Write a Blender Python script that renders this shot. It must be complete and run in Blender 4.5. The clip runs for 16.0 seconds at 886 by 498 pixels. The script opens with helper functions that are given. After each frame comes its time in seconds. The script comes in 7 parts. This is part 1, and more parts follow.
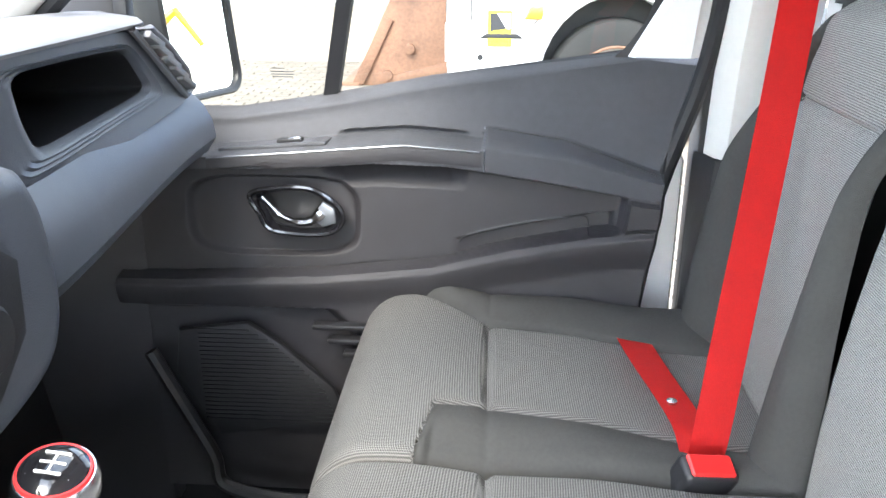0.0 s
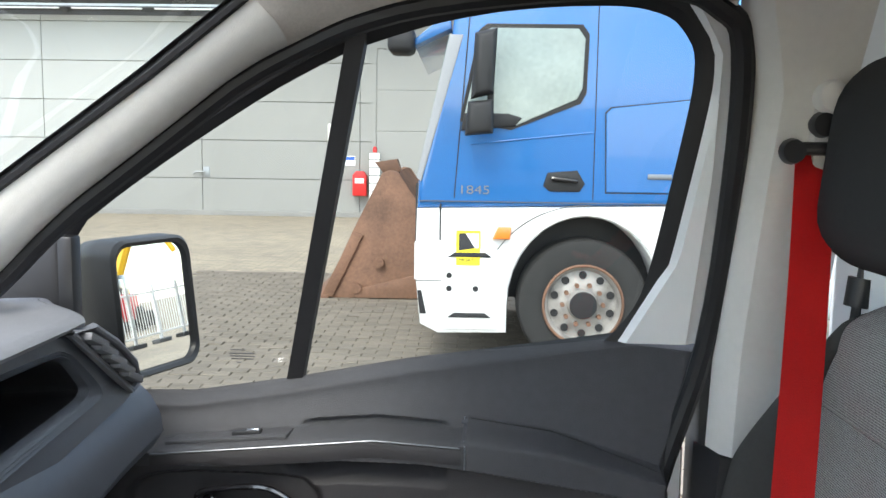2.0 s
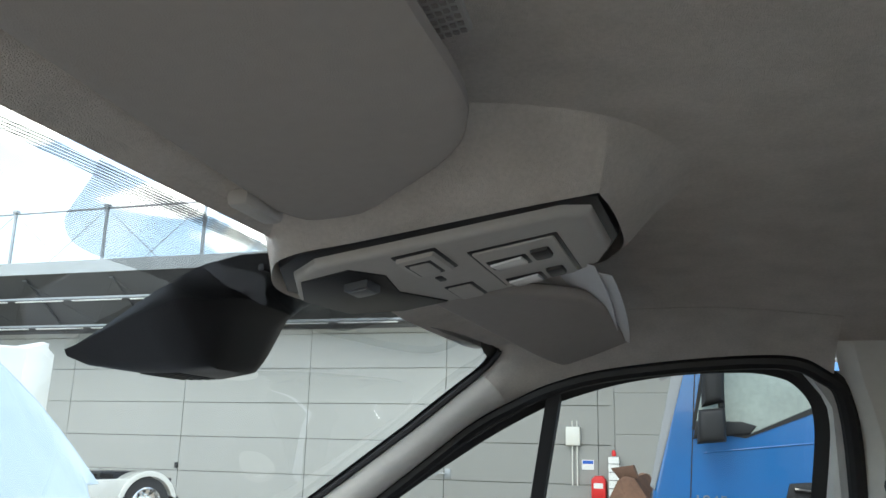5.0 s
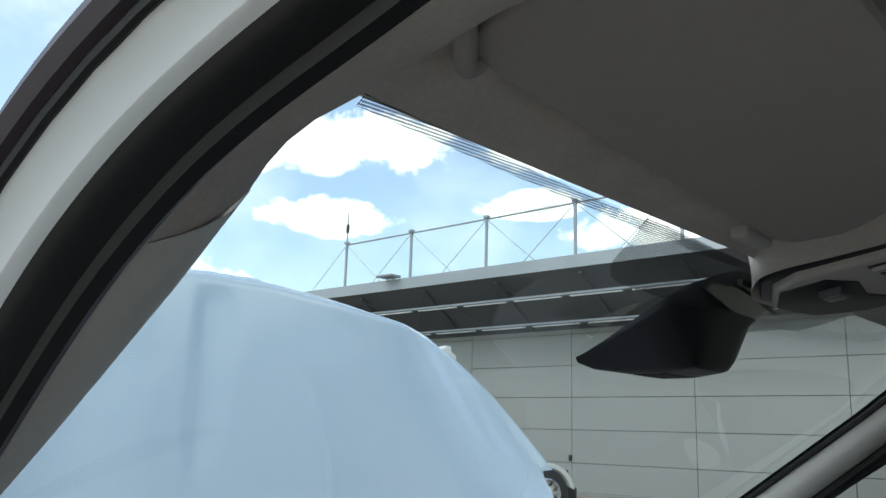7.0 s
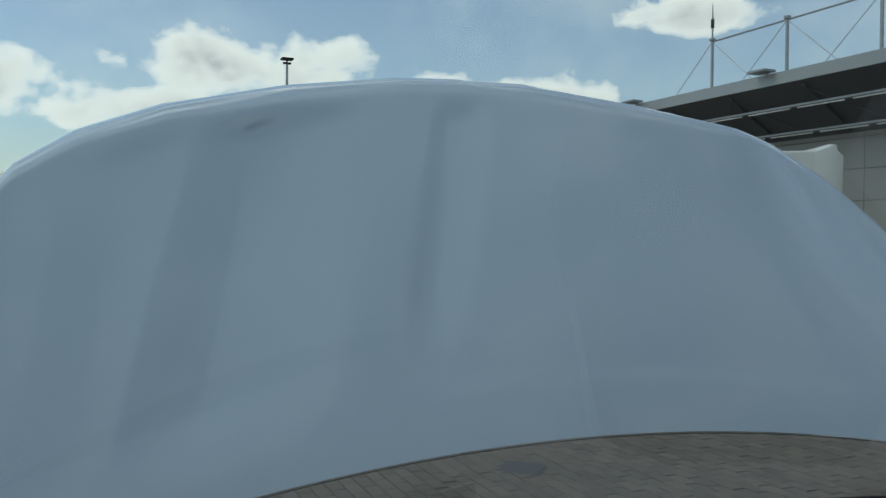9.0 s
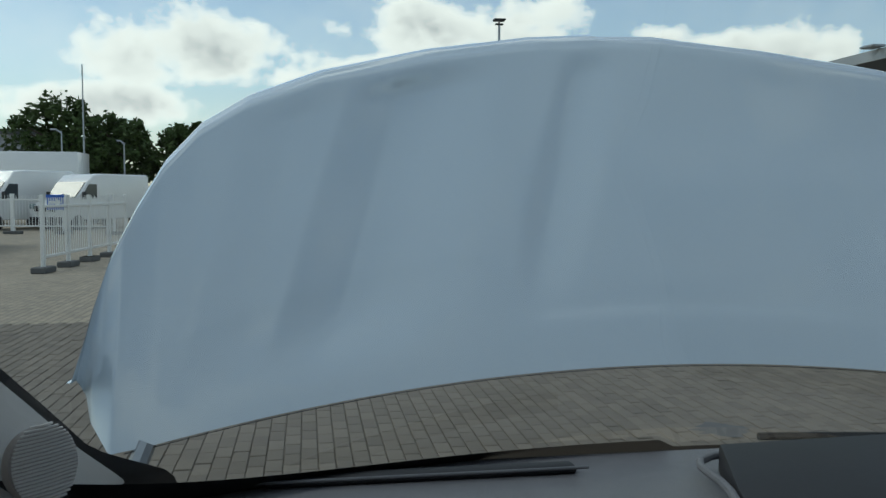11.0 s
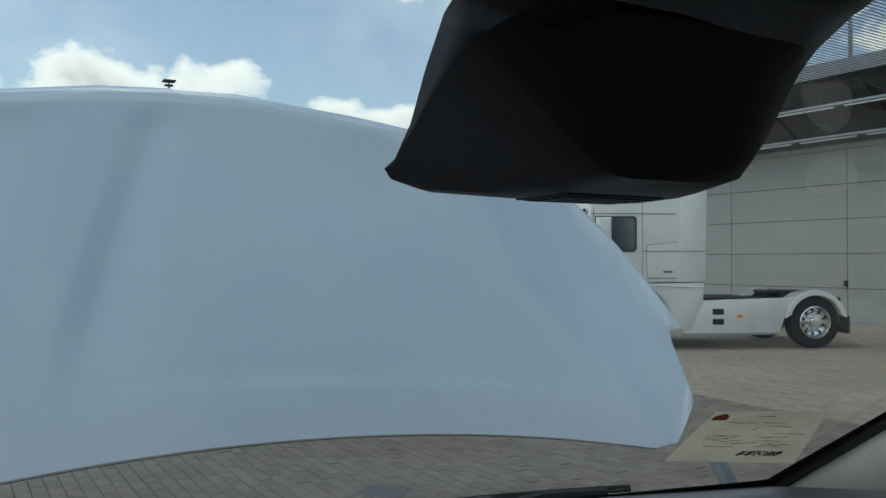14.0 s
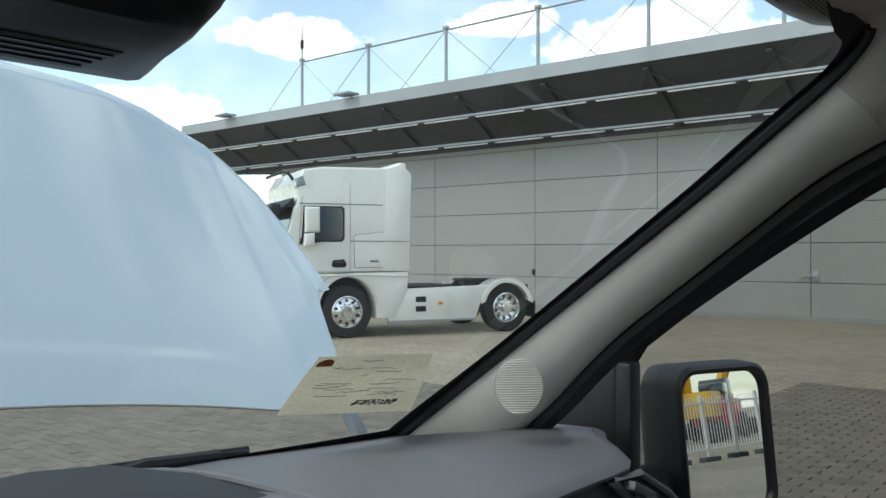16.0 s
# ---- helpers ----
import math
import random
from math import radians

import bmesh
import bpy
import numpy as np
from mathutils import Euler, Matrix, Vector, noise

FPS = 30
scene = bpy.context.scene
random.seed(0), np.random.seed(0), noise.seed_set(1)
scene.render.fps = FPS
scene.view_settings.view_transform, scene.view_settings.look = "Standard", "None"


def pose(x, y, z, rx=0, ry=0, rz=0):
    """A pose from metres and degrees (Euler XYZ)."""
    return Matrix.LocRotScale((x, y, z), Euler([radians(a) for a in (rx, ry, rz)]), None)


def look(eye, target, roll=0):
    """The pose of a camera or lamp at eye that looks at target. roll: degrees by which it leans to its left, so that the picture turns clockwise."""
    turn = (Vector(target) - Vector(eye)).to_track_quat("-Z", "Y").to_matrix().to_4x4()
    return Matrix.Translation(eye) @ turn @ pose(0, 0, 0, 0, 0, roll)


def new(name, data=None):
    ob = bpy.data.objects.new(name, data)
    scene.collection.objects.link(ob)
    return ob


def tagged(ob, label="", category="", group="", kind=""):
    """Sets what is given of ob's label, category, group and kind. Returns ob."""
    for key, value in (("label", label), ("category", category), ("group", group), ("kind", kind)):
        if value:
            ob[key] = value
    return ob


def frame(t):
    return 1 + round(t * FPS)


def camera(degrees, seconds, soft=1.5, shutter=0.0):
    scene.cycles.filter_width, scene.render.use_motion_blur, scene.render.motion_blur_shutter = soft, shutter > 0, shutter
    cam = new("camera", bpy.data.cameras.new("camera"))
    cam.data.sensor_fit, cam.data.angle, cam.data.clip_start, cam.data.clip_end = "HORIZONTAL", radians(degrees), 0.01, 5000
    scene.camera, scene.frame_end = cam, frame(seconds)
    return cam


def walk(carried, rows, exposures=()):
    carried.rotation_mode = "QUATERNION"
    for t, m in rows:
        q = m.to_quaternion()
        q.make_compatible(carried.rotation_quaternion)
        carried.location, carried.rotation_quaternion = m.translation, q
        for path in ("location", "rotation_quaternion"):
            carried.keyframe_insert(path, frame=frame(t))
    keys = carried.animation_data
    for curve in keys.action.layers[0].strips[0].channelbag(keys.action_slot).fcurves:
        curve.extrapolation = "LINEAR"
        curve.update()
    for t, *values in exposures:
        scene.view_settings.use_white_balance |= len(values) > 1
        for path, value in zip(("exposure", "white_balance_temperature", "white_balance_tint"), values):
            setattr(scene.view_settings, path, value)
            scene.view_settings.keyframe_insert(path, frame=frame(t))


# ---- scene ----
# camera and its walk: t, x, y, z, yaw, pitch, roll
cam = camera(54.99, 16.0)
ROWS = (
    (0, -0.3893, 0.2883, 1.5515, -86.515, -20.021, -0.342),
    (0.5, -0.2773, 0.3112, 1.5456, -86.695, -18.151, -0.557),
    (1, -0.2169, 0.3259, 1.5606, -87.229, -16.115, -0.619),
    (1.5, -0.2276, 0.3230, 1.6006, -87.954, -12.120, -0.813),
    (2, -0.2568, 0.3071, 1.6374, -88.627, -6.462, -0.834),
    (2.5, -0.2944, 0.2816, 1.6554, -89.143, -1.177, -0.799),
    (3, -0.3551, 0.2643, 1.6578, -89.039, 3.589, -0.726),
    (5.5, -0.7476, 0.1607, 1.6821, -68.013, 14.686, -1.477),
    (6, -0.8411, 0.1352, 1.6846, -62.834, 15.581, -1.332),
    (6.5, -0.8537, 0.1554, 1.6764, -55.787, 15.593, -1.302),
    (7, -0.8205, 0.2065, 1.6686, -47.894, 12.196, -1.637),
    (7.5, -0.7459, 0.2551, 1.6578, -39.697, 7.970, -1.824),
    (8, -0.6881, 0.3092, 1.6412, -32.442, 4.879, -1.269),
    (8.5, -0.5578, 0.4180, 1.6689, -27.823, 2.442, -0.821),
    (9, -0.4633, 0.4607, 1.7289, -23.352, -1.000, -0.444),
    (9.5, -0.3908, 0.4439, 1.7105, -15.810, -4.181, -0.257),
    (10, -0.4055, 0.3124, 1.7043, -9.312, -5.225, 0.053),
    (12.5, -0.3075, 0.2978, 1.7155, -9.704, -0.140, -0.644),
    (13, -0.2717, 0.3075, 1.7141, -16.859, 0.251, -0.074),
    (13.5, -0.2436, 0.3174, 1.7077, -23.444, 0.603, 0.080),
    (14, -0.2310, 0.3377, 1.7069, -30.399, 0.725, 0.037),
    (14.5, -0.2190, 0.3291, 1.7066, -36.387, 0.825, -0.122),
    (15, -0.1881, 0.3209, 1.6969, -42.532, 0.672, 0.164),
    (15.5, -0.1515, 0.3255, 1.6767, -47.899, 0.704, 0.077),
    (16, -0.1067, 0.3173, 1.6557, -49.455, 0.201, 0.028),
)
walk(cam, [(t, pose(x, y, z, 90 + p, r, w)) for t, x, y, z, w, p, r in ROWS],
     exposures=((0.0, 3.2, 6550, 8), (0.5, 2.68, 6550, 7), (1.0, 2.45, 6550, 6), (1.5, 2.08, 6600, 6), (2.5, 1.58, 6600, 6), (3.0, 1.3, 6650, 5), (5.5, 0.9, 6250, 2), (6.5, 0.38, 6150, 2), (7.5, -0.4, 6200, -3), (8.0, -0.8, 6250, -3), (9.0, -1.08, 6100, -2),
                (10.0, -0.76, 6300, -1), (12.5, -1.1, 6100, -1), (13.2, -1.1, 6100, -1), (14.0, -0.75, 6200, 0), (15.0, -0.38, 6300, 1), (16.0, 0.05, 6450, 1)))

# ---- sky and sun ----
SUN_EL, SUN_AZ = 48, -72      # degrees; azimuth from +y towards +x
world = bpy.data.worlds.new("world")
scene.world = world
world.use_nodes = True
wn, wl = world.node_tree.nodes, world.node_tree.links
wn.clear()
w_out = wn.new("ShaderNodeOutputWorld")
w_bg = wn.new("ShaderNodeBackground")
w_sky = wn.new("ShaderNodeTexSky")
w_sky.sky_type, w_sky.sun_disc = "NISHITA", False
w_sky.sun_elevation, w_sky.sun_rotation = radians(SUN_EL), radians(SUN_AZ)
w_sky.air_density, w_sky.dust_density = 1.0, 1.1
w_tc = wn.new("ShaderNodeTexCoord")
w_sep = wn.new("ShaderNodeSeparateXYZ")
wl.new(w_tc.outputs["Generated"], w_sep.inputs[0])


def wmath(op, a, b=None, c=None, clamp=False):
    """A math node of the sky; numbers or sockets as inputs."""
    nd = wn.new("ShaderNodeMath")
    nd.operation, nd.use_clamp = op, clamp
    for k, v in enumerate((a, b, c)):
        if v is None:
            continue
        if isinstance(v, (int, float)):
            nd.inputs[k].default_value = v
        else:
            wl.new(v, nd.inputs[k])
    return nd.outputs[0]


def wrange(v, a, b, lo=0.0, hi=1.0):
    nd = wn.new("ShaderNodeMapRange")
    nd.interpolation_type = "SMOOTHSTEP"
    for k, q in zip(("From Min", "From Max", "To Min", "To Max"), (a, b, lo, hi)):
        nd.inputs[k].default_value = q
    wl.new(v, nd.inputs["Value"])
    return nd.outputs[0]


def wnoise(vector, size, detail, rough):
    nd = wn.new("ShaderNodeTexNoise")
    nd.inputs["Scale"].default_value, nd.inputs["Detail"].default_value, nd.inputs["Roughness"].default_value = size, detail, rough
    wl.new(vector, nd.inputs["Vector"])
    return nd.outputs["Fac"]


w_az = wmath("MULTIPLY", wmath("ARCTAN2", w_sep.outputs["X"], w_sep.outputs["Y"]), 57.296)
w_el = wmath("MULTIPLY", wmath("ARCSINE", w_sep.outputs["Z"]), 57.296)
# cumulus low over the yard: azimuth, elevation and half width, half height in degrees
CUMULUS = ((-7.5, 8.6, 8.5, 3.2), (-15.5, 13.2, 4.5, 2.2), (-9.6, 13.0, 1.6, 1.5), (-14.0, 5.2, 9.0, 1.8), (3.5, 7.4, 8.0, 2.2), (11.0, 10.4, 9.0, 3.0), (27.0, 8.2, 8.5, 2.6),
           (36.5, 18.4, 13.5, 2.8), (38.8, 13.8, 5.2, 1.6), (56.5, 19.0, 7.0, 2.6), (38.0, 4.6, 4.0, 1.6), (53.0, 15.0, 5.0, 1.3), (64.0, 13.5, 8.0, 3.2), (80.0, 9.0, 12.0, 4.0), (-34.0, 8.5, 11.0, 3.5))
field = None
for ca, ce, ha, he in CUMULUS:
    dx = wmath("DIVIDE", wmath("SUBTRACT", w_az, ca), ha)
    de = wmath("DIVIDE", wmath("SUBTRACT", w_el, ce), he)
    dy = wmath("MAXIMUM", de, wmath("MULTIPLY", de, -1.5))       # flatter below
    f = wmath("SUBTRACT", 1.0, wmath("MULTIPLY_ADD", dx, dx, wmath("MULTIPLY", dy, dy)))
    field = f if field is None else wmath("MAXIMUM", field, f)
w_flat = wn.new("ShaderNodeCombineXYZ")
wl.new(w_az, w_flat.inputs[0]); wl.new(wmath("MULTIPLY", w_el, 1.25), w_flat.inputs[1])
w_lift = wn.new("ShaderNodeVectorMath"); w_lift.operation = "ADD"; w_lift.inputs[1].default_value = (-0.5, 1.1, 0.0)
wl.new(w_flat.outputs[0], w_lift.inputs[0])
puff = wnoise(w_flat.outputs[0], 0.21, 8.0, 0.61)
puff_up = wnoise(w_lift.outputs[0], 0.21, 8.0, 0.61)
front = wmath("MULTIPLY_ADD", wmath("SUBTRACT", puff, 0.5), 4.2, wmath("MAXIMUM", field, -1.6))
# high broken cloud over the rest of the sky: the direction is flattened on to a plane overhead
w_add = wmath("ADD", wmath("MAXIMUM", w_sep.outputs["Z"], 0.0), 0.34)
w_div = wn.new("ShaderNodeVectorMath"); w_div.operation = "DIVIDE"
w_cmb = wn.new("ShaderNodeCombineXYZ")
for k in range(3):
    wl.new(w_add, w_cmb.inputs[k])
wl.new(w_tc.outputs["Generated"], w_div.inputs[0])
wl.new(w_cmb.outputs[0], w_div.inputs[1])
w_map = wn.new("ShaderNodeMapping"); w_map.inputs["Location"].default_value = (3.1, 0.7, 5.2)
wl.new(w_div.outputs[0], w_map.inputs[0])
high = wnoise(w_map.outputs[0], 2.7, 9.0, 0.58)
away = wmath("MAXIMUM", wrange(wmath("ABSOLUTE", wmath("SUBTRACT", w_az, 22.0)), 48.0, 75.0), wrange(w_el, 23.0, 34.0))
cover = wmath("MAXIMUM", wrange(front, -0.10, 0.75), wmath("MULTIPLY", wrange(high, 0.42, 0.72), away))
cover = wmath("MAXIMUM", cover, wrange(wnoise(w_flat.outputs[0], 0.07, 5.0, 0.6), 0.40, 0.75, 0.10, 0.34))      # thin haze between the clouds
relief = wrange(wmath("SUBTRACT", puff, puff_up), -0.10, 0.10)
thick = wmath("MULTIPLY", wrange(front, 0.2, 1.7), wmath("SUBTRACT", 1.0, wmath("MULTIPLY", relief, 0.55)))
w_shade = wn.new("ShaderNodeMix"); w_shade.data_type = "RGBA"
w_shade.inputs["A"].default_value, w_shade.inputs["B"].default_value = (17.0, 16.5, 15.9, 1), (6.6, 6.7, 7.1, 1)
wl.new(thick, w_shade.inputs["Factor"])
w_mix = wn.new("ShaderNodeMix"); w_mix.data_type = "RGBA"
wl.new(cover, w_mix.inputs["Factor"])
w_clear = wn.new("ShaderNodeVectorMath"); w_clear.operation = "SCALE"; w_clear.inputs["Scale"].default_value = 2.0
wl.new(w_sky.outputs[0], w_clear.inputs[0])
wl.new(w_clear.outputs[0], w_mix.inputs["A"])
wl.new(w_shade.outputs["Result"], w_mix.inputs["B"])
wl.new(w_mix.outputs["Result"], w_bg.inputs[0])
w_bg.inputs[1].default_value = 0.13
wl.new(w_bg.outputs[0], w_out.inputs[0])

sun = new("sun", bpy.data.lights.new("sun", "SUN"))
sun.data.energy, sun.data.angle, sun.data.color = 1.1, radians(22), (1.0, 0.95, 0.87)
az, el = radians(SUN_AZ), radians(SUN_EL)
sun_dir = Vector((math.sin(az) * math.cos(el), math.cos(az) * math.cos(el), math.sin(el)))
sun.matrix_world = look(sun_dir * 50, (0, 0, 0))

# ---- materials ----
def mat(name, color, rough=0.6, metal=0.0, var=0.12, scale=8.0, bump=0.0, bscale=200.0, vary=0.0, coat=0.0, spec=0.5, stain=0.0):
    """Principled material with two scales of colour variation, grain bump, and a random shift for each object."""
    m = bpy.data.materials.new(name)
    m.use_nodes = True
    n, l = m.node_tree.nodes, m.node_tree.links
    b = n["Principled BSDF"]
    b.inputs["Roughness"].default_value, b.inputs["Metallic"].default_value = rough, metal
    b.inputs["Coat Weight"].default_value, b.inputs["Specular IOR Level"].default_value = coat, spec
    b.inputs["Coat Roughness"].default_value = 0.04
    tc = n.new("ShaderNodeTexCoord")
    big, fine = n.new("ShaderNodeTexNoise"), n.new("ShaderNodeTexNoise")
    big.inputs["Scale"].default_value, big.inputs["Detail"].default_value = scale, 6.0
    fine.inputs["Scale"].default_value, fine.inputs["Detail"].default_value = scale * 14, 3.0
    for x in (big, fine):
        l.new(tc.outputs["Object"], x.inputs["Vector"])
    mul = n.new("ShaderNodeMath"); mul.operation = "MULTIPLY_ADD"; mul.inputs[1].default_value = 0.6
    half = n.new("ShaderNodeMath"); half.operation = "MULTIPLY"; half.inputs[1].default_value = 0.4
    l.new(fine.outputs["Fac"], half.inputs[0])
    l.new(big.outputs["Fac"], mul.inputs[0]); l.new(half.outputs[0], mul.inputs[2])
    fac = mul.outputs[0]
    if vary:
        oi = n.new("ShaderNodeObjectInfo")
        ad = n.new("ShaderNodeMath"); ad.operation = "MULTIPLY_ADD"; ad.inputs[1].default_value = vary
        l.new(oi.outputs["Random"], ad.inputs[0]); l.new(fac, ad.inputs[2]); fac = ad.outputs[0]
    rmp = n.new("ShaderNodeMapRange")
    rmp.inputs["From Min"].default_value, rmp.inputs["From Max"].default_value = 0.3, 0.7 + vary
    rmp.inputs["To Min"].default_value, rmp.inputs["To Max"].default_value = 1 - var, 1 + var
    l.new(fac, rmp.inputs["Value"])
    mx = n.new("ShaderNodeVectorMath"); mx.operation = "SCALE"; mx.inputs[0].default_value = color[:3]
    l.new(rmp.outputs[0], mx.inputs["Scale"])
    col = mx.outputs[0]
    if stain:
        sn = n.new("ShaderNodeTexNoise"); sn.inputs["Scale"].default_value, sn.inputs["Detail"].default_value = scale * 0.37, 8.0
        l.new(tc.outputs["Object"], sn.inputs["Vector"])
        sr = n.new("ShaderNodeMapRange"); sr.inputs["From Min"].default_value, sr.inputs["From Max"].default_value = 0.52, 0.66
        sr.inputs["To Min"].default_value, sr.inputs["To Max"].default_value = 1.0, 1 - stain
        l.new(sn.outputs["Fac"], sr.inputs["Value"])
        m2 = n.new("ShaderNodeVectorMath"); m2.operation = "SCALE"
        l.new(col, m2.inputs[0]); l.new(sr.outputs[0], m2.inputs["Scale"]); col = m2.outputs[0]
    l.new(col, b.inputs["Base Color"])
    rr = n.new("ShaderNodeMapRange")
    rr.inputs["To Min"].default_value, rr.inputs["To Max"].default_value = max(rough - 0.06, 0.02), min(rough + 0.06, 1)
    l.new(big.outputs["Fac"], rr.inputs["Value"]); l.new(rr.outputs[0], b.inputs["Roughness"])
    if bump:
        bn = n.new("ShaderNodeTexNoise"); bn.inputs["Scale"].default_value, bn.inputs["Detail"].default_value = bscale, 4.0
        l.new(tc.outputs["Object"], bn.inputs["Vector"])
        bp = n.new("ShaderNodeBump"); bp.inputs["Strength"].default_value, bp.inputs["Distance"].default_value = bump, 0.002
        l.new(bn.outputs["Fac"], bp.inputs["Height"]); l.new(bp.outputs[0], b.inputs["Normal"])
    return m


def woven(name, dark, light, axes, pitch=0.0025):
    """Seat cloth: small raised cells in rows."""
    m = mat(name, light, 0.95, spec=0.2)
    n, l = m.node_tree.nodes, m.node_tree.links
    b = n["Principled BSDF"]
    tc = n.new("ShaderNodeTexCoord")
    sp, flat = n.new("ShaderNodeSeparateXYZ"), n.new("ShaderNodeCombineXYZ")
    dif = n.new("ShaderNodeMath"); dif.operation = "SUBTRACT"
    l.new(tc.outputs["Object"], sp.inputs[0])
    l.new(sp.outputs["Y"], dif.inputs[0]); l.new(sp.outputs["Z"], dif.inputs[1])
    l.new(sp.outputs["X"], flat.inputs["X"]); l.new(dif.outputs[0], flat.inputs["Y"])
    hs = []
    for axis in axes:
        w = n.new("ShaderNodeTexWave"); w.bands_direction = axis
        w.inputs["Scale"].default_value, w.inputs["Distortion"].default_value = 0.314 / pitch, 0.5
        w.inputs["Detail Scale"].default_value = 3.0
        l.new(flat.outputs[0], w.inputs["Vector"])
        hs.append(w.outputs["Fac"])
    c = n.new("ShaderNodeMath"); c.operation = "ADD"
    l.new(hs[0], c.inputs[0]); l.new(hs[1], c.inputs[1])
    r = n.new("ShaderNodeValToRGB")
    r.color_ramp.elements[0].position, r.color_ramp.elements[1].position = 0.35, 0.62
    r.color_ramp.elements[0].color, r.color_ramp.elements[1].color = (*dark, 1), (*light, 1)
    s = n.new("ShaderNodeMath"); s.operation = "MULTIPLY"; s.inputs[1].default_value = 0.5
    l.new(c.outputs[0], s.inputs[0]); l.new(s.outputs[0], r.inputs[0]); l.new(r.outputs[0], b.inputs["Base Color"])
    bp = n.new("ShaderNodeBump"); bp.inputs["Strength"].default_value, bp.inputs["Distance"].default_value = 0.6, 0.0015
    l.new(s.outputs[0], bp.inputs["Height"]); l.new(bp.outputs[0], b.inputs["Normal"])
    return m


def glass(name, tint=(1, 1, 1), gloss=1.0, alpha_dots=0.0):
    """Thin pane: clear, with Fresnel reflections."""
    m = bpy.data.materials.new(name)
    m.use_nodes = True
    n, l = m.node_tree.nodes, m.node_tree.links
    n.clear()
    o, mix = n.new("ShaderNodeOutputMaterial"), n.new("ShaderNodeMixShader")
    t, g, f = n.new("ShaderNodeBsdfTransparent"), n.new("ShaderNodeBsdfGlossy"), n.new("ShaderNodeFresnel")
    t.inputs[0].default_value = (*tint, 1)
    g.inputs["Roughness"].default_value = 0.01
    f.inputs["IOR"].default_value = 1.45
    k = n.new("ShaderNodeMath"); k.operation = "MULTIPLY"; k.inputs[1].default_value = gloss
    l.new(f.outputs[0], k.inputs[0]); l.new(k.outputs[0], mix.inputs[0])
    l.new(t.outputs[0], mix.inputs[1]); l.new(g.outputs[0], mix.inputs[2]); l.new(mix.outputs[0], o.inputs[0])
    return m


def dotted(name, color, pitch, cover):
    """Printed dots on glass."""
    m = bpy.data.materials.new(name)
    m.use_nodes = True
    n, l = m.node_tree.nodes, m.node_tree.links
    b = n["Principled BSDF"]
    b.inputs["Base Color"].default_value, b.inputs["Roughness"].default_value = (*color, 1), 0.5
    tc, v = n.new("ShaderNodeTexCoord"), n.new("ShaderNodeTexVoronoi")
    v.voronoi_dimensions = "2D"
    v.inputs["Scale"].default_value, v.inputs["Randomness"].default_value = 1 / pitch, 0.0
    sp, cb = n.new("ShaderNodeSeparateXYZ"), n.new("ShaderNodeCombineXYZ")
    l.new(tc.outputs["Object"], sp.inputs[0]); l.new(sp.outputs["X"], cb.inputs["X"]); l.new(sp.outputs["Y"], cb.inputs["Y"])
    l.new(cb.outputs[0], v.inputs["Vector"])
    c = n.new("ShaderNodeMath"); c.operation = "LESS_THAN"; c.inputs[1].default_value = cover
    l.new(v.outputs["Distance"], c.inputs[0]); l.new(c.outputs[0], b.inputs["Alpha"])
    return m


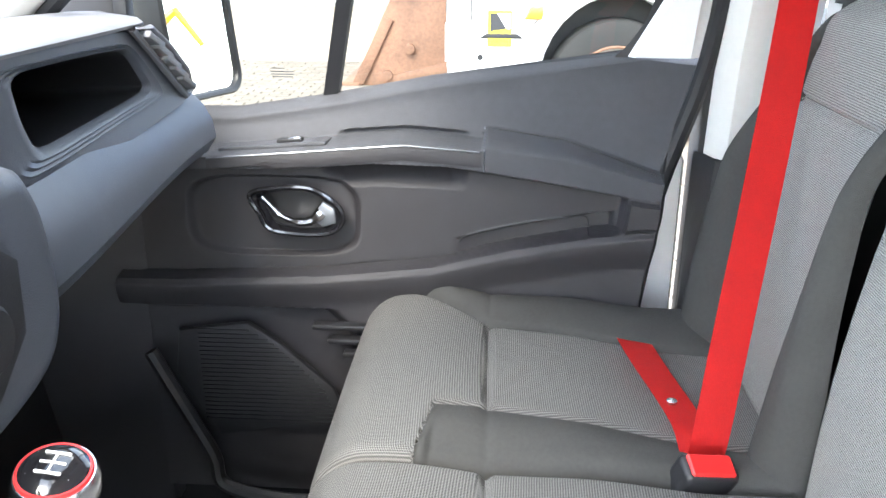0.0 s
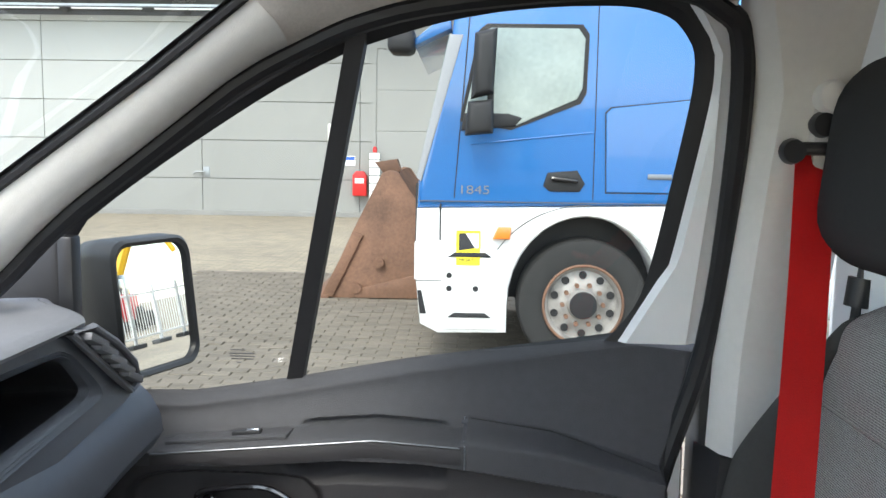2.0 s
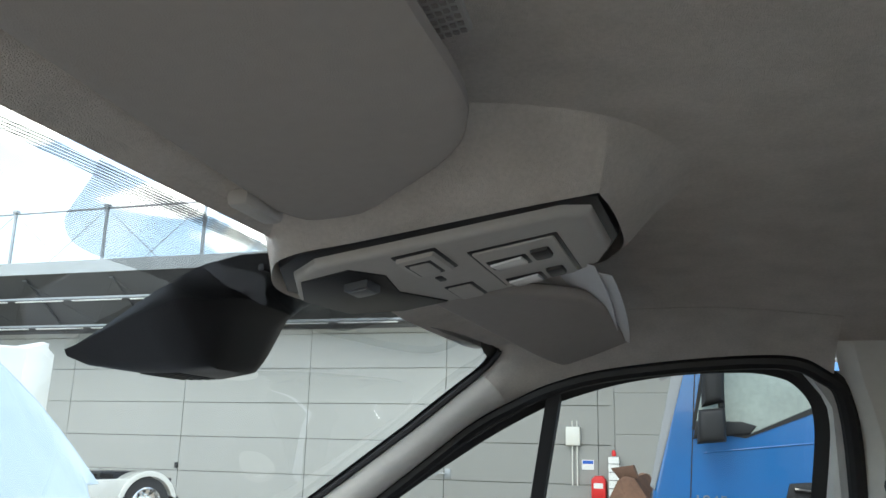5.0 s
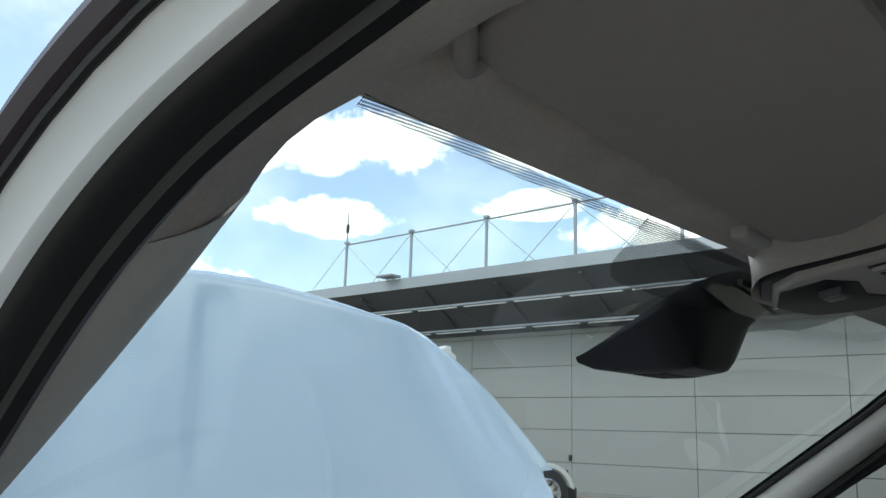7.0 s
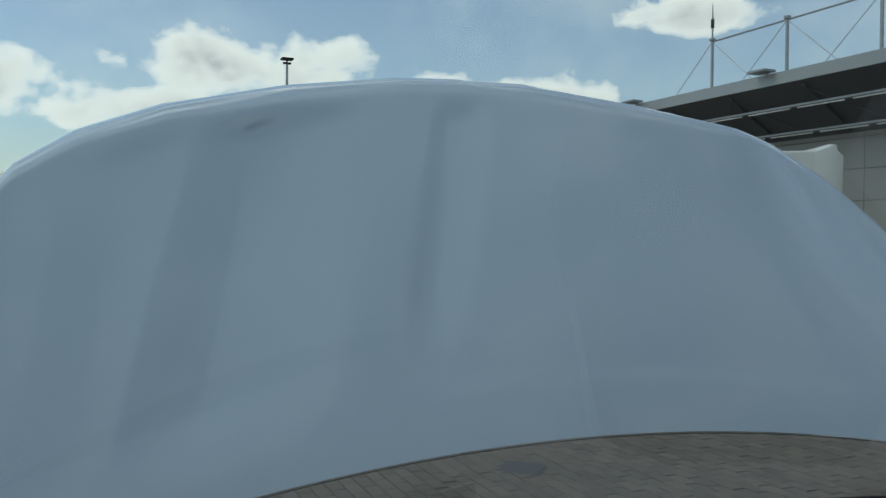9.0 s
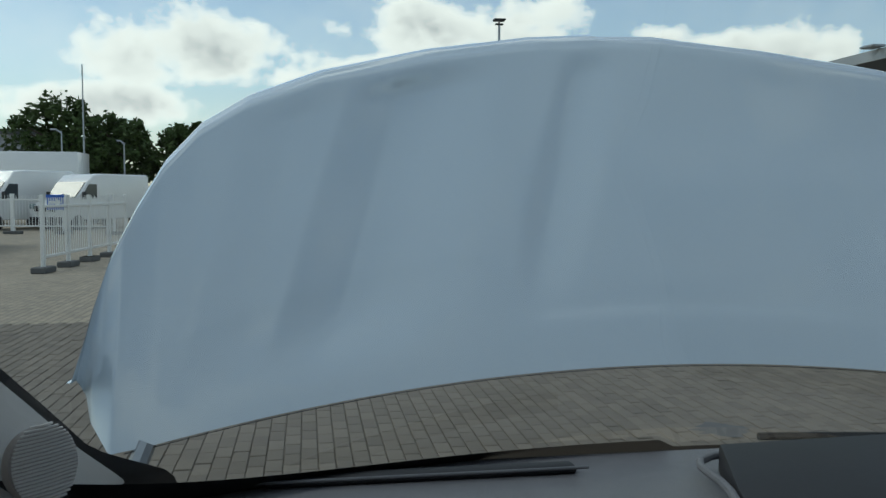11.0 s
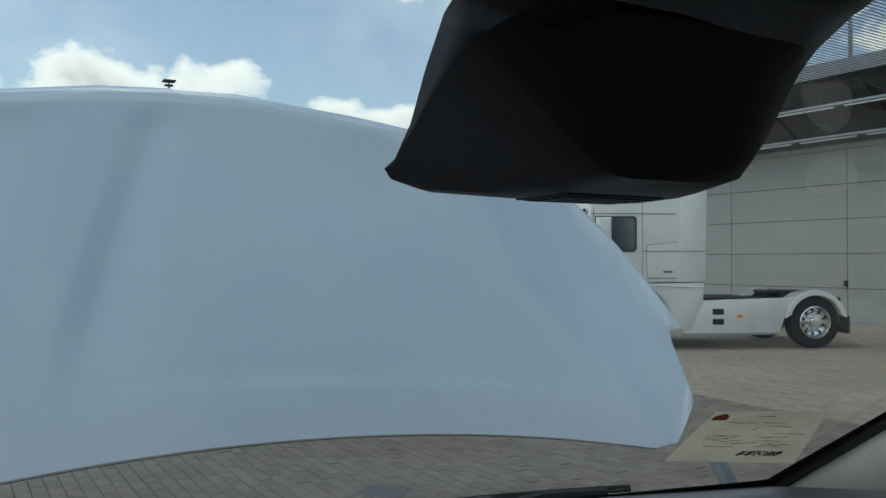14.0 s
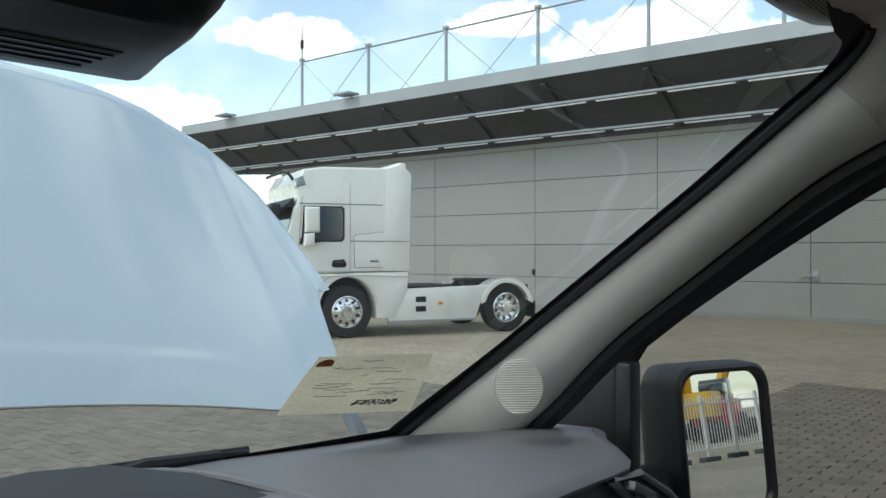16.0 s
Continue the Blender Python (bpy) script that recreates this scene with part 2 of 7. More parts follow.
M = dict(
    dash=mat("dash_plastic", (0.145, 0.145, 0.156), 0.48, bump=0.4, bscale=900, scale=3, spec=0.45),
    dash_band=mat("dash_band_plastic", (0.075, 0.082, 0.097), 0.42, bump=0.15, bscale=700, scale=4),
    door_up=mat("door_plastic", (0.055, 0.056, 0.062), 0.6, bump=0.5, bscale=900, scale=6, spec=0.3),
    door_low=mat("lower_door_plastic", (0.025, 0.0235, 0.0265), 0.5, bump=0.5, bscale=900, scale=3, spec=0.45),
    black=mat("black_plastic", (0.014, 0.014, 0.016), 0.45, bump=0.1, bscale=600),
    blackmatt=mat("matt_black_plastic", (0.012, 0.012, 0.014), 0.6, bump=0.1, bscale=400),
    gloss_black=mat("gloss_black_trim", (0.01, 0.01, 0.012), 0.12, coat=0.5),
    drip=mat("drip_strip_plastic", (0.035, 0.026, 0.032), 0.5, bump=0.1, bscale=300),
    rubber=mat("rubber_seal", (0.012, 0.012, 0.014), 0.5, bump=0.1, bscale=300),
    chrome=mat("satin_chrome", (0.75, 0.75, 0.77), 0.18, 1.0, var=0.04),
    trimline=mat("satin_trim_line", (0.22, 0.235, 0.26), 0.35, 0.7, var=0.05),
    pillar=mat("pillar_trim_plastic", (0.60, 0.575, 0.54), 0.62, bump=0.2, bscale=700, var=0.05),
    headliner=mat("headliner_felt", (0.62, 0.565, 0.52), 0.95, bump=0.9, bscale=1100, var=0.13, scale=22, spec=0.1),
    visor=mat("visor_vinyl", (0.38, 0.345, 0.32), 0.85, bump=0.3, bscale=1200, var=0.05, spec=0.2),
    console=mat("console_plastic", (0.48, 0.455, 0.43), 0.6, bump=0.15, bscale=800, var=0.05),
    lens=mat("lamp_lens", (0.90, 0.90, 0.90), 0.1, spec=0.6, var=0.03),
    paint=mat("white_van_paint", (0.78, 0.79, 0.80), 0.16, coat=0.8, var=0.02, scale=2, spec=0.5),
    # white van paint with shade and blue skylight put into its colour
    bonnet=mat("shaded_bonnet_paint", (0.48, 0.555, 0.615), 0.22, coat=1.0, var=0.02, scale=2, spec=0.5),
    # one seat cloth: cushion shaded and backrest lit through colour alone
    fabric=woven("seat_weave_shaded", (0.055, 0.054, 0.051), (0.19, 0.184, 0.175), "XY"),
    fabric_v=woven("seat_weave_lit", (0.11, 0.106, 0.10), (0.36, 0.35, 0.33), "XY"),
    headrest=mat("headrest_cloth", (0.035, 0.035, 0.036), 0.9, bump=0.6, bscale=1300, spec=0.2, scale=15),
    bolster=mat("seat_bolster_cloth", (0.058, 0.057, 0.054), 0.95, bump=0.5, bscale=1500, spec=0.15, scale=15),
    belt=mat("red_webbing", (0.72, 0.022, 0.022), 0.6, bump=0.4, bscale=900, var=0.08, scale=30),
    carpet=mat("footwell_carpet", (0.028, 0.028, 0.029), 0.95, bump=1.0, bscale=600, spec=0.1),
    paper=mat("white_paper", (0.75, 0.74, 0.76), 0.8, var=0.04, scale=20),
    sticker=mat("old_paper_sheet", (0.50, 0.45, 0.33), 0.8, var=0.2, scale=14, stain=0.2),
    ink=mat("dark_ink", (0.03, 0.03, 0.035), 0.7),
    rustspot=mat("rust_brown_spot", (0.30, 0.10, 0.02), 0.8, var=0.3, scale=60),
    # strong tint takes down the bright yard behind the side window
    glass=glass("window_glass", (0.54, 0.56, 0.545), 0.9),
    screen=glass("windscreen_glass", (0.86, 0.90, 0.89), 1.0),
    frit=dotted("frit_dots", (0.01, 0.01, 0.012), 0.0016, 0.40),
    wall=mat("wall_panel_grey", (0.285, 0.285, 0.272), 0.55, var=0.05, scale=0.6, vary=0.15, stain=0.05),
    joint=mat("wall_joint_dark", (0.10, 0.10, 0.10), 0.8),
    plinth=mat("concrete_plinth", (0.25, 0.245, 0.235), 0.9, var=0.15, scale=2, bump=0.3, bscale=60),
    steel=mat("galvanised_steel", (0.33, 0.35, 0.37), 0.45, 0.6, var=0.12, scale=3),
    fascia=mat("canopy_fascia", (0.36, 0.38, 0.395), 0.5, 0.2, var=0.08, scale=1.0, stain=0.12),
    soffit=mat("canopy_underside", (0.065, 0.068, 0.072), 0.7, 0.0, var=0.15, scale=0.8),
    lampstrip=mat("strip_light_tube", (0.8, 0.8, 0.78), 0.4),
    paver=mat("paver_concrete", (0.172, 0.147, 0.116), 0.9, var=0.25, scale=6, bump=0.6, bscale=90, vary=0.5, stain=0.12),
    blue=mat("blue_truck_paint", (0.016, 0.135, 0.40), 0.22, coat=0.7, var=0.03, scale=2),
    white=mat("white_truck_paint", (0.78, 0.78, 0.77), 0.25, coat=0.5, var=0.03, scale=2, stain=0.04),
    cream=mat("offwhite_truck_paint", (0.72, 0.71, 0.66), 0.28, coat=0.4, var=0.04, scale=2, stain=0.05),
    tyre=mat("tyre_rubber", (0.025, 0.025, 0.025), 0.85, var=0.25, scale=10, bump=0.4, bscale=120),
    rim=mat("steel_rim", (0.36, 0.34, 0.32), 0.55, 0.2, var=0.3, scale=9, stain=0.5),
    alloy=mat("alloy_rim", (0.78, 0.78, 0.78), 0.2, 1.0, var=0.05),
    carglass=mat("dark_vehicle_glass", (0.05, 0.06, 0.065), 0.06, coat=0.6, var=0.1, scale=1.5),
    paleglass=mat("pale_vehicle_glass", (0.22, 0.27, 0.27), 0.08, coat=0.6, var=0.2, scale=2.5),
    rust=mat("rusted_bucket_steel", (0.21, 0.115, 0.075), 0.75, 0.15, var=0.35, scale=2.2, bump=0.5, bscale=50, stain=0.35),
    red=mat("red_paint", (0.6, 0.02, 0.02), 0.4, var=0.08),
    orange=mat("orange_lens", (0.8, 0.22, 0.03), 0.25, coat=0.4),
    yellow=mat("yellow_print", (0.85, 0.72, 0.04), 0.5, var=0.05),
    yellowpaint=mat("yellow_machine_paint", (0.72, 0.42, 0.02), 0.4, var=0.08, scale=3),
    fence=mat("white_fence_paint", (0.72, 0.72, 0.70), 0.5, var=0.08, scale=6),
    block=mat("fence_foot_concrete", (0.10, 0.10, 0.10), 0.9, var=0.2, scale=6, bump=0.5, bscale=60),
    bluesign=mat("blue_sign", (0.02, 0.11, 0.5), 0.5),
    green=mat("green_container_paint", (0.05, 0.10, 0.06), 0.6, var=0.15, scale=2),
    leaf=mat("tree_leaves", (0.055, 0.085, 0.026), 0.75, var=0.45, scale=1.5, spec=0.2),
    bark=mat("tree_bark", (0.07, 0.055, 0.04), 0.95, var=0.3, scale=6, bump=0.8, bscale=30),
    farwall=mat("far_building_cladding", (0.30, 0.31, 0.33), 0.7, var=0.1, scale=0.3),
    mirror=mat("mirror_silver", (0.92, 0.93, 0.93), 0.01, 1.0, var=0.0),
    text=mat("pale_lettering", (0.75, 0.75, 0.76), 0.4),
)


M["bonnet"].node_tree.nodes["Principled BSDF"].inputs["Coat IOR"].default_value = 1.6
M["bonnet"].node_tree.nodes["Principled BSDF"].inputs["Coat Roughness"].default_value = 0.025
# a true mirror, and paper that lets light through
M["mirror"].node_tree.nodes["Principled BSDF"].inputs["Roughness"].default_value = 0.0
for lk in list(M["mirror"].node_tree.nodes["Principled BSDF"].inputs["Roughness"].links):
    M["mirror"].node_tree.links.remove(lk)
nt = M["sticker"].node_tree
bs, tr, mxs = nt.nodes["Principled BSDF"], nt.nodes.new("ShaderNodeBsdfTranslucent"), nt.nodes.new("ShaderNodeMixShader")
nt.links.new(bs.inputs["Base Color"].links[0].from_socket, tr.inputs["Color"])
mxs.inputs[0].default_value = 0.6
nt.links.new(bs.outputs[0], mxs.inputs[1]); nt.links.new(tr.outputs[0], mxs.inputs[2])
nt.links.new(mxs.outputs[0], nt.nodes["Material Output"].inputs["Surface"])


# ---- mesh helpers ----
def obj(name, bm, material, parent=None, label="", smooth=True, flat_angle=35):
    me = bpy.data.meshes.new(name)
    bm.normal_update()
    if smooth:
        for f in bm.faces:
            f.smooth = True
        for e in bm.edges:
            e.smooth = len(e.link_faces) == 2 and e.calc_face_angle(0) < radians(flat_angle)
    bm.to_mesh(me)
    bm.free()
    if material:
        me.materials.append(M[material] if isinstance(material, str) else material)
    ob = new(name, me)
    if parent:
        ob.parent = parent
    if label:
        ob["label"] = label
    return ob


part = obj


def thing(name, label, category, group="", kind=""):
    return tagged(new(name), label, category, group, kind)


def box(bm, lo, hi, bevel=0.0, seg=2, m=None):
    """A box between two corners, with rounded edges."""
    v = [bm.verts.new((x, y, z)) for x in (lo[0], hi[0]) for y in (lo[1], hi[1]) for z in (lo[2], hi[2])]
    fs = [bm.faces.new([v[i] for i in q]) for q in ((0, 1, 3, 2), (4, 6, 7, 5), (0, 4, 5, 1), (2, 3, 7, 6), (0, 2, 6, 4), (1, 5, 7, 3))]
    if m:
        bmesh.ops.transform(bm, matrix=m, verts=v)
    if bevel:
        es = {e for f in fs for e in f.edges}
        bmesh.ops.bevel(bm, geom=list(es), offset=bevel, segments=seg, profile=0.5, affect="EDGES", clamp_overlap=True)
    return bm


def boxm(lo, hi, bevel=0.0, seg=2, m=None):
    return box(bmesh.new(), lo, hi, bevel, seg, m)


def prism(bm, pts, axis, a, b, bevel=0.0, seg=2):
    """A polygon pts (two coordinates) swept along axis from a to b."""
    def at(p, k):
        return {"x": (k, p[0], p[1]), "y": (p[0], k, p[1]), "z": (p[0], p[1], k)}[axis]
    lo = [bm.verts.new(at(p, a)) for p in pts]
    hi = [bm.verts.new(at(p, b)) for p in pts]
    n = len(pts)
    fs = [bm.faces.new(lo[::-1]), bm.faces.new(hi)]
    fs += [bm.faces.new((lo[i], lo[(i + 1) % n], hi[(i + 1) % n], hi[i])) for i in range(n)]
    bmesh.ops.recalc_face_normals(bm, faces=fs)
    if bevel:
        es = {e for f in fs[:2] for e in f.edges}
        bmesh.ops.bevel(bm, geom=list(es), offset=bevel, segments=seg, profile=0.5, affect="EDGES", clamp_overlap=True)
    return bm


def prismm(pts, axis, a, b, bevel=0.0, seg=2):
    return prism(bmesh.new(), pts, axis, a, b, bevel, seg)


def tube(bm, path, r, n=8, closed=False, caps=True):
    """A round bar along path; r may be one radius or one for each point."""
    P = [Vector(p) for p in path]
    k = len(P)
    rs = r if hasattr(r, "__len__") else [r] * k
    rings, side = [], None
    for i, p in enumerate(P):
        d = (P[(i + 1) % k] - P[i - 1]) if closed else (P[min(i + 1, k - 1)] - P[max(i - 1, 0)])
        d.normalize()
        if side is None:
            side = d.cross(Vector((0, 0, 1)))
            if side.length < 0.1:
                side = d.cross(Vector((0, 1, 0)))
        side = (side - d * side.dot(d)).normalized()
        up = d.cross(side)
        rings.append([bm.verts.new(p + (side * math.cos(2 * math.pi * j / n) + up * math.sin(2 * math.pi * j / n)) * rs[i]) for j in range(n)])
    for i in range(k if closed else k - 1):
        a, b = rings[i], rings[(i + 1) % k]
        for j in range(n):
            bm.faces.new((a[j], a[(j + 1) % n], b[(j + 1) % n], b[j]))
    if caps and not closed:
        bm.faces.new(rings[0][::-1])
        bm.faces.new(rings[-1])
    return bm


def tubem(path, r, n=8, closed=False):
    return tube(bmesh.new(), path, r, n, closed)


def spline(pts, n=8, closed=False):
    """Points along a smooth curve through pts."""
    P = [Vector(p) if len(p) == 3 else Vector((*p, 0)) for p in pts]
    k, out = len(P), []
    for i in range(k if closed else k - 1):
        p0 = P[(i - 1) % k] if closed or i else P[0]
        p1, p2 = P[i], P[(i + 1) % k]
        p3 = P[(i + 2) % k] if closed or i + 2 < k else P[-1]
        for j in range(n):
            t = j / n
            out.append(0.5 * ((2 * p1) + (p2 - p0) * t + (2 * p0 - 5 * p1 + 4 * p2 - p3) * t * t + (3 * p1 - p0 - 3 * p2 + p3) * t ** 3))
    if not closed:
        out.append(P[-1])
    return out


def surface(f, nu, nv, thick=0.0, closed_u=False):
    """A sheet f(u, v), u and v from 0 to 1, with an optional thickness against its normal."""
    bm = bmesh.new()
    g = [[bm.verts.new(f(i / nu, j / nv)) for j in range(nv + 1)] for i in range(nu if closed_u else nu + 1)]
    for i in range(nu):
        for j in range(nv):
            bm.faces.new((g[i][j], g[(i + 1) % len(g)][j], g[(i + 1) % len(g)][j + 1], g[i][j + 1]))
    if thick:
        bm.normal_update()
        bmesh.ops.solidify(bm, geom=bm.faces[:], thickness=thick)
    return bm


def loft(rows, closed=False, caps=False):
    """Faces between rows of points."""
    bm = bmesh.new()
    g = [[bm.verts.new(p) for p in r] for r in rows]
    n = len(g[0])
    for a, b in zip(g, g[1:]):
        for j in range(n if closed else n - 1):
            bm.faces.new((a[j], a[(j + 1) % n], b[(j + 1) % n], b[j]))
    if caps:
        bm.faces.new(g[0][::-1]); bm.faces.new(g[-1])
    return bm


def lathe(profile, n=32, axis="x"):
    """Profile of (radius, along) turned about an axis."""
    bm = bmesh.new()
    def at(r, k, a):
        c, s = r * math.cos(a), r * math.sin(a)
        return {"x": (k, c, s), "y": (c, k, s), "z": (c, s, k)}[axis]
    g = [[bm.verts.new(at(r, k, 2 * math.pi * j / n)) for j in range(n)] for r, k in profile]
    for a, b in zip(g, g[1:]):
        for j in range(n):
            bm.faces.new((a[j], a[(j + 1) % n], b[(j + 1) % n], b[j]))
    bm.faces.new(g[0][::-1]); bm.faces.new(g[-1])
    bmesh.ops.recalc_face_normals(bm, faces=bm.faces[:])
    return bm


def step(a, b, x):
    t = min(max((x - a) / (b - a), 0.0), 1.0)
    return t * t * (3 - 2 * t)


def interp(x, xs, ys):
    return float(np.interp(x, xs, ys))


def lettering(name, body, size, m, material, parent, depth=0.002):
    """Raised characters in the built-in font, as a mesh."""
    cu = bpy.data.curves.new(name, "FONT")
    cu.body, cu.size, cu.extrude = body, size, depth
    tmp = bpy.data.objects.new(name, cu)
    scene.collection.objects.link(tmp)
    dg = bpy.context.evaluated_depsgraph_get()
    me = bpy.data.meshes.new_from_object(tmp.evaluated_get(dg))
    bpy.data.objects.remove(tmp)
    me.transform(m)
    me.materials.clear(); me.materials.append(M[material])
    ob = new(name, me)
    ob.parent = parent
    return ob


# ---- ground ----
def ground_material():
    m = mat("paved_ground", (0.33, 0.285, 0.22), 0.9, var=0.2, scale=0.35, bump=0.3, bscale=60, stain=0.15)
    n, l = m.node_tree.nodes, m.node_tree.links
    b = n["Principled BSDF"]
    tc, mp, br = n.new("ShaderNodeTexCoord"), n.new("ShaderNodeMapping"), n.new("ShaderNodeTexBrick")
    mp.inputs["Rotation"].default_value = (0, 0, radians(90))
    l.new(tc.outputs["Object"], mp.inputs[0]); l.new(mp.outputs[0], br.inputs["Vector"])
    br.inputs["Scale"].default_value = 1.0
    br.inputs["Brick Width"].default_value, br.inputs["Row Height"].default_value, br.inputs["Mortar Size"].default_value = 0.22, 0.11, 0.007
    br.inputs["Color1"].default_value, br.inputs["Color2"].default_value, br.inputs["Mortar"].default_value = (1.12, 1.1, 1.06, 1), (0.85, 0.85, 0.86, 1), (0.5, 0.48, 0.44, 1)
    mx = n.new("ShaderNodeVectorMath"); mx.operation = "MULTIPLY"
    src = b.inputs["Base Color"].links[0].from_socket
    l.new(src, mx.inputs[0]); l.new(br.outputs["Color"], mx.inputs[1]); l.new(mx.outputs[0], b.inputs["Base Color"])
    return m


M["ground"] = ground_material()
bm = bmesh.new()
R = 900
vs = [bm.verts.new(p) for p in ((-R, -R, 0.0), (R, -R, 0.0), (R, R, 0.0), (-R, R, 0.0))]
bm.faces.new(vs)
tagged(obj("ground", bm, "ground"), "yard of worn beige concrete block paving", "ground", kind="structure")

# ---- warehouse: panelled wall, canopy, rooftop masts ----
WX, ROW_H, COL_W = 20.9, 0.95, 3.94
wall = tagged(obj("wall_warehouse", boxm((WX + 0.06, -21.0, -0.05), (WX + 0.4, 26.3, 6.3)), "joint"), "light grey metal sandwich-panel warehouse wall", "wall", kind="structure")
panel_mesh = None
for c in range(-7, 5):
    for r in range(6):
        y0, z0 = 6.81 + c * COL_W, -0.03 + r * ROW_H
        if panel_mesh is None:
            p = obj("panel", boxm((0, 0.007, 0.007), (0.06, COL_W - 0.007, ROW_H - 0.007), 0.006, 1), "wall", wall)
            panel_mesh = p.data
        else:
            p = new("panel", panel_mesh); p.parent = wall
        p.location = (WX, y0, z0)
obj("plinth", boxm((WX - 0.05, -21.0, -0.05), (WX + 0.1, 26.3, 0.12), 0.02), "plinth", wall, "low concrete plinth")
# flush door beside the meter, with its frame
obj("door_frame", prismm([(2.58, -0.03), (2.58, 4.25), (-3.0, 4.25), (-3.0, -0.03), (-2.9, -0.03), (-2.9, 4.15), (2.48, 4.15), (2.48, -0.03)], "x", WX - 0.03, WX + 0.03), "wall", wall, "grey frame of a large sectional door")
for k in range(4):
    obj("door_section", boxm((WX - 0.012, -2.88, 0.14 + k), (WX + 0.02, 2.46, 1.12 + k), 0.01, 1), "wall", wall)
latch = thing("door_latch", "grey lever latch on the warehouse panel", "latch")
part("plate", boxm((WX - 0.02, 6.62, 0.95), (WX, 6.78, 1.2), 0.01), "steel", latch)
part("lever", tubem(((WX - 0.06, 6.75, 1.08), (WX - 0.07, 6.95, 1.08), (WX - 0.07, 7.02, 1.02)), 0.02), "steel", latch)
obj("small_latch", boxm((WX - 0.05, 14.68, 0.98), (WX, 14.78, 1.14), 0.01), "blackmatt")
tagged(bpy.data.objects["small_latch"], "small dark latch at a wall panel joint", "latch")

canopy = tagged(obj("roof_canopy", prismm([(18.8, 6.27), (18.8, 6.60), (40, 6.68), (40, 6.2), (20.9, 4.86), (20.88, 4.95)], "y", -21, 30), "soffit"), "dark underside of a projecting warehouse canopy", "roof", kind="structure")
obj("fascia", prismm([(18.74, 6.27), (18.74, 6.63), (19.0, 6.65), (18.8, 6.27)], "y", -21, 30.02, 0.0), "fascia", canopy, "weathered pale grey metal fascia")
for k in range(17):
    y = -20 + k * 3.0
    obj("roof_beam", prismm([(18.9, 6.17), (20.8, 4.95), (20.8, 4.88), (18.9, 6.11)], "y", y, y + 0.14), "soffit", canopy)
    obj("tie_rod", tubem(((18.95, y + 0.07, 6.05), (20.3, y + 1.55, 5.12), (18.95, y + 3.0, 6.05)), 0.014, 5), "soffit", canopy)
for x, z in ((19.35, 5.78), (20.3, 5.12)):
    obj("purlin", boxm((x - 0.03, -20.9, z - 0.14), (x + 0.03, 29.9, z - 0.08)), "steel", canopy)
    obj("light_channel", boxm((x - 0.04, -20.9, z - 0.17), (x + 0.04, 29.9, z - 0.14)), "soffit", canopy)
    for k in range(24):
        y = -18 + k * 2.0
        t = obj("strip_light", boxm((x - 0.03, y, z - 0.205), (x + 0.03, y + 1.7, z - 0.17), 0.01), "lampstrip", canopy)
for y in (20.0, 26.5):
    fl = thing("flood_light", "flat grey floodlight on the canopy edge", "floodlight", "canopy floodlights")
    part("head", boxm((18.3, y, 6.66), (18.8, y + 0.7, 6.74), 0.02), "steel", fl)
    part("bracket", tubem(((18.6, y + 0.35, 6.68), (19.2, y + 0.35, 6.58)), 0.03), "steel", fl)

MAST_Y = [22.95 - 3.24 * k for k in range(12)]
MX, MB, MT = 18.92, 6.58, 8.17
rail = thing("rooftop_rail", "galvanised steel masts and wires along the roof edge", "railing")
for i, y in enumerate(MAST_Y):
    part("post", tubem(((MX, y, MB), (MX, y, MT + 0.04)), 0.05), "steel", rail)
    part("cap", boxm((MX - 0.08, y - 0.08, MT + 0.02), (MX + 0.08, y + 0.08, MT + 0.12), 0.02), "steel", rail)
    for s in (-1, 1):
        part("wire", tubem(((MX, y, MT), (MX, y + s * 1.9, MB + 0.02)), 0.012, 5), "steel", rail)
part("top_rail", tubem(((MX, MAST_Y[0], MT), (MX, MAST_Y[-1], MT)), 0.03), "steel", rail)
part("antenna", tubem(((MX, MAST_Y[0], MT), (MX, MAST_Y[0], MT + 0.7), (MX, MAST_Y[0], MT + 1.25)), (0.03, 0.03, 0.012)), "steel", rail)
part("antenna_element", boxm((MX - 0.03, MAST_Y[0] - 0.06, MT + 0.45), (MX + 0.03, MAST_Y[0] + 0.06, MT + 0.75), 0.01), "blackmatt", rail)

# fittings on the wall
meter = thing("meter_box", "cream meter box with pipes on the wall", "meter box")
part("cabinet", boxm((WX - 0.16, 3.3, 1.85), (WX, 3.65, 2.3), 0.02), "cream", meter)
for dy in (0.08, 0.2):
    part("pipe", tubem(((WX - 0.06, 3.3 + dy, 0.9), (WX - 0.06, 3.3 + dy, 1.86)), 0.018), "cream", meter)
    part("conduit", tubem(((WX - 0.06, 3.3 + dy, 2.3), (WX - 0.06, 3.3 + dy, 2.45)), 0.014), "cream", meter)
notice = thing("wall_sign", "small white notice with blue print", "sign")
part("board", boxm((WX - 0.02, 2.98, 1.28), (WX, 3.28, 1.52), 0.004, 1), "white", notice)
part("print", boxm((WX - 0.024, 3.0, 1.42), (WX - 0.019, 3.26, 1.5)), "bluesign", notice)
ext = thing("fire_extinguisher_box", "red fire extinguisher cover hung on the wall", "fire extinguisher")
part("cover", prismm([(2.68, 0.55), (2.68, 1.05), (2.76, 1.15), (2.94, 1.15), (3.02, 1.05), (3.02, 0.55)], "x", WX - 0.3, WX - 0.02, 0.03), "red", ext)
part("label", boxm((WX - 0.304, 2.74, 0.86), (WX - 0.298, 2.96, 0.98)), "white", ext)
post = thing("guard_post", "white painted brick-patterned guard post by the wall", "post")
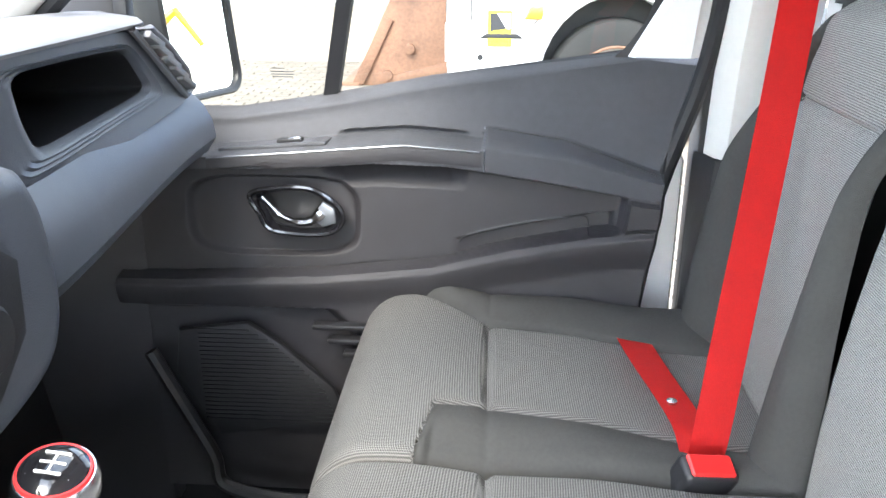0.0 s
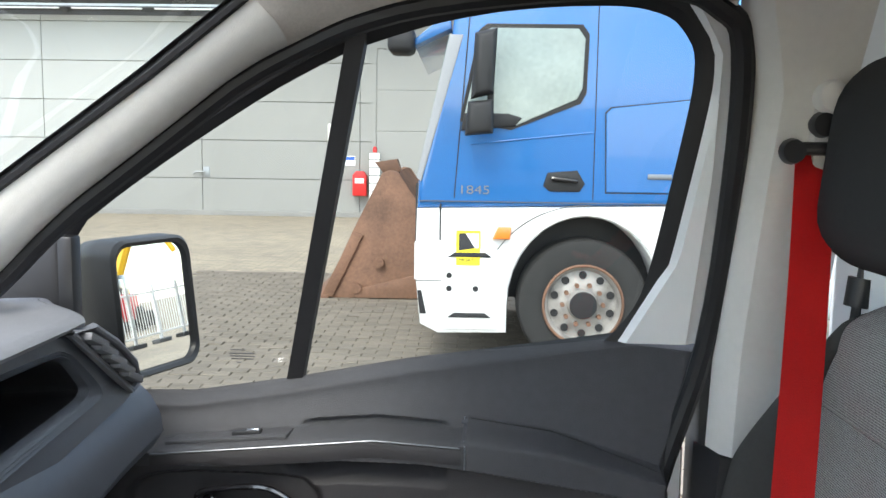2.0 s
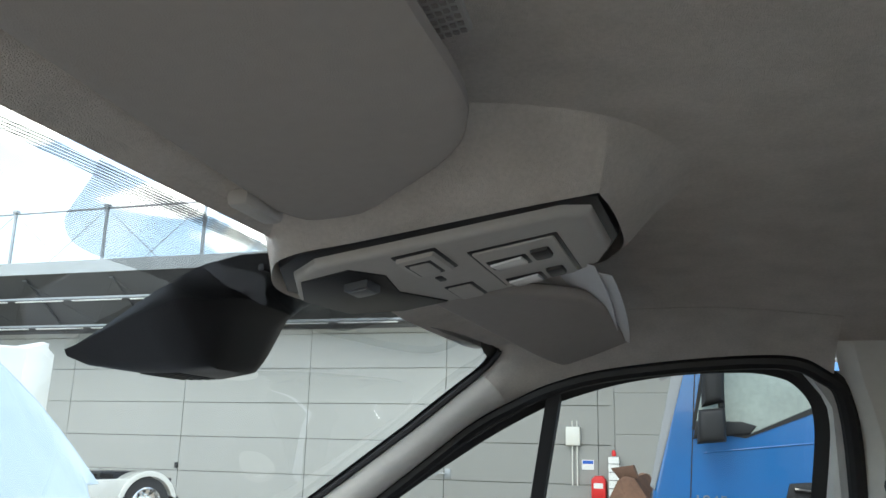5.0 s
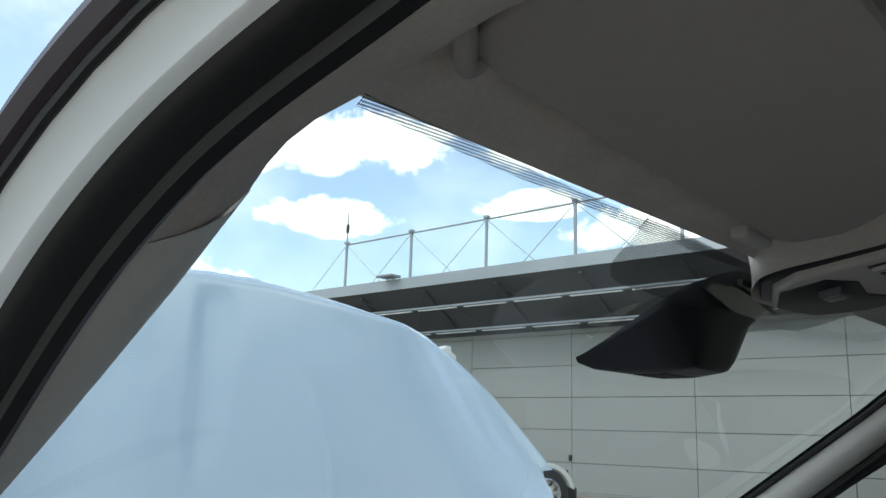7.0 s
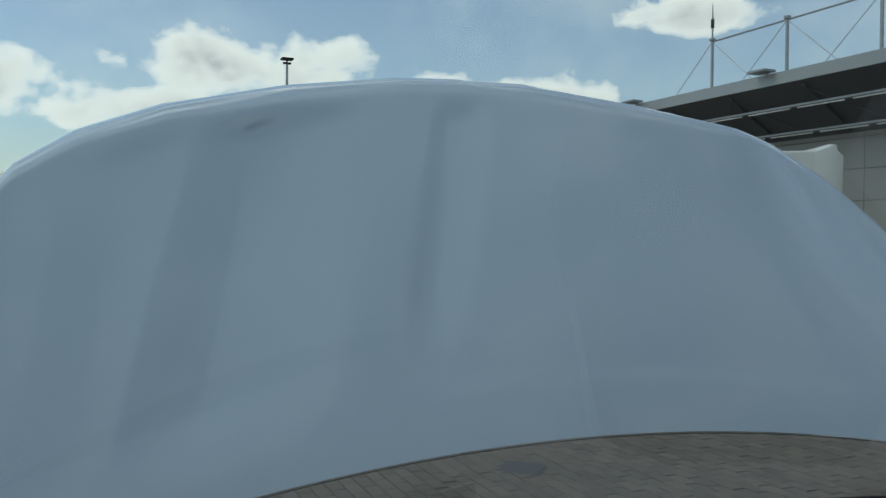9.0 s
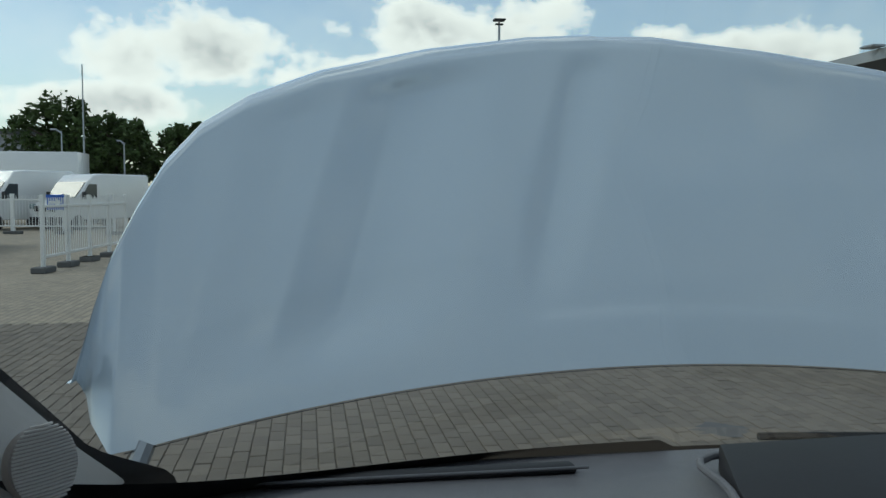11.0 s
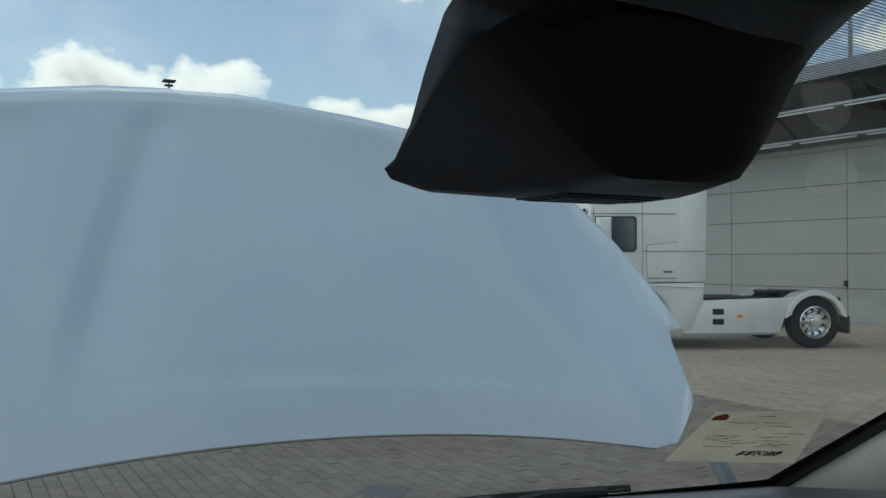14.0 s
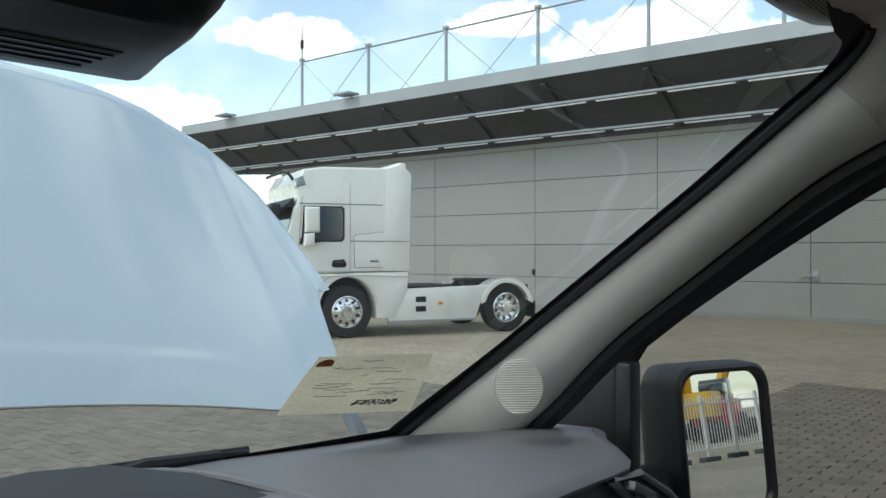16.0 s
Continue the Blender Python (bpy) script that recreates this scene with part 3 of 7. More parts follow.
part("column", boxm((WX - 0.35, 2.35, -0.02), (WX - 0.12, 2.6, 1.6), 0.01), "fence", post)
for k in range(8):
    part("band", boxm((WX - 0.354, 2.346, 0.1 + k * 0.19), (WX - 0.116, 2.604, 0.118 + k * 0.19)), "joint", post)
beacon = thing("alarm_lamp", "small red alarm lamp above the post", "lamp")
part("lens", lathe([(0.05, 1.62), (0.055, 1.7), (0.03, 1.76)], 16, "z"), "red", beacon).location = (WX - 0.2, 2.48, 0)

# ---- loader bucket ----
bk = thing("loader_bucket", "rusty brown steel wheel-loader bucket standing on the paving", "excavator bucket")
SIDE = [(1.90, 0.0), (1.82, 0.10), (1.53, 0.74), (1.20, 1.40), (1.12, 1.44), (1.02, 1.42), (0.78, 1.05), (0.55, 0.6), (0.52, 0.25), (0.7, 0.03)]
for x in (9.1, 11.4):
    part("side_plate", prismm(SIDE, "x", x, x + 0.05, 0.01), "rust", bk)
back = spline([(1.05, 1.43), (0.78, 1.05), (0.56, 0.6), (0.54, 0.25), (0.72, 0.04), (1.3, 0.02), (1.9, 0.01)], 6)
bm = bmesh.new()
g = [[bm.verts.new((x, p[0], p[1])) for x in (9.11, 11.43)] for p in back]
for a, b2 in zip(g, g[1:]):
    bm.faces.new((a[0], a[1], b2[1], b2[0]))
bmesh.ops.solidify(bm, geom=bm.faces[:], thickness=0.03)
part("shell", bm, "rust", bk)
part("cutting_edge", boxm((9.05, 1.78, 0.0), (11.5, 1.98, 0.05), 0.01), "rust", bk)
part("side_rib", prismm([(1.86, 0.05), (1.50, 0.76), (1.40, 0.72), (1.74, 0.02)], "x", 9.06, 9.1, 0.008), "rust", bk)
part("base_rib", prismm([(1.5, 0.02), (1.45, 0.12), (0.75, 0.30), (0.66, 0.2), (0.8, 0.02)], "x", 9.055, 9.1, 0.008), "rust", bk)
part("top_lug", prismm([(1.20, 1.40), (1.30, 1.52), (1.05, 1.56), (1.0, 1.42)], "x", 9.3, 9.5, 0.01), "rust", bk)
for y, z in ((1.47, 0.13), (1.22, 0.42)):
    part("pin", lathe([(0.055, 9.03), (0.055, 9.1)], 16), "rust", bk).location = (0, y, z)

# ---- road tractors ----
def arch(cy, r, a0, a1, n=14):
    return [(cy + r * math.cos(radians(a0 + (a1 - a0) * k / n)), 0.5 + r * math.sin(radians(a0 + (a1 - a0) * k / n))) for k in range(n + 1)]


def truck_wheel(parent, y, x, rim, dish):
    tyre = part("tyre", lathe([(0.29, 0.22), (0.305, 0.02), (0.42, 0.0), (0.485, 0.02), (0.5, 0.05), (0.5, 0.27), (0.485, 0.3), (0.3, 0.3)], 48), "tyre", parent)
    tyre.location = (x, y, 0.5)
    r = part("rim", lathe([(0.30, 0.21), (0.31, 0.01), (0.29, 0.0), (0.275, 0.02), (0.26, 0.06 + dish), (0.19, 0.05 + dish * 1.4), (0.17, 0.035 + dish), (0.12, 0.03 + dish), (0.11, -0.01), (0.04, -0.015)], 40), rim, parent)
    r.location = (x, y, 0.5)
    if rim == "rim":
        part("rim_edge", tubem([(-0.004, 0.302 * math.cos(q), 0.302 * math.sin(q)) for q in np.linspace(0, 2 * math.pi, 40, endpoint=False)], 0.011, 8, True), "rust", r)
    for k in range(10):
        a = 2 * math.pi * k / 10
        part("wheel_nut", lathe([(0.018, -0.03), (0.018, 0.05 + dish)], 6), "chrome" if rim == "alloy" else "rust", r).location = (0.025, 0.155 * math.cos(a), 0.155 * math.sin(a))
        a += 0.31
        part("hand_hole", lathe([(0.030, -0.012), (0.030, 0.03)], 10), "blackmatt", r).location = (0.05 + dish * 1.2, 0.225 * math.cos(a), 0.225 * math.sin(a))
    part("hub_cap", lathe([(0.105, -0.022), (0.10, -0.03), (0.03, -0.034)], 24), "blackmatt" if rim == "rim" else "alloy", r)
    return tyre


def tractor(name, label, upper, lower, rim, glassmat, base, high, skirt, wheel_base):
    tk = thing(name, label, "truck")
    W = 2.48
    top = 3.42 if high else 3.7
    # cab side outline: forward is +y, the near side lies at x = 0
    prof = [(-1.24, 1.28), (1.27, 1.22), (1.26, 1.45), (1.03, 2.48)]
    prof += [(0.98, 2.62), (1.02, 2.95), (0.86, 3.22), (0.45, 3.28), (-0.95, 3.3), (-1.08, top), (-1.2, top - 0.02), (-1.24, 2.4)] if high else [(0.98, 2.9), (0.86, 3.4), (0.5, 3.6), (-0.9, 3.7), (-1.24, 3.6)]
    part("cab", prismm(prof, "x", 0.0, W, 0.05, 3), upper, tk)
    low = [(1.27, 1.22), (1.28, 0.75), (1.24, 0.34), (1.10, 0.27), (0.58, 0.28)] + [(0.58, 0.5)] + [(p[0], 0.5 + (p[1] - 0.5) * 1.16) for p in arch(0, 0.58, 0, 180, 16)[1:-1]] + [(-0.58, 0.5), (-0.58, 0.36), (-0.95, 0.36), (-1.22, 0.9), (-1.24, 1.277)]
    part("lower_body", prismm(low, "x", -0.01, W + 0.01, 0.02), lower, tk)
    part("wheel_arch_lip", loft([[(x, p[0], p[1]) for x in (-0.05, -0.012)] for p in [(r2[0], 0.5 + (r2[1] - 0.5) * 1.15) for r2 in arch(0, 0.60, 8, 170, 16)]] ), lower, tk)
    part("wheel_well", prismm([(p[0], 0.5 + (p[1] - 0.5) * 1.16) for p in arch(0, 0.6, 0, 180, 14)], "x", 0.36, W - 0.36), "blackmatt", tk)
    # door with its window, handle and seams
    part("door_seam_rear", boxm((-0.002, -0.046, 1.3), (0.006, -0.039, 3.0)), "blackmatt", tk)
    part("door_seam_front", prismm([(0.988, 1.3), (0.996, 1.3), (0.896, 2.7), (0.888, 2.7)], "x", -0.003, 0.01), "blackmatt", tk)
    part("colour_seam", boxm((-0.011, -1.23, 1.274), (0.0, 1.25, 1.281)), "joint", tk)
    part("fender_line", tubem([(-0.011, 0.86 * math.cos(radians(q)) * 0.92, 0.5 + 0.76 * math.sin(radians(q))) for q in range(32, 96, 4)], 0.004, 5), "joint", tk)
    part("corner_slit", boxm((-0.013, 1.085, 0.98), (0.0, 1.10, 1.26), 0.004, 1), "blackmatt", tk)
    part("bumper_seam", boxm((-0.012, 1.02, 0.672), (0.0, 1.27, 0.678)), "joint", tk)
    part("step_hatch", boxm((-0.031, 0.75, 0.52), (0.0, 0.90, 0.74), 0.004, 1), lower, tk)
    part("fog_slot", prismm([(1.19, 0.42), (1.24, 0.42), (1.26, 0.60), (1.23, 0.60)], "x", -0.014, 0.02, 0.004, 1), "blackmatt", tk)
    win = [(0.93, 1.9), (0.55, 1.84), (0.10, 2.04), (0.06, 2.12), (0.05, 2.48), (0.10, 2.55), (0.74, 2.55), (0.80, 2.5)]
    if high:
        win = [(0.88, 1.88), (0.15, 1.88), (0.10, 1.95), (0.10, 2.45), (0.15, 2.5), (0.84, 2.5)]
    part("window_surround", prismm([(p[0] + (0.03 if p[0] > 0.5 else -0.03), p[1] + (0.03 if p[1] > 2.3 else -0.03)) for p in win], "x", -0.008, 0.03), "blackmatt", tk)
    part("side_window", prismm(win, "x", -0.014, 0.02, 0.004, 1), glassmat, tk)
    hd = part("door_handle", prismm([(0.02, 1.42), (0.06, 1.36), (0.28, 1.36), (0.33, 1.40), (0.30, 1.5), (0.08, 1.52)], "x", -0.015, 0.02, 0.01), "blackmatt", tk)
    part("grip", tubem(((-0.03, 0.08, 1.44), (-0.045, 0.17, 1.45), (-0.03, 0.27, 1.46)), 0.018), "gloss_black", hd)
    # locker hatch behind the door
    hatch = [(-0.14, 1.36), (-0.9, 1.36), (-0.92, 1.4), (-0.92, 2.02), (-0.88, 2.06), (-0.16, 1.98), (-0.12, 1.94)]
    part("hatch_gap", prismm([(p[0] + (0.008 if p[0] > -0.5 else -0.008), p[1] + (0.008 if p[1] > 1.7 else -0.008)) for p in hatch], "x", -0.004, 0.02), "blackmatt", tk)
    part("hatch", prismm(hatch, "x", -0.010, 0.02, 0.005, 1), upper, tk)
    part("door_swage", tubem(((-0.002, 0.88, 1.70), (-0.004, 0.4, 1.755), (-0.002, -0.03, 1.80)), 0.006, 6), upper, tk)
    part("hatch_lock", boxm((-0.022, -0.62, 1.46), (0.0, -0.44, 1.50), 0.006), "trimline", tk)
    # windscreen, visor, grille
    part("windscreen", prismm([(1.255, 1.5), (1.27, 1.5), (1.045, 2.52), (1.03, 2.52)], "x", 0.1, W - 0.1), glassmat, tk)
    part("front_pillar", prismm([(1.24, 1.42), (1.275, 1.45), (1.04, 2.5), (0.94, 2.5)], "x", -0.006, 0.12, 0.01), "farwall" if not high else upper, tk)
    part("sun_visor", prismm([(1.03, 2.55), (1.30, 2.42), (1.32, 2.46), (1.04, 2.68)], "x", 0.05, W - 0.05, 0.015), "blackmatt" if high else upper, tk)
    part("grille", boxm((0.35, 1.26, 0.8), (W - 0.35, 1.3, 1.4), 0.02), "blackmatt", tk)
    part("headlight", prismm([(1.08, 0.70), (1.285, 0.68), (1.285, 0.96), (1.17, 0.96)], "x", -0.016, 0.3, 0.02), "lens", tk)
    part("front_mirror", boxm((-0.05, 1.3, 2.36), (0.25, 1.5, 2.56), 0.05, 3), "blackmatt", tk)
    # step well with treads
    part("step_panel", boxm((-0.028, 0.64, 0.3), (0.02, 1.08, 0.92), 0.03), lower, tk)
    for z in (0.4, 0.86):
        part("step_tread", prismm([(0.70, z), (1.03, z), (0.98, z + 0.035), (0.75, z + 0.035)], "x", -0.04, 0.0, 0.006), "blackmatt", tk)
    for y, z in ((1.02, 0.72), (1.02, 0.62), (0.82, 0.62)):
        part("bolt_hole", lathe([(0.022, -0.033), (0.022, -0.02)], 12), "blackmatt", tk).location = (0, y, z)
    part("marker_lamp", prismm([(0.57, 1.0), (0.70, 1.0), (0.66, 1.09), (0.56, 1.09)], "x", -0.06, 0.0, 0.012), "orange", tk)
    # mirrors on the door
    part("mirror_housing", prismm([(0.72, 2.06), (0.88, 2.02), (0.86, 2.48), (0.70, 2.52)] if not high else [(0.62, 2.02), (0.9, 2.02), (0.9, 2.5), (0.62, 2.5)], "x", -0.30, -0.14, 0.06, 4), "blackmatt" if not high else upper, tk)
    part("wide_mirror", prismm([(0.72, 1.78), (0.92, 1.76), (0.90, 2.0), (0.72, 2.02)], "x", -0.3, -0.12, 0.05, 3), "blackmatt" if not high else upper, tk)
    part("mirror_foot", prismm([(0.95, 1.80), (0.55, 1.84), (0.50, 1.90), (0.60, 1.93), (0.93, 1.93)], "x", -0.03, 0.0, 0.012), "blackmatt", tk)
    part("mirror_bracket", tubem(((0.0, 0.8, 1.84), (-0.2, 0.74, 1.8), (-0.2, 0.74, 2.3), (0.0, 0.82, 2.5)), 0.025), "blackmatt", tk)
    # chassis, tank skirt, fifth wheel, rear mudguards
    for x in (0.75, 1.5):
        part("frame_rail", boxm((x, -wheel_base - 0.9, 0.72), (x + 0.09, -0.9, 0.95)), "blackmatt", tk)
    part("catwalk", boxm((0.4, -2.6, 0.93), (2.1, -1.3, 0.96), 0.01), "blackmatt", tk)
    fw = part("fifth_wheel", prismm([(0.95, -wheel_base + 0.55), (1.55, -wheel_base + 0.55), (1.6, -wheel_base), (1.4, -wheel_base - 0.45), (1.3, -wheel_base - 0.1), (1.2, -wheel_base - 0.1), (1.1, -wheel_base - 0.45), (0.9, -wheel_base)], "z", 1.02, 1.08, 0.015), "blackmatt", tk)
    for x in (0.9, 1.5):
        part("mounting", boxm((x, -wheel_base - 0.25, 0.94), (x + 0.1, -wheel_base + 0.3, 1.04)), "blackmatt", fw)
    if skirt:
        part("side_skirt", prismm([(-0.78, 0.95), (-0.82, 0.3), (-wheel_base + 0.72, 0.3), (-wheel_base + 0.62, 0.62), (-wheel_base + 0.35, 0.98), (-1.2, 0.93)], "x", 0.0, 0.1, 0.02), lower, tk)
        part("skirt_strip", boxm((-0.012, -wheel_base + 0.75, 0.27), (0.05, -0.82, 0.31), 0.006), "steel", tk)
        for z in (0.47, 0.66):
            part("skirt_vent", boxm((-0.008, -1.62, z), (0.02, -1.40, z + 0.11), 0.004, 1), "blackmatt", tk)
        part("reflector", boxm((-0.012, -1.98, 0.6), (0.0, -1.88, 0.66), 0.004, 1), "orange", tk)
    else:
        part("fuel_tank", prismm([(-1.3, 0.4), (-1.3, 0.9), (-2.5, 0.9), (-2.5, 0.4)], "x", 0.05, 0.7, 0.08, 3), "steel", tk)
    for s in (0, 1):
        x = 0.0 if not s else W - 0.55
        guard = loft([[(x + dx, -wheel_base + p[0], p[1]) for dx in (0.0, 0.55)] for p in arch(0, 0.6, 15, 165, 14)])
        bmesh.ops.solidify(guard, geom=guard.faces[:], thickness=0.03)
        part("mudguard", guard, lower if skirt else "blackmatt", tk)
        if not s:
            part("mudguard_side", prismm(arch(-wheel_base, 0.62, 8, 172, 16) + arch(-wheel_base, 0.52, 165, 15, 16), "x", -0.012, 0.03, 0.006, 1), lower if skirt else "blackmatt", tk)
            part("mud_flap", boxm((0.02, -wheel_base - 0.68, 0.28), (0.5, -wheel_base - 0.64, 0.62)), "blackmatt", tk)
    if not skirt:
        part("rear_lamp", boxm((0.1, -wheel_base - 0.92, 0.75), (0.5, -wheel_base - 0.84, 0.9), 0.02), "red", tk)
    for y in (0.0, -wheel_base):
        truck_wheel(tk, y, 0.03, rim, 0.0 if y == 0.0 else 0.06)
        truck_wheel(tk, y, W - 0.33, rim, 0.0)
    tk.matrix_world = base
    return tk


bt = tractor("tractor_unit", "blue and white road tractor unit parked on the paving", "blue", "white", "rim", "paleglass", pose(6.12, -0.62, 0), False, False, 3.7)
lettering("model_number", "1845", 0.09, pose(-0.006, 0.965, 1.335, 90, 0, -90) @ Matrix.Diagonal((1.35, 1.0, 1.0, 1.0)), "trimline", bt)
stk = part("warning_sticker", boxm((-0.036, 0.79, 0.8), (-0.028, 0.97, 1.06)), "yellow", bt, "yellow blind-spot warning sticker")
part("picture", prismm([(0.83, 0.93), (0.95, 0.91), (0.95, 1.04), (0.90, 1.04)], "x", -0.039, -0.035), "ink", stk)
part("picture_ground", prismm([(0.80, 0.93), (0.835, 0.93), (0.90, 1.04), (0.80, 1.04)], "x", -0.0385, -0.035), "white", stk)
lettering("word", "ANGLES", 0.042, pose(-0.037, 0.962, 0.868, 90, 0, -90), "ink", stk, 0.001)
lettering("word", "MORTS", 0.042, pose(-0.037, 0.95, 0.822, 90, 0, -90), "ink", stk, 0.001)
wt = tractor("tractor_unit", "off-white high-roof road tractor unit parked by the warehouse", "cream", "cream", "alloy", "carglass",
             pose(11.12, 12.32, 0, 0, 0, 64.1), True, True, 3.45)
part("roof_light_bar", tubem(((0.2, 1.02, 3.02), (0.2, 1.12, 3.16), (0.5, 1.14, 3.2), (2.0, 1.14, 3.2)), 0.03), "blackmatt", wt)
part("roof_headlamp", prismm([(0.82, 2.92), (1.02, 2.86), (1.0, 3.04), (0.88, 3.1)], "x", -0.012, 0.2, 0.02), "paleglass", wt)
part("air_deflector", prismm([(-0.7, 1.28), (-1.26, 1.28), (-1.30, 3.2), (-1.1, 3.38), (-0.8, 3.28)], "x", -0.014, 0.03, 0.01), "cream", wt)
part("roof_seam", boxm((-0.006, -0.7, 2.565), (0.01, 0.95, 2.58)), "joint", wt)
part("side_seam", boxm((-0.018, -1.24, 1.86), (-0.0, -0.05, 1.872)), "joint", wt)
part("fender_fold", tubem(((-0.012, 1.0, 1.12), (-0.02, 0.6, 1.2), (-0.02, -0.3, 1.22), (-0.012, -1.2, 1.18)), 0.018), "cream", wt)

# ---- far left: fence, vans, trees, masts ----
def fence_panel(a, b, height=1.66):
    fp = thing("fence_panel", "white painted steel bar fence panel on concrete feet", "fence", "yard fence")
    a, b = Vector((*a, 0)), Vector((*b, 0))
    d = b - a
    ang = math.atan2(d.y, d.x)
    n = d.length
    for x in (0.0, n / 2, n):
        part("post", boxm((x - 0.05, -0.04, 0.1), (x + 0.05, 0.04, height), 0.01, 1), "fence", fp)
        part("foot", boxm((x - 0.32, -0.16, 0.0), (x + 0.32, 0.16, 0.13), 0.02, 1), "block", fp)
    for z in (0.3, height - 0.28):
        part("rail", boxm((0, -0.025, z), (n, 0.025, z + 0.06), 0.008, 1), "fence", fp)
    bm = bmesh.new()
    k = int(n / 0.13)
    for i in range(1, k):
        x = n * i / k
        box(bm, (x - 0.009, -0.009, 0.32), (x + 0.009, 0.009, height - 0.06))
    tagged(part("bars", bm, "fence", fp, smooth=False), kind="stuff")
    fp.matrix_world = pose(a.x, a.y, 0, 0, 0, math.degrees(ang))
    return fp


fence_panel((-5.95, 19.5), (-5.75, 22.6))
fence_panel((-5.75, 22.6), (-5.5, 25.7))
fence_panel((-12.3, 37.6), (-8.2, 36.8))
fence_panel((-16.5, 38.4), (-12.4, 37.7))
fence_panel((-20.8, 39.2), (-16.7, 38.5))
sg = thing("blue_sign", "small blue sign with a white arrow on the fence", "sign")
part("board", boxm((-10.9, 37.14, 1.0), (-10.2, 37.20, 1.62), 0.01, 1), "bluesign", sg)
part("arrow", prismm([(-10.8, 1.25), (-10.5, 1.25), (-10.5, 1.15), (-10.3, 1.31), (-10.5, 1.47), (-10.5, 1.37), (-10.8, 1.37)], "y", 37.13, 37.14), "white", sg)
for x, y in ((-5.2, 27.5), (-7.0, 45.0)):
    p = thing("yard_post", "white square post with a dark foot", "post")
    part("column", boxm((x - 0.09, y - 0.09, 0), (x + 0.09, y + 0.09, 1.9), 0.02), "fence", p)
    part("foot", boxm((x - 0.4, y - 0.2, 0), (x + 0.4, y + 0.2, 0.14), 0.02), "block", p)


def van(x, y, ang, h=2.6):
    v = thing("delivery_van", "white high-roof delivery van parked behind the fence", "van", "parked vans")
    prof = [(2.9, 0.45), (2.95, 0.95), (2.55, 1.25), (1.95, 1.45), (1.3, 2.2), (0.9, h - 0.08), (0.3, h), (-2.7, h), (-2.85, h - 0.1), (-2.9, 0.45)]
    part("body", prismm(prof, "x", -0.95, 0.95, 0.09, 3), "white", v)
    part("windscreen", prismm([(1.98, 1.48), (2.0, 1.5), (1.36, 2.2), (1.33, 2.18)], "x", -0.82, 0.82), "carglass", v)
    for s in (-1, 1):
        part("side_window", prismm([(1.75, 1.45), (1.25, 2.1), (0.75, 2.1), (0.75, 1.42)], "x", s * 0.945, s * 0.965), "carglass", v)
        for yy in (1.95, -1.9):
            w = part("wheel", lathe([(0.2, -0.02), (0.34, 0.0), (0.34, 0.2), (0.2, 0.22)], 24), "tyre", v)
            w.location = (s * 0.86 - 0.1, yy, 0.34)
    part("grille", boxm((-0.6, 2.93, 0.85), (0.6, 2.98, 1.1), 0.02), "blackmatt", v)
    part("bumper", boxm((-0.93, 2.8, 0.3), (0.93, 3.02, 0.6), 0.05), "blackmatt", v)
    for s in (-1, 1):
        part("headlight", boxm((s * 0.78 - 0.12, 2.78, 0.95), (s * 0.78 + 0.12, 2.97, 1.2), 0.04), "paleglass", v)
        part("mirror", boxm((s * 1.08 - 0.1, 1.62, 1.4), (s * 1.08 + 0.1, 1.72, 1.75), 0.03), "blackmatt", v)
    v.matrix_world = pose(x, y, 0, 0, 0, ang)
    return v


van(-10.6, 43.6, 150)
van(-14.0, 43.2, 152, 2.75)
bx = thing("box_truck", "white box-bodied truck parked behind the vans", "truck")
part("box_body", boxm((-18.5, 49, 0.9), (-12.6, 51.5, 3.9), 0.05), "white", bx)
part("cab", prismm([(-12.55, 0.5), (-10.8, 0.5), (-10.8, 1.5), (-11.2, 2.6), (-12.55, 2.7)], "y", 49.2, 51.3, 0.08), "white", bx)
for x in (-17, -12):
    part("wheel", lathe([(0.2, 48.95), (0.45, 49.0), (0.45, 49.3), (0.2, 49.3)], 24, "y"), "tyre", bx).location = (x, 0, 0.45)
ct = thing("container", "dark green steel shipping container", "container")
part("body", boxm((-14.2, 24.0, 0.0), (-11.0, 30.0, 2.6), 0.03), "green", ct)
for k in range(16):
    part("rib", boxm((-10.99, 24.2 + k * 0.36, 0.2), (-10.95, 24.38 + k * 0.36, 2.45), 0.01, 1), "green", ct)
fb = thing("far_shed", "long low grey industrial building in the distance", "building")
part("wall", boxm((-75, 84, 0), (-24, 100, 7.0)), "farwall", fb)
part("roof", boxm((-75.4, 83.6, 7.0), (-23.6, 100.4, 7.5)), "soffit", fb)
for k in range(14):
    part("window", boxm((-73 + k * 3.5, 83.9, 3.4), (-71 + k * 3.5, 84.05, 5.2)), "carglass", fb)


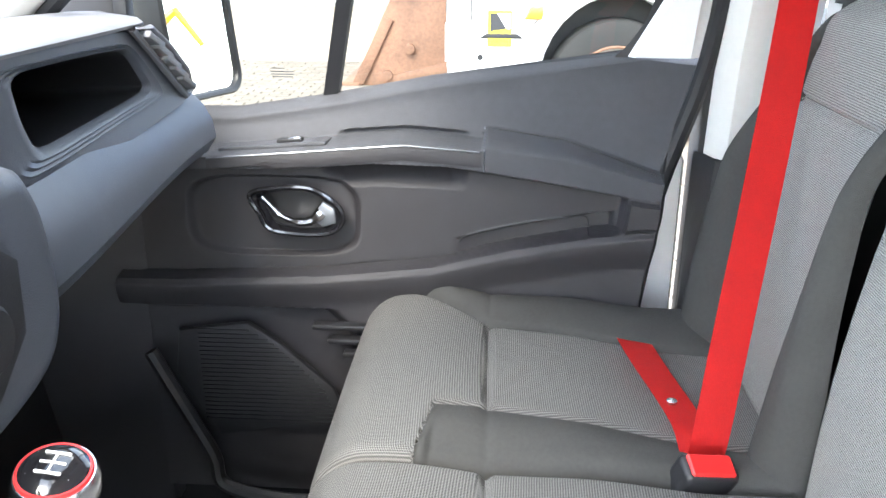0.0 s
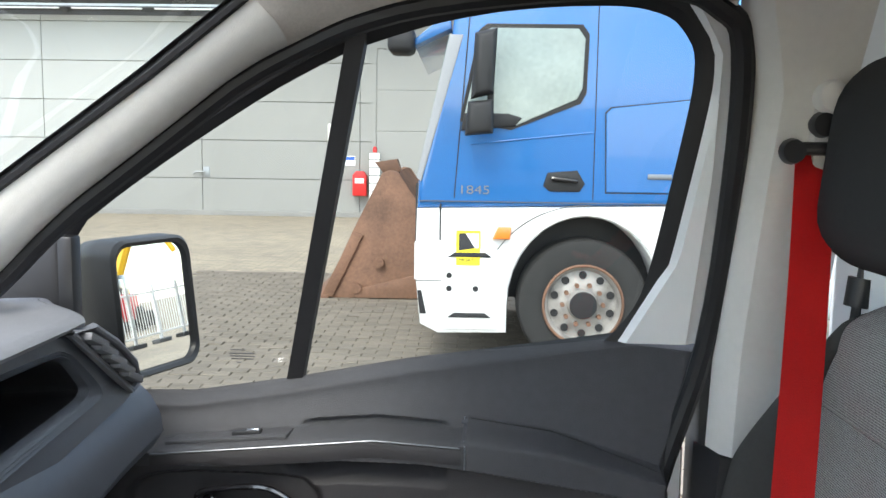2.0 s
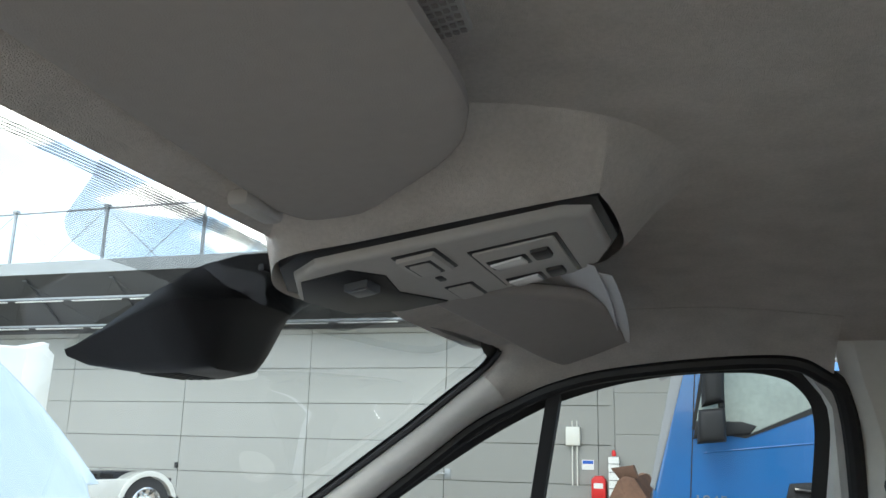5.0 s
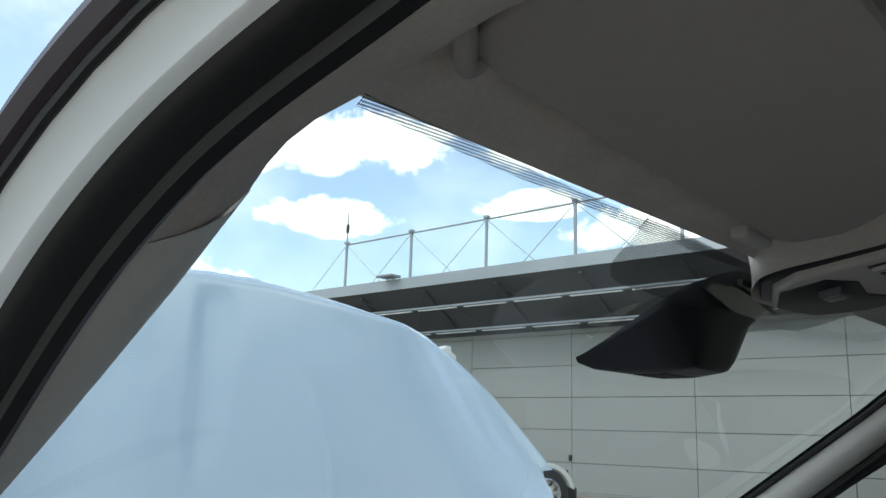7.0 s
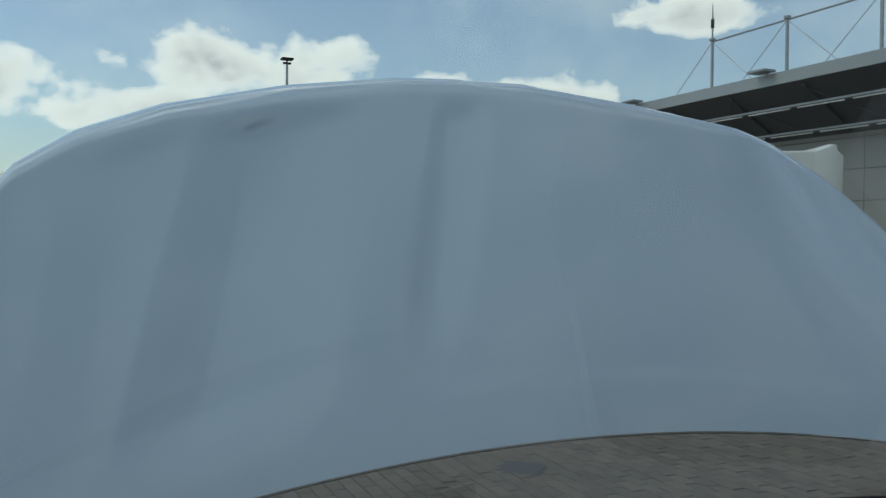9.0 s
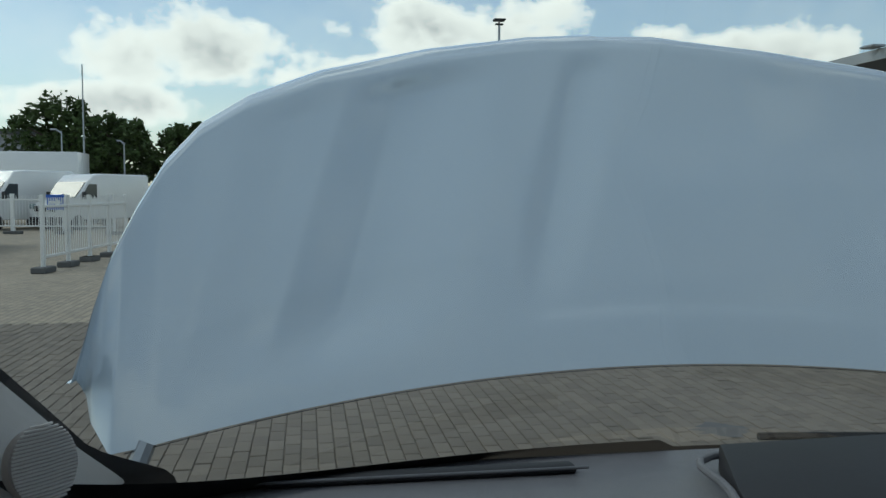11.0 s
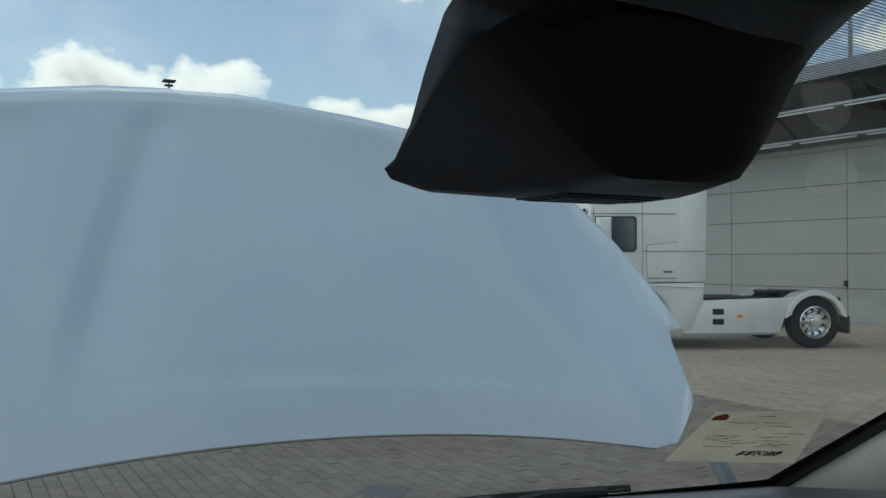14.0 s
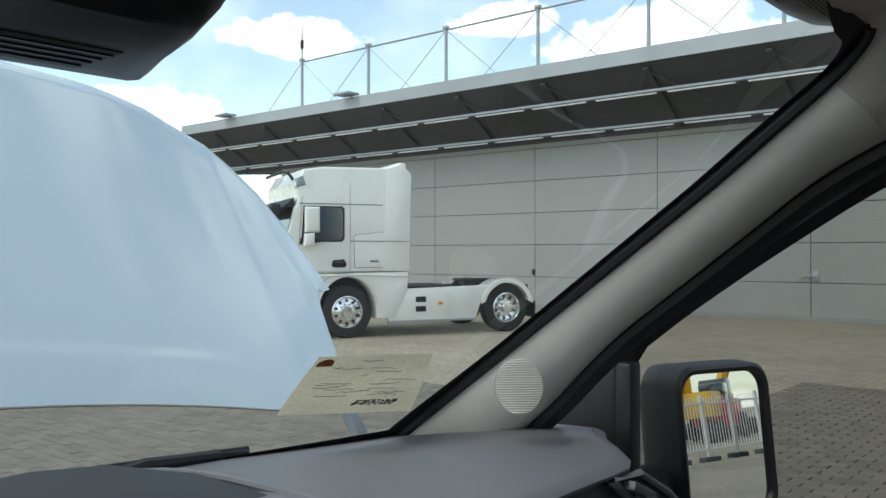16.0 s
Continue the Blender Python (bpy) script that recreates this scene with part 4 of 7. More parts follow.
def tree(x, y, h, r, seed):
    rng = random.Random(seed)
    tr = thing("tree", "full dark green broadleaf tree beyond the yard", "tree", "trees beyond the yard")
    bm = tubem([(0, 0, 0), (0.05, 0, h * 0.25), (0.1, 0.1, h * 0.5), (0.1, 0.1, h * 0.85)], (0.32, 0.26, 0.18, 0.05), 10)
    for k in range(9):
        a, z = rng.uniform(0, 6.28), h * rng.uniform(0.25, 0.6)
        tube(bm, [(0.05, 0, z), (math.cos(a) * r * 0.4, math.sin(a) * r * 0.4, z + h * 0.14), (math.cos(a) * r * 0.75, math.sin(a) * r * 0.75, z + h * 0.2)], (0.13, 0.08, 0.03), 6)
    part("trunk", bm, "bark", tr)
    # leaves: small folded blades in clumps
    verts, faces = [], []
    clumps = []
    while len(clumps) < 150:
        p = Vector((rng.uniform(-1, 1), rng.uniform(-1, 1), rng.uniform(-1, 1)))
        if 0.35 < p.length < 1:
            clumps.append(Vector((p.x * r, p.y * r, h * 0.58 + p.z * h * 0.40)))
    for c in clumps:
        cr = rng.uniform(0.45, 0.95) * r * 0.24
        for k in range(60):
            d = Vector((rng.gauss(0, 1), rng.gauss(0, 1), rng.gauss(0, 0.8)))
            d = d.normalized() * cr * rng.uniform(0.4, 1.0)
            p, s = c + d, rng.uniform(0.14, 0.30)
            u = Vector((rng.gauss(0, 1), rng.gauss(0, 1), rng.gauss(0, 0.6))).normalized()
            w = u.cross(Vector((rng.gauss(0, 1), rng.gauss(0, 1), rng.gauss(0, 1)))).normalized()
            i = len(verts)
            verts += [p - u * s, p + w * s * 0.45, p + u * s, p - w * s * 0.45]
            faces.append((i, i + 1, i + 2, i + 3))
    me = bpy.data.meshes.new("crown")
    me.from_pydata([tuple(v) for v in verts], [], faces)
    me.materials.append(M["leaf"])
    cr = new("crown", me)
    cr.parent = tr
    tr.location = (x, y, 0)
    return tr


tree(-17.2, 63.0, 8.3, 3.4, 1)
tree(-13.6, 64.0, 7.2, 2.8, 2)
tree(-8.6, 66.0, 7.0, 3.0, 3)
tree(-5.0, 68.0, 6.0, 3.2, 4)


def pole(name, label, x, y, h, r=0.06):
    p = thing(name, label, "lamp post")
    part("shaft", tubem(((x, y, 0), (x, y, h)), (r, r * 0.6), 10), "steel", p)
    return p


pole("aerial_mast", "thin grey aerial mast", -13.0, 52.0, 9.0)
q = pole("street_lamp", "grey street lamp with a short arm", -14.2, 52.0, 5.2)
part("arm", tubem(((-14.2, 52, 5.1), (-14.5, 52, 5.3), (-14.8, 52, 5.3)), 0.05), "steel", q)
q = pole("street_lamp", "grey street lamp with a short arm", -10.8, 52.0, 4.6)
part("arm", tubem(((-10.8, 52, 4.5), (-11.0, 52, 4.7), (-11.2, 52, 4.7)), 0.05), "steel", q)
q = pole("floodlight_mast", "tall floodlight mast with a flat lamp head", 7.46, 35.0, 8.65, 0.09)
part("lamp_head", boxm((7.22, 34.8, 8.78), (7.70, 35.2, 8.86), 0.02), "blackmatt", q)
part("bracket", boxm((7.3, 34.9, 8.62), (7.62, 35.1, 8.68), 0.01), "blackmatt", q)
part("stay", boxm((7.44, 34.95, 8.6), (7.48, 35.05, 8.8)), "blackmatt", q)


# ---- paving blocks ----
BL, BW, BH = 0.213, 0.104, 0.012
def paver_spots(x0, x1, y0, y1):
    i = 0
    for i in range(int(x0 / 0.11), int(x1 / 0.11)):
        off = 0.11 if i % 2 else 0.0
        for j in range(int(y0 / 0.22), int(y1 / 0.22)):
            yield i * 0.11 + 0.003, j * 0.22 + off + 0.0035
def paver_rings(dz):
    return [[(dx, dy, dz - 0.004) for dx, dy in ((0, 0), (BW, 0), (BW, BL), (0, BL))], [(dx, dy, dz) for dx, dy in ((0.005, 0.005), (BW - 0.005, 0.005), (BW - 0.005, BL - 0.005), (0.005, BL - 0.005))]]
def pave(name, spots, seed):
    rng, verts, faces = random.Random(seed), [], []
    for x, y in spots:
        dz, tx, ty = BH + rng.uniform(-0.003, 0.003), rng.uniform(-0.015, 0.015), rng.uniform(-0.012, 0.012)
        i = len(verts)
        for ring in ([(p[0], p[1], 0.0) for p in paver_rings(0)[0]], *paver_rings(dz)):
            verts += [(x + px, y + py, pz + ((px - BW / 2) * tx + (py - BL / 2) * ty if pz > 0 else 0)) for px, py, pz in ring]
        for k in range(4):
            n = (k + 1) % 4
            faces += [(i + k, i + n, i + 4 + n, i + 4 + k), (i + 4 + k, i + 4 + n, i + 8 + n, i + 8 + k)]
        faces.append((i + 8, i + 9, i + 10, i + 11))
    me = bpy.data.meshes.new(name)
    me.from_pydata(verts, [], faces)
    me.materials.append(M["paver_rest"])
    return tagged(new(name, me), "worn beige concrete paving blocks", "paving", kind="stuff")
M["paver_rest"] = M["paver"].copy()
_nt = M["paver_rest"].node_tree
for nd in list(_nt.nodes):
    if nd.bl_idname == "ShaderNodeObjectInfo":
        geo = _nt.nodes.new("ShaderNodeNewGeometry")
        for lk in list(nd.outputs["Random"].links):
            _nt.links.new(geo.outputs["Random Per Island"], lk.to_socket)
near = lambda x, y: -0.7 < x < 1.6 and 5.0 < y < 7.9
spots = list(paver_spots(-4.4, 8.0, 3.9, 12.0))
pave("paving_blocks", [p for p in spots if not near(*p)], 3)
pave("paving_blocks_side", list(paver_spots(2.0, 11.0, -3.0, 3.9)), 4)
pavement = tagged(new("pavement"), "patch of beige concrete paving blocks before the van", "pavement", kind="structure")
meshes = []
for k in range(5):
    bm = loft([[(p[0], p[1], 0.0) for p in paver_rings(0)[0]]] + paver_rings(BH), True)
    bm.faces.new([v for v in bm.verts][-4:])
    rk = random.Random(k)
    for v in bm.verts:
        if v.co.z > 0.001:
            v.co.z += (v.co.x - BW / 2) * rk.uniform(-0.02, 0.02) + (v.co.y - BL / 2) * rk.uniform(-0.015, 0.015) + rk.uniform(-0.001, 0.001)
    me = bpy.data.meshes.new("paver"); bm.to_mesh(me); bm.free(); me.materials.append(M["paver"]); meshes.append(me)
PAVERS = [p for p in spots if near(*p)]
# ---- van: shell of the cab ----
# x to the van's right, y ahead, the driver's door stands open
PZ, PY, PX = (1.40, 1.459, 1.545, 1.637, 1.715, 1.795, 1.83), (1.06, 0.98, 0.86, 0.73, 0.62, 0.515, 0.468), (0.625, 0.623, 0.62, 0.613, 0.607, 0.60, 0.597)


def glass_edge(z):
    return Vector((interp(z, PZ, PX), interp(z, PZ, PY), z))


def screen_y(x, z):
    """The windscreen: bowed forward between the pillars, flatter at the header."""
    e = glass_edge(z)
    bow = 0.15 - 0.13 * step(1.74, 1.825, z)
    return e.y + bow * (1 - (x / e.x) ** 2)


def door_edge(k):
    """Edge of the trim at the door opening, from the dashboard (0) over the roof rail to the B pillar (1)."""
    pts = ((0.69, 0.93, 1.39), (0.672, 0.86, 1.46), (0.665, 0.795, 1.511), (0.663, 0.731, 1.553), (0.663, 0.621, 1.636), (0.664, 0.497, 1.732), (0.652, 0.407, 1.784), (0.644, 0.272, 1.808),
           (0.641, 0.10, 1.818), (0.646, 0.038, 1.798), (0.661, 0.009, 1.759), (0.71, -0.003, 1.616), (0.78, -0.001, 1.407), (0.80, 0.05, 1.2), (0.80, 0.09, 0.95))
    return spline(pts, 8)


# headliner with the pod for the overhead console
def head_z(x, y):
    f = step(0.36, 0.485, y)
    z = 1.892 - 0.075 * min(abs(x) / 0.645, 1.0) ** (3.0 + 2.0 * step(0.02, 0.22, y)) * (1 - f) - (0.062 + 0.008 * (abs(x) / 0.6) ** 4) * f ** 1.3
    return z


def glass_corner(a):
    """Rounded upper corner of the windscreen opening, a from 0 (pillar) to 90 degrees (header)."""
    x, z = 0.558 + 0.042 * math.cos(radians(a)), 1.790 + 0.033 * math.sin(radians(a))
    return Vector((x, screen_y(x, z) + 0.003, z))



RIM = door_edge(0)
IN_JOINT = 5 * 8           # place of the joint between pillar trim and roof rail on that edge



def mirrored(p, s):
    return Vector((p[0] * s, p[1], p[2]))


def left_edge(z):
    """Edge of the clear glass by the driver's pillar, its foot moved forward to fit the camera's view."""
    e = glass_edge(z)
    return Vector((interp(z, (1.45, 1.50, 1.55, 1.61, 1.70, 1.80), (0.555, 0.576, 0.589, 0.599, 0.606, 0.60)), e.y + interp(z, (1.45, 1.55, 1.61, 1.70, 1.76), (0.10, 0.105, 0.095, 0.025, 0.004)), z))


for s in (1, -1):
    side = "right" if s > 0 else "left"
    EDGE = [p + Vector((0, 0, 0.028 * step(0.40, 0.58, p.y) * (1 - 0.9 * step(0.72, 0.84, p.y)))) for p in RIM] if s > 0 else [p + Vector((0.015, 0, -0.002 + 0.009 * step(0.40, 0.30, p.y))) for p in RIM]        # the left opening is shifted outwards to fit the camera's view
    # A pillar trim between windscreen and door opening
    rows = []
    for i in range(0, IN_JOINT + 1):
        d = EDGE[i]
        g = glass_edge(min(max((RIM[i].z if s > 0 else d.z) + 0.056 + 0.002 * i / IN_JOINT, 1.40), 1.790))
        if s < 0:
            g = left_edge(g.z)
        row = [mirrored(g + Vector((0.008, 0.002, 0.003)), s)]
        for j in range(9):
            t = j / 8
            p = g.lerp(d, t) + Vector((-0.55, -0.75, -0.35)).normalized() * 0.016 * math.sin(math.pi * t) ** 0.8
            row.append(mirrored(p, s))
        row.append(mirrored(d + Vector((0.02, 0.005, 0.004)), s))
        rows.append(row)
    tagged(obj("trim_pillar_front_" + side, loft(rows), "pillar"), "light grey moulded windscreen pillar trim", "pillar trim", kind="structure")
    # roof rail trim, from the joint back to the B pillar
    rows = []
    for i in range(IN_JOINT - 1, 9 * 8 + 3):
        d, k = EDGE[i], max(i - IN_JOINT, 0) / 12
        inner = Vector((d.x - 0.13, min(d.y, 0.47), 0))
        inner.z = head_z(inner.x, inner.y) - 0.001
        if k < 0.5:
            g = glass_corner(180 * k)
        else:
            g = glass_corner(90).lerp(inner, min(k * 2 - 1, 1))
        ctl = (d + g) / 2 + Vector((0.008, 0, 0.012)) * min(k, 1)
        row = [d + Vector((0.02, 0, 0.004)), d]
        for t in (0.15, 0.3, 0.5, 0.7, 0.85, 1.0):
            row.append(d.lerp(ctl, t).lerp(ctl.lerp(g, t), t) + Vector((-0.55, -0.75, -0.35)).normalized() * (0.0145 if i >= IN_JOINT else 0.011) * math.sin(math.pi * t) ** 0.8 * (1 - min(k * 1.3, 1)))
        row.append(g + Vector((0.010, 0.002, 0.006)))
        w = step(0.475, 0.435, d.y) if s < 0 else 0.0
        if w > 0:            # over the driver's door the felt hangs down in a lip below the visor
            y = min(d.y, 0.478)
            lip = Vector((0.61, y, interp(y, (0.10, 0.233, 0.276, 0.324, 0.38, 0.443, 0.478), (1.828, 1.822, 1.818, 1.815, 1.812, 1.80, 1.792))))
            hang = [row[0], d] + [d.lerp(lip, t) + Vector((-0.15, 0, -1)) * 0.004 * math.sin(math.pi * t) for t in (0.25, 0.5, 0.75, 0.94)]
            hang += [lip + Vector(o) for o in ((-0.003, 0, 0.001), (-0.006, 0, 0.007))] + [Vector((0.594, y, head_z(0.594, y) + 0.004))]
            row = [p.lerp(q, w) for p, q in zip(row, hang)]
        rows.append([mirrored(p, s) for p in row])
    tagged(obj("trim_roof_rail_" + side, loft(rows), "headliner"), "felt-covered rail above the door opening", "roof rail", kind="structure")
    # rubber seal, painted jamb and outer lip round the opening
    if s > 0:
        seal = tubem([p + Vector((0.016, 0.002, -0.006)) for p in EDGE[::2]], 0.013, 10)
    else:
        seal = loft([[mirrored(d + Vector(o), s) for o in ((-0.008, 0.002, 0.004), (-0.007, 0.001, -0.004), (-0.002, 0.0, -0.009), (0.004, 0.0, -0.008), (0.006, 0.0, -0.004), (0.012, 0.0, -0.003), (0.018, 0.0, -0.002), (0.022, 0.0, 0.0), (0.025, 0.0, 0.004))] for d in EDGE])
    tagged(obj("door_seal_" + side, seal, "rubber"), "black rubber seal round the door opening", "door seal", kind="structure")
    if s < 0:
        def strip(offs):
            return loft([[mirrored(d + Vector(o), s) for o in offs] for d in EDGE])
        tagged(obj("door_jamb_" + side, strip(((0.020, 0.0, 0.001), (0.029, 0.0, 0.0025), (0.0295, 0.0, 0.003), (0.031, 0.0, 0.007), (0.0355, 0.0, 0.0105), (0.040, 0.0, 0.0145))), "paint"), "white painted door jamb with a pressed crease", "door jamb", kind="structure")
        tagged(obj("outer_seal_" + side, tubem([mirrored(p + Vector((0.041, 0.0, 0.016)), s) for p in EDGE[::2]], 0.0025, 8), "rubber"), "thin black outer weather strip", "door seal", kind="structure")
        tagged(obj("drip_strip_" + side, strip(((0.041, 0.0, 0.018), (0.046, 0.0, 0.019), (0.049, 0.0, 0.025), (0.047, 0.0, 0.032), (0.040, 0.0, 0.034))), "drip"), "dark plastic drip strip over the door opening", "drip strip", kind="structure")
        tagged(obj("body_skin_" + side, strip(((0.042, 0.004, 0.033), (0.026, 0.01, 0.037), (0.0, 0.02, 0.050), (-0.05, 0.0, 0.092))), "paint"), "white painted body skin over the door opening", "body panel", kind="structure")

# B pillar trim, right
bp = thing("belt_pillar", "pale grey B pillar trim with belt height adjuster", "pillar trim", kind="structure")
rows = []
for z in np.linspace(1.27, 1.86, 16):
    x0 = interp(z, (1.27, 1.407, 1.616, 1.759, 1.86), (0.775, 0.76, 0.70, 0.652, 0.62))
    y1 = (0.0 if z < 1.76 else 0.0 + 0.02 * (z - 1.76) / 0.1) + 0.018 * step(1.70, 1.78, z)
    rows.append([(x0 + 0.03, y1 - 0.008, z), (x0, y1 - 0.016, z), (x0 - 0.014, y1 - 0.028, z), (x0 - 0.02, y1 - 0.06, z), (x0 - 0.02, -0.105, z), (x0 - 0.005, -0.12, z)])
obj("trim", loft(rows), "pillar", bp)
rows = []
for z in np.linspace(0.7, 1.268, 10):
    rows.append([(0.83, 0.0, z), (0.80, -0.012 + (1.27 - z) * 0.08, z), (0.765, -0.016 + (1.27 - z) * 0.06, z), (0.75, -0.06, z), (0.75, -0.125, z), (0.77, -0.14, z)])
obj("lower_trim", loft(rows), "black", bp, "dark plastic lower pillar trim")
obj("slot", prismm([(-0.085, 1.60), (-0.06, 1.60), (-0.06, 1.765), (-0.066, 1.775), (-0.079, 1.775), (-0.085, 1.765)], "x", 0.652, 0.70, 0.003), "console", bp)
obj("height_knob", lathe([(0.016, -0.012), (0.0185, 0.0), (0.015, 0.010), (0.008, 0.013)], 24), "pillar", bp).matrix_world = pose(0.643, -0.072, 1.70, 0, 0, 180)

# added filler, black so that no daylight shows beside the door
obj("inner_jamb", boxm((0.845, -0.12, 0.6), (0.91, -0.010, 1.42), 0.004), "blackmatt", bp, "black filler added to close the gap behind the door")

# headliner sheet
def roof_f(u, v):
    x, y = -0.60 + 1.20 * u, -0.2 + 0.682 * v
    y_front = 0.482
    y = min(y, y_front)
    return (x, y, head_z(x, y))


bm = surface(roof_f, 90, 90)
tagged(obj("ceiling_headliner", bm, "headliner"), "grey-brown felt headliner with a moulded console pod", "headliner", kind="structure")
tagged(obj("roof_skin", boxm((-0.60, -0.92, 1.93), (0.80, 0.44, 1.97), 0.02), "paint"), "white painted van roof", "roof", kind="structure")
rows = [[(x, 0.482, head_z(x, 0.482)), (x, 0.494 + 0.020 * step(0.02, 0.25, x) * (1 - step(0.50, 0.60, x)), 1.824 - 0.008 * step(0.02, 0.25, x) * (1 - step(0.50, 0.60, x))), (x, max(screen_y(x, 1.826), 0.524 * step(0.02, 0.25, x) * (1 - step(0.50, 0.60, x))), 1.834), (x, 0.47, 1.93)] for x in np.linspace(-0.61, 0.61, 30)]
tagged(obj("header_trim", loft(rows), "headliner"), "felt edge above the windscreen", "header trim", kind="structure")
tagged(obj("roof_side", prismm([(0.80, 1.95), (0.66, 1.825), (0.76, 1.82)], "y", -0.9, 0.42), "paint"), "white painted roof side", "roof", kind="structure")
tagged(obj("bulkhead", boxm((-0.85, -0.24, 0.5), (0.85, -0.175, 1.94)), "paint"), "white painted bulkhead behind the seats", "bulkhead", kind="structure")
rows = [[(0.66, -0.095, z), (0.615, -0.105, z), (0.575, -0.125, z), (0.54, -0.16, z), (0.53, -0.18, z)] for z in np.linspace(1.0, 1.9, 8)]
tagged(obj("bulkhead_corner", loft(rows), "paint"), "white painted sheet metal corner behind the seat", "bulkhead", kind="structure")
# added wall, out of view: holds back daylight from the left
tagged(obj("cab_side_left", prismm([(-0.24, 0.5), (1.15, 0.5), (1.15, 0.86), (0.10, 0.86), (0.0, 1.05), (-0.02, 1.94), (-0.24, 1.94)], "x", -0.90, -0.84), "black"), "unseen dark wall added on the cab's left to cut light", "cab side", kind="structure")
tagged(obj("cab_floor", boxm((-0.85, -0.4, 0.60), (0.85, 1.2, 0.66)), "carpet"), "black carpeted cab floor", "floor", kind="structure")
tagged(obj("firewall", prismm([(0.95, 0.6), (1.0, 0.6), (1.14, 1.40), (1.08, 1.40)], "x", -0.86, 0.86), "carpet"), "dark firewall under the dashboard", "firewall", kind="structure")
for s in (-1, 1):
    tagged(obj("body_side", boxm((s * 0.93 - 0.02, 0.9, 0.5), (s * 0.93 + 0.02, 1.7, 1.2), 0.01), "paint"), "white painted front wing", "body panel", kind="structure")

tagged(obj("kick_panel", boxm((0.775, 0.80, 0.6), (0.83, 1.2, 1.30), 0.01), "door_low"), "dark trim beside the footwell", "kick panel", kind="structure")

# windscreen, black printed edge, wiper
ws = tagged(thing("window_1", "clear curved windscreen with a black printed edge", "windscreen"), kind="structure")
pane = obj("pane", surface(lambda u, v: ((2 * u - 1) * (glass_edge(1.405 + 0.42 * v).x + 0.012), screen_y((2 * u - 1) * glass_edge(1.405 + 0.42 * v).x, 1.405 + 0.42 * v) + 0.012, 1.405 + 0.42 * v), 40, 24), "screen", ws)
pane.visible_shadow = False
for s in (-1, 1):
    line = [(glass_edge(z).x, z) for z in np.linspace(1.425, 1.785, 30)]
    line += [(glass_corner(q)[0], glass_corner(q)[2]) for q in range(0, 91 if s > 0 else 31, 10)] + [] if s < 0 else [(glass_corner(q)[0], glass_corner(q)[2]) for q in range(0, 91, 10)] + [(x, 1.824 + 0.010 * step(0.55, 0.48, x)) for x in np.linspace(0.545, 0.30, 10)]
    rows, core = [], []
    for k, (x, z) in enumerate(line):
        a0, b0 = Vector(line[max(k - 1, 0)]), Vector(line[min(k + 1, len(line) - 1)])
        d = (b0 - a0).normalized()
        inn = Vector((-d.y, d.x))
        if s < 0:
            e = left_edge(max(z, 1.45))
            w = 0.005 + 0.035 * (1 - step(1.43, 1.50, z))
            rows.append([Vector((-(e.x + o), e.y + (z - e.z) * -1.1 + 0.006 - o * 0.5, z)) for o in (-w, -w / 2, 0.014)])
            continue
        w = 0.010 + 0.008 * (1 - step(1.44, 1.58, z))
        q = Vector((x, z)) + inn * w
        o = Vector((x, z)) - inn * 0.012
        rows.append([Vector((s * p.x, screen_y(min(p.x, glass_edge(p.y).x), p.y) + 0.008, p.y)) for p in (q, q.lerp(o, 0.5), o)])
        core.append(Vector((s * x, screen_y(x, z) + 0.002, z)))
    obj("printed_edge", loft(rows), "black", ws)
    if s > 0:
        obj("edge_seal", tubem(core[:38], [0.0065] * 30 + [0.0062 - 0.0003 * k for k in range(8)], 8), "rubber", ws)
rows = []
for x in np.linspace(-0.62, 0.62, 50):
    zt = 1.428 + (0.014 + 0.030 * (abs(x) / 0.534) ** 6 if x < 0 else 0.012 * (abs(x) / 0.53) ** 4)
    rows.append([(x, screen_y(x, 1.41) + 0.008, 1.41), (x, screen_y(x, zt) + 0.008, zt)])
obj("printed_base", loft(rows), "black", ws)
# dotted print round the camera cover
DOTS = [(-0.285, 1.825), (-0.262, 1.808), (-0.244, 1.801), (-0.208, 1.796), (-0.14, 1.7955), (-0.08, 1.7945), (0.0, 1.79), (0.06, 1.789), (0.11, 1.789), (0.165, 1.796), (0.20, 1.800), (0.23, 1.823)]
bm = bmesh.new()
out = spline(DOTS, 6)
cen = bm.verts.new((0.0, screen_y(0.0, 1.822) + 0.009, 1.822))
ring = [bm.verts.new((p[0], screen_y(p[0], p[1]) + 0.009, p[1])) for p in out]
for a, b2 in zip(ring, ring[1:]):
    bm.faces.new((cen, a, b2))
obj("dot_print", bm, "frit", ws, "grey dotted print on the glass")
rows = [[(x, screen_y(x, 1.823) + 0.0085, 1.823), (x, screen_y(x, 1.8185) + 0.0085, 1.8185)] for x in np.linspace(-0.57, 0.57, 40)]
obj("dot_band", loft(rows), "frit", ws, "dotted print along the header")

wiper = thing("wiper", "black windscreen wiper resting at the base of the glass", "wiper")
part("blade", tubem([(x, screen_y(x, 1.432) + 0.03, 1.431 + 0.004 * abs(x)) for x in np.linspace(0.12, 0.48, 10)], 0.0045, 6), "carpet", wiper)
part("arm", tubem(((0.30, 1.14, 1.42), (0.36, 1.12, 1.436), (0.44, 1.105, 1.434)), (0.010, 0.008, 0.006), 8), "blackmatt", wiper)
part("hinge_cap", boxm((0.28, 1.135, 1.40), (0.32, 1.17, 1.436), 0.010), "blackmatt", wiper)

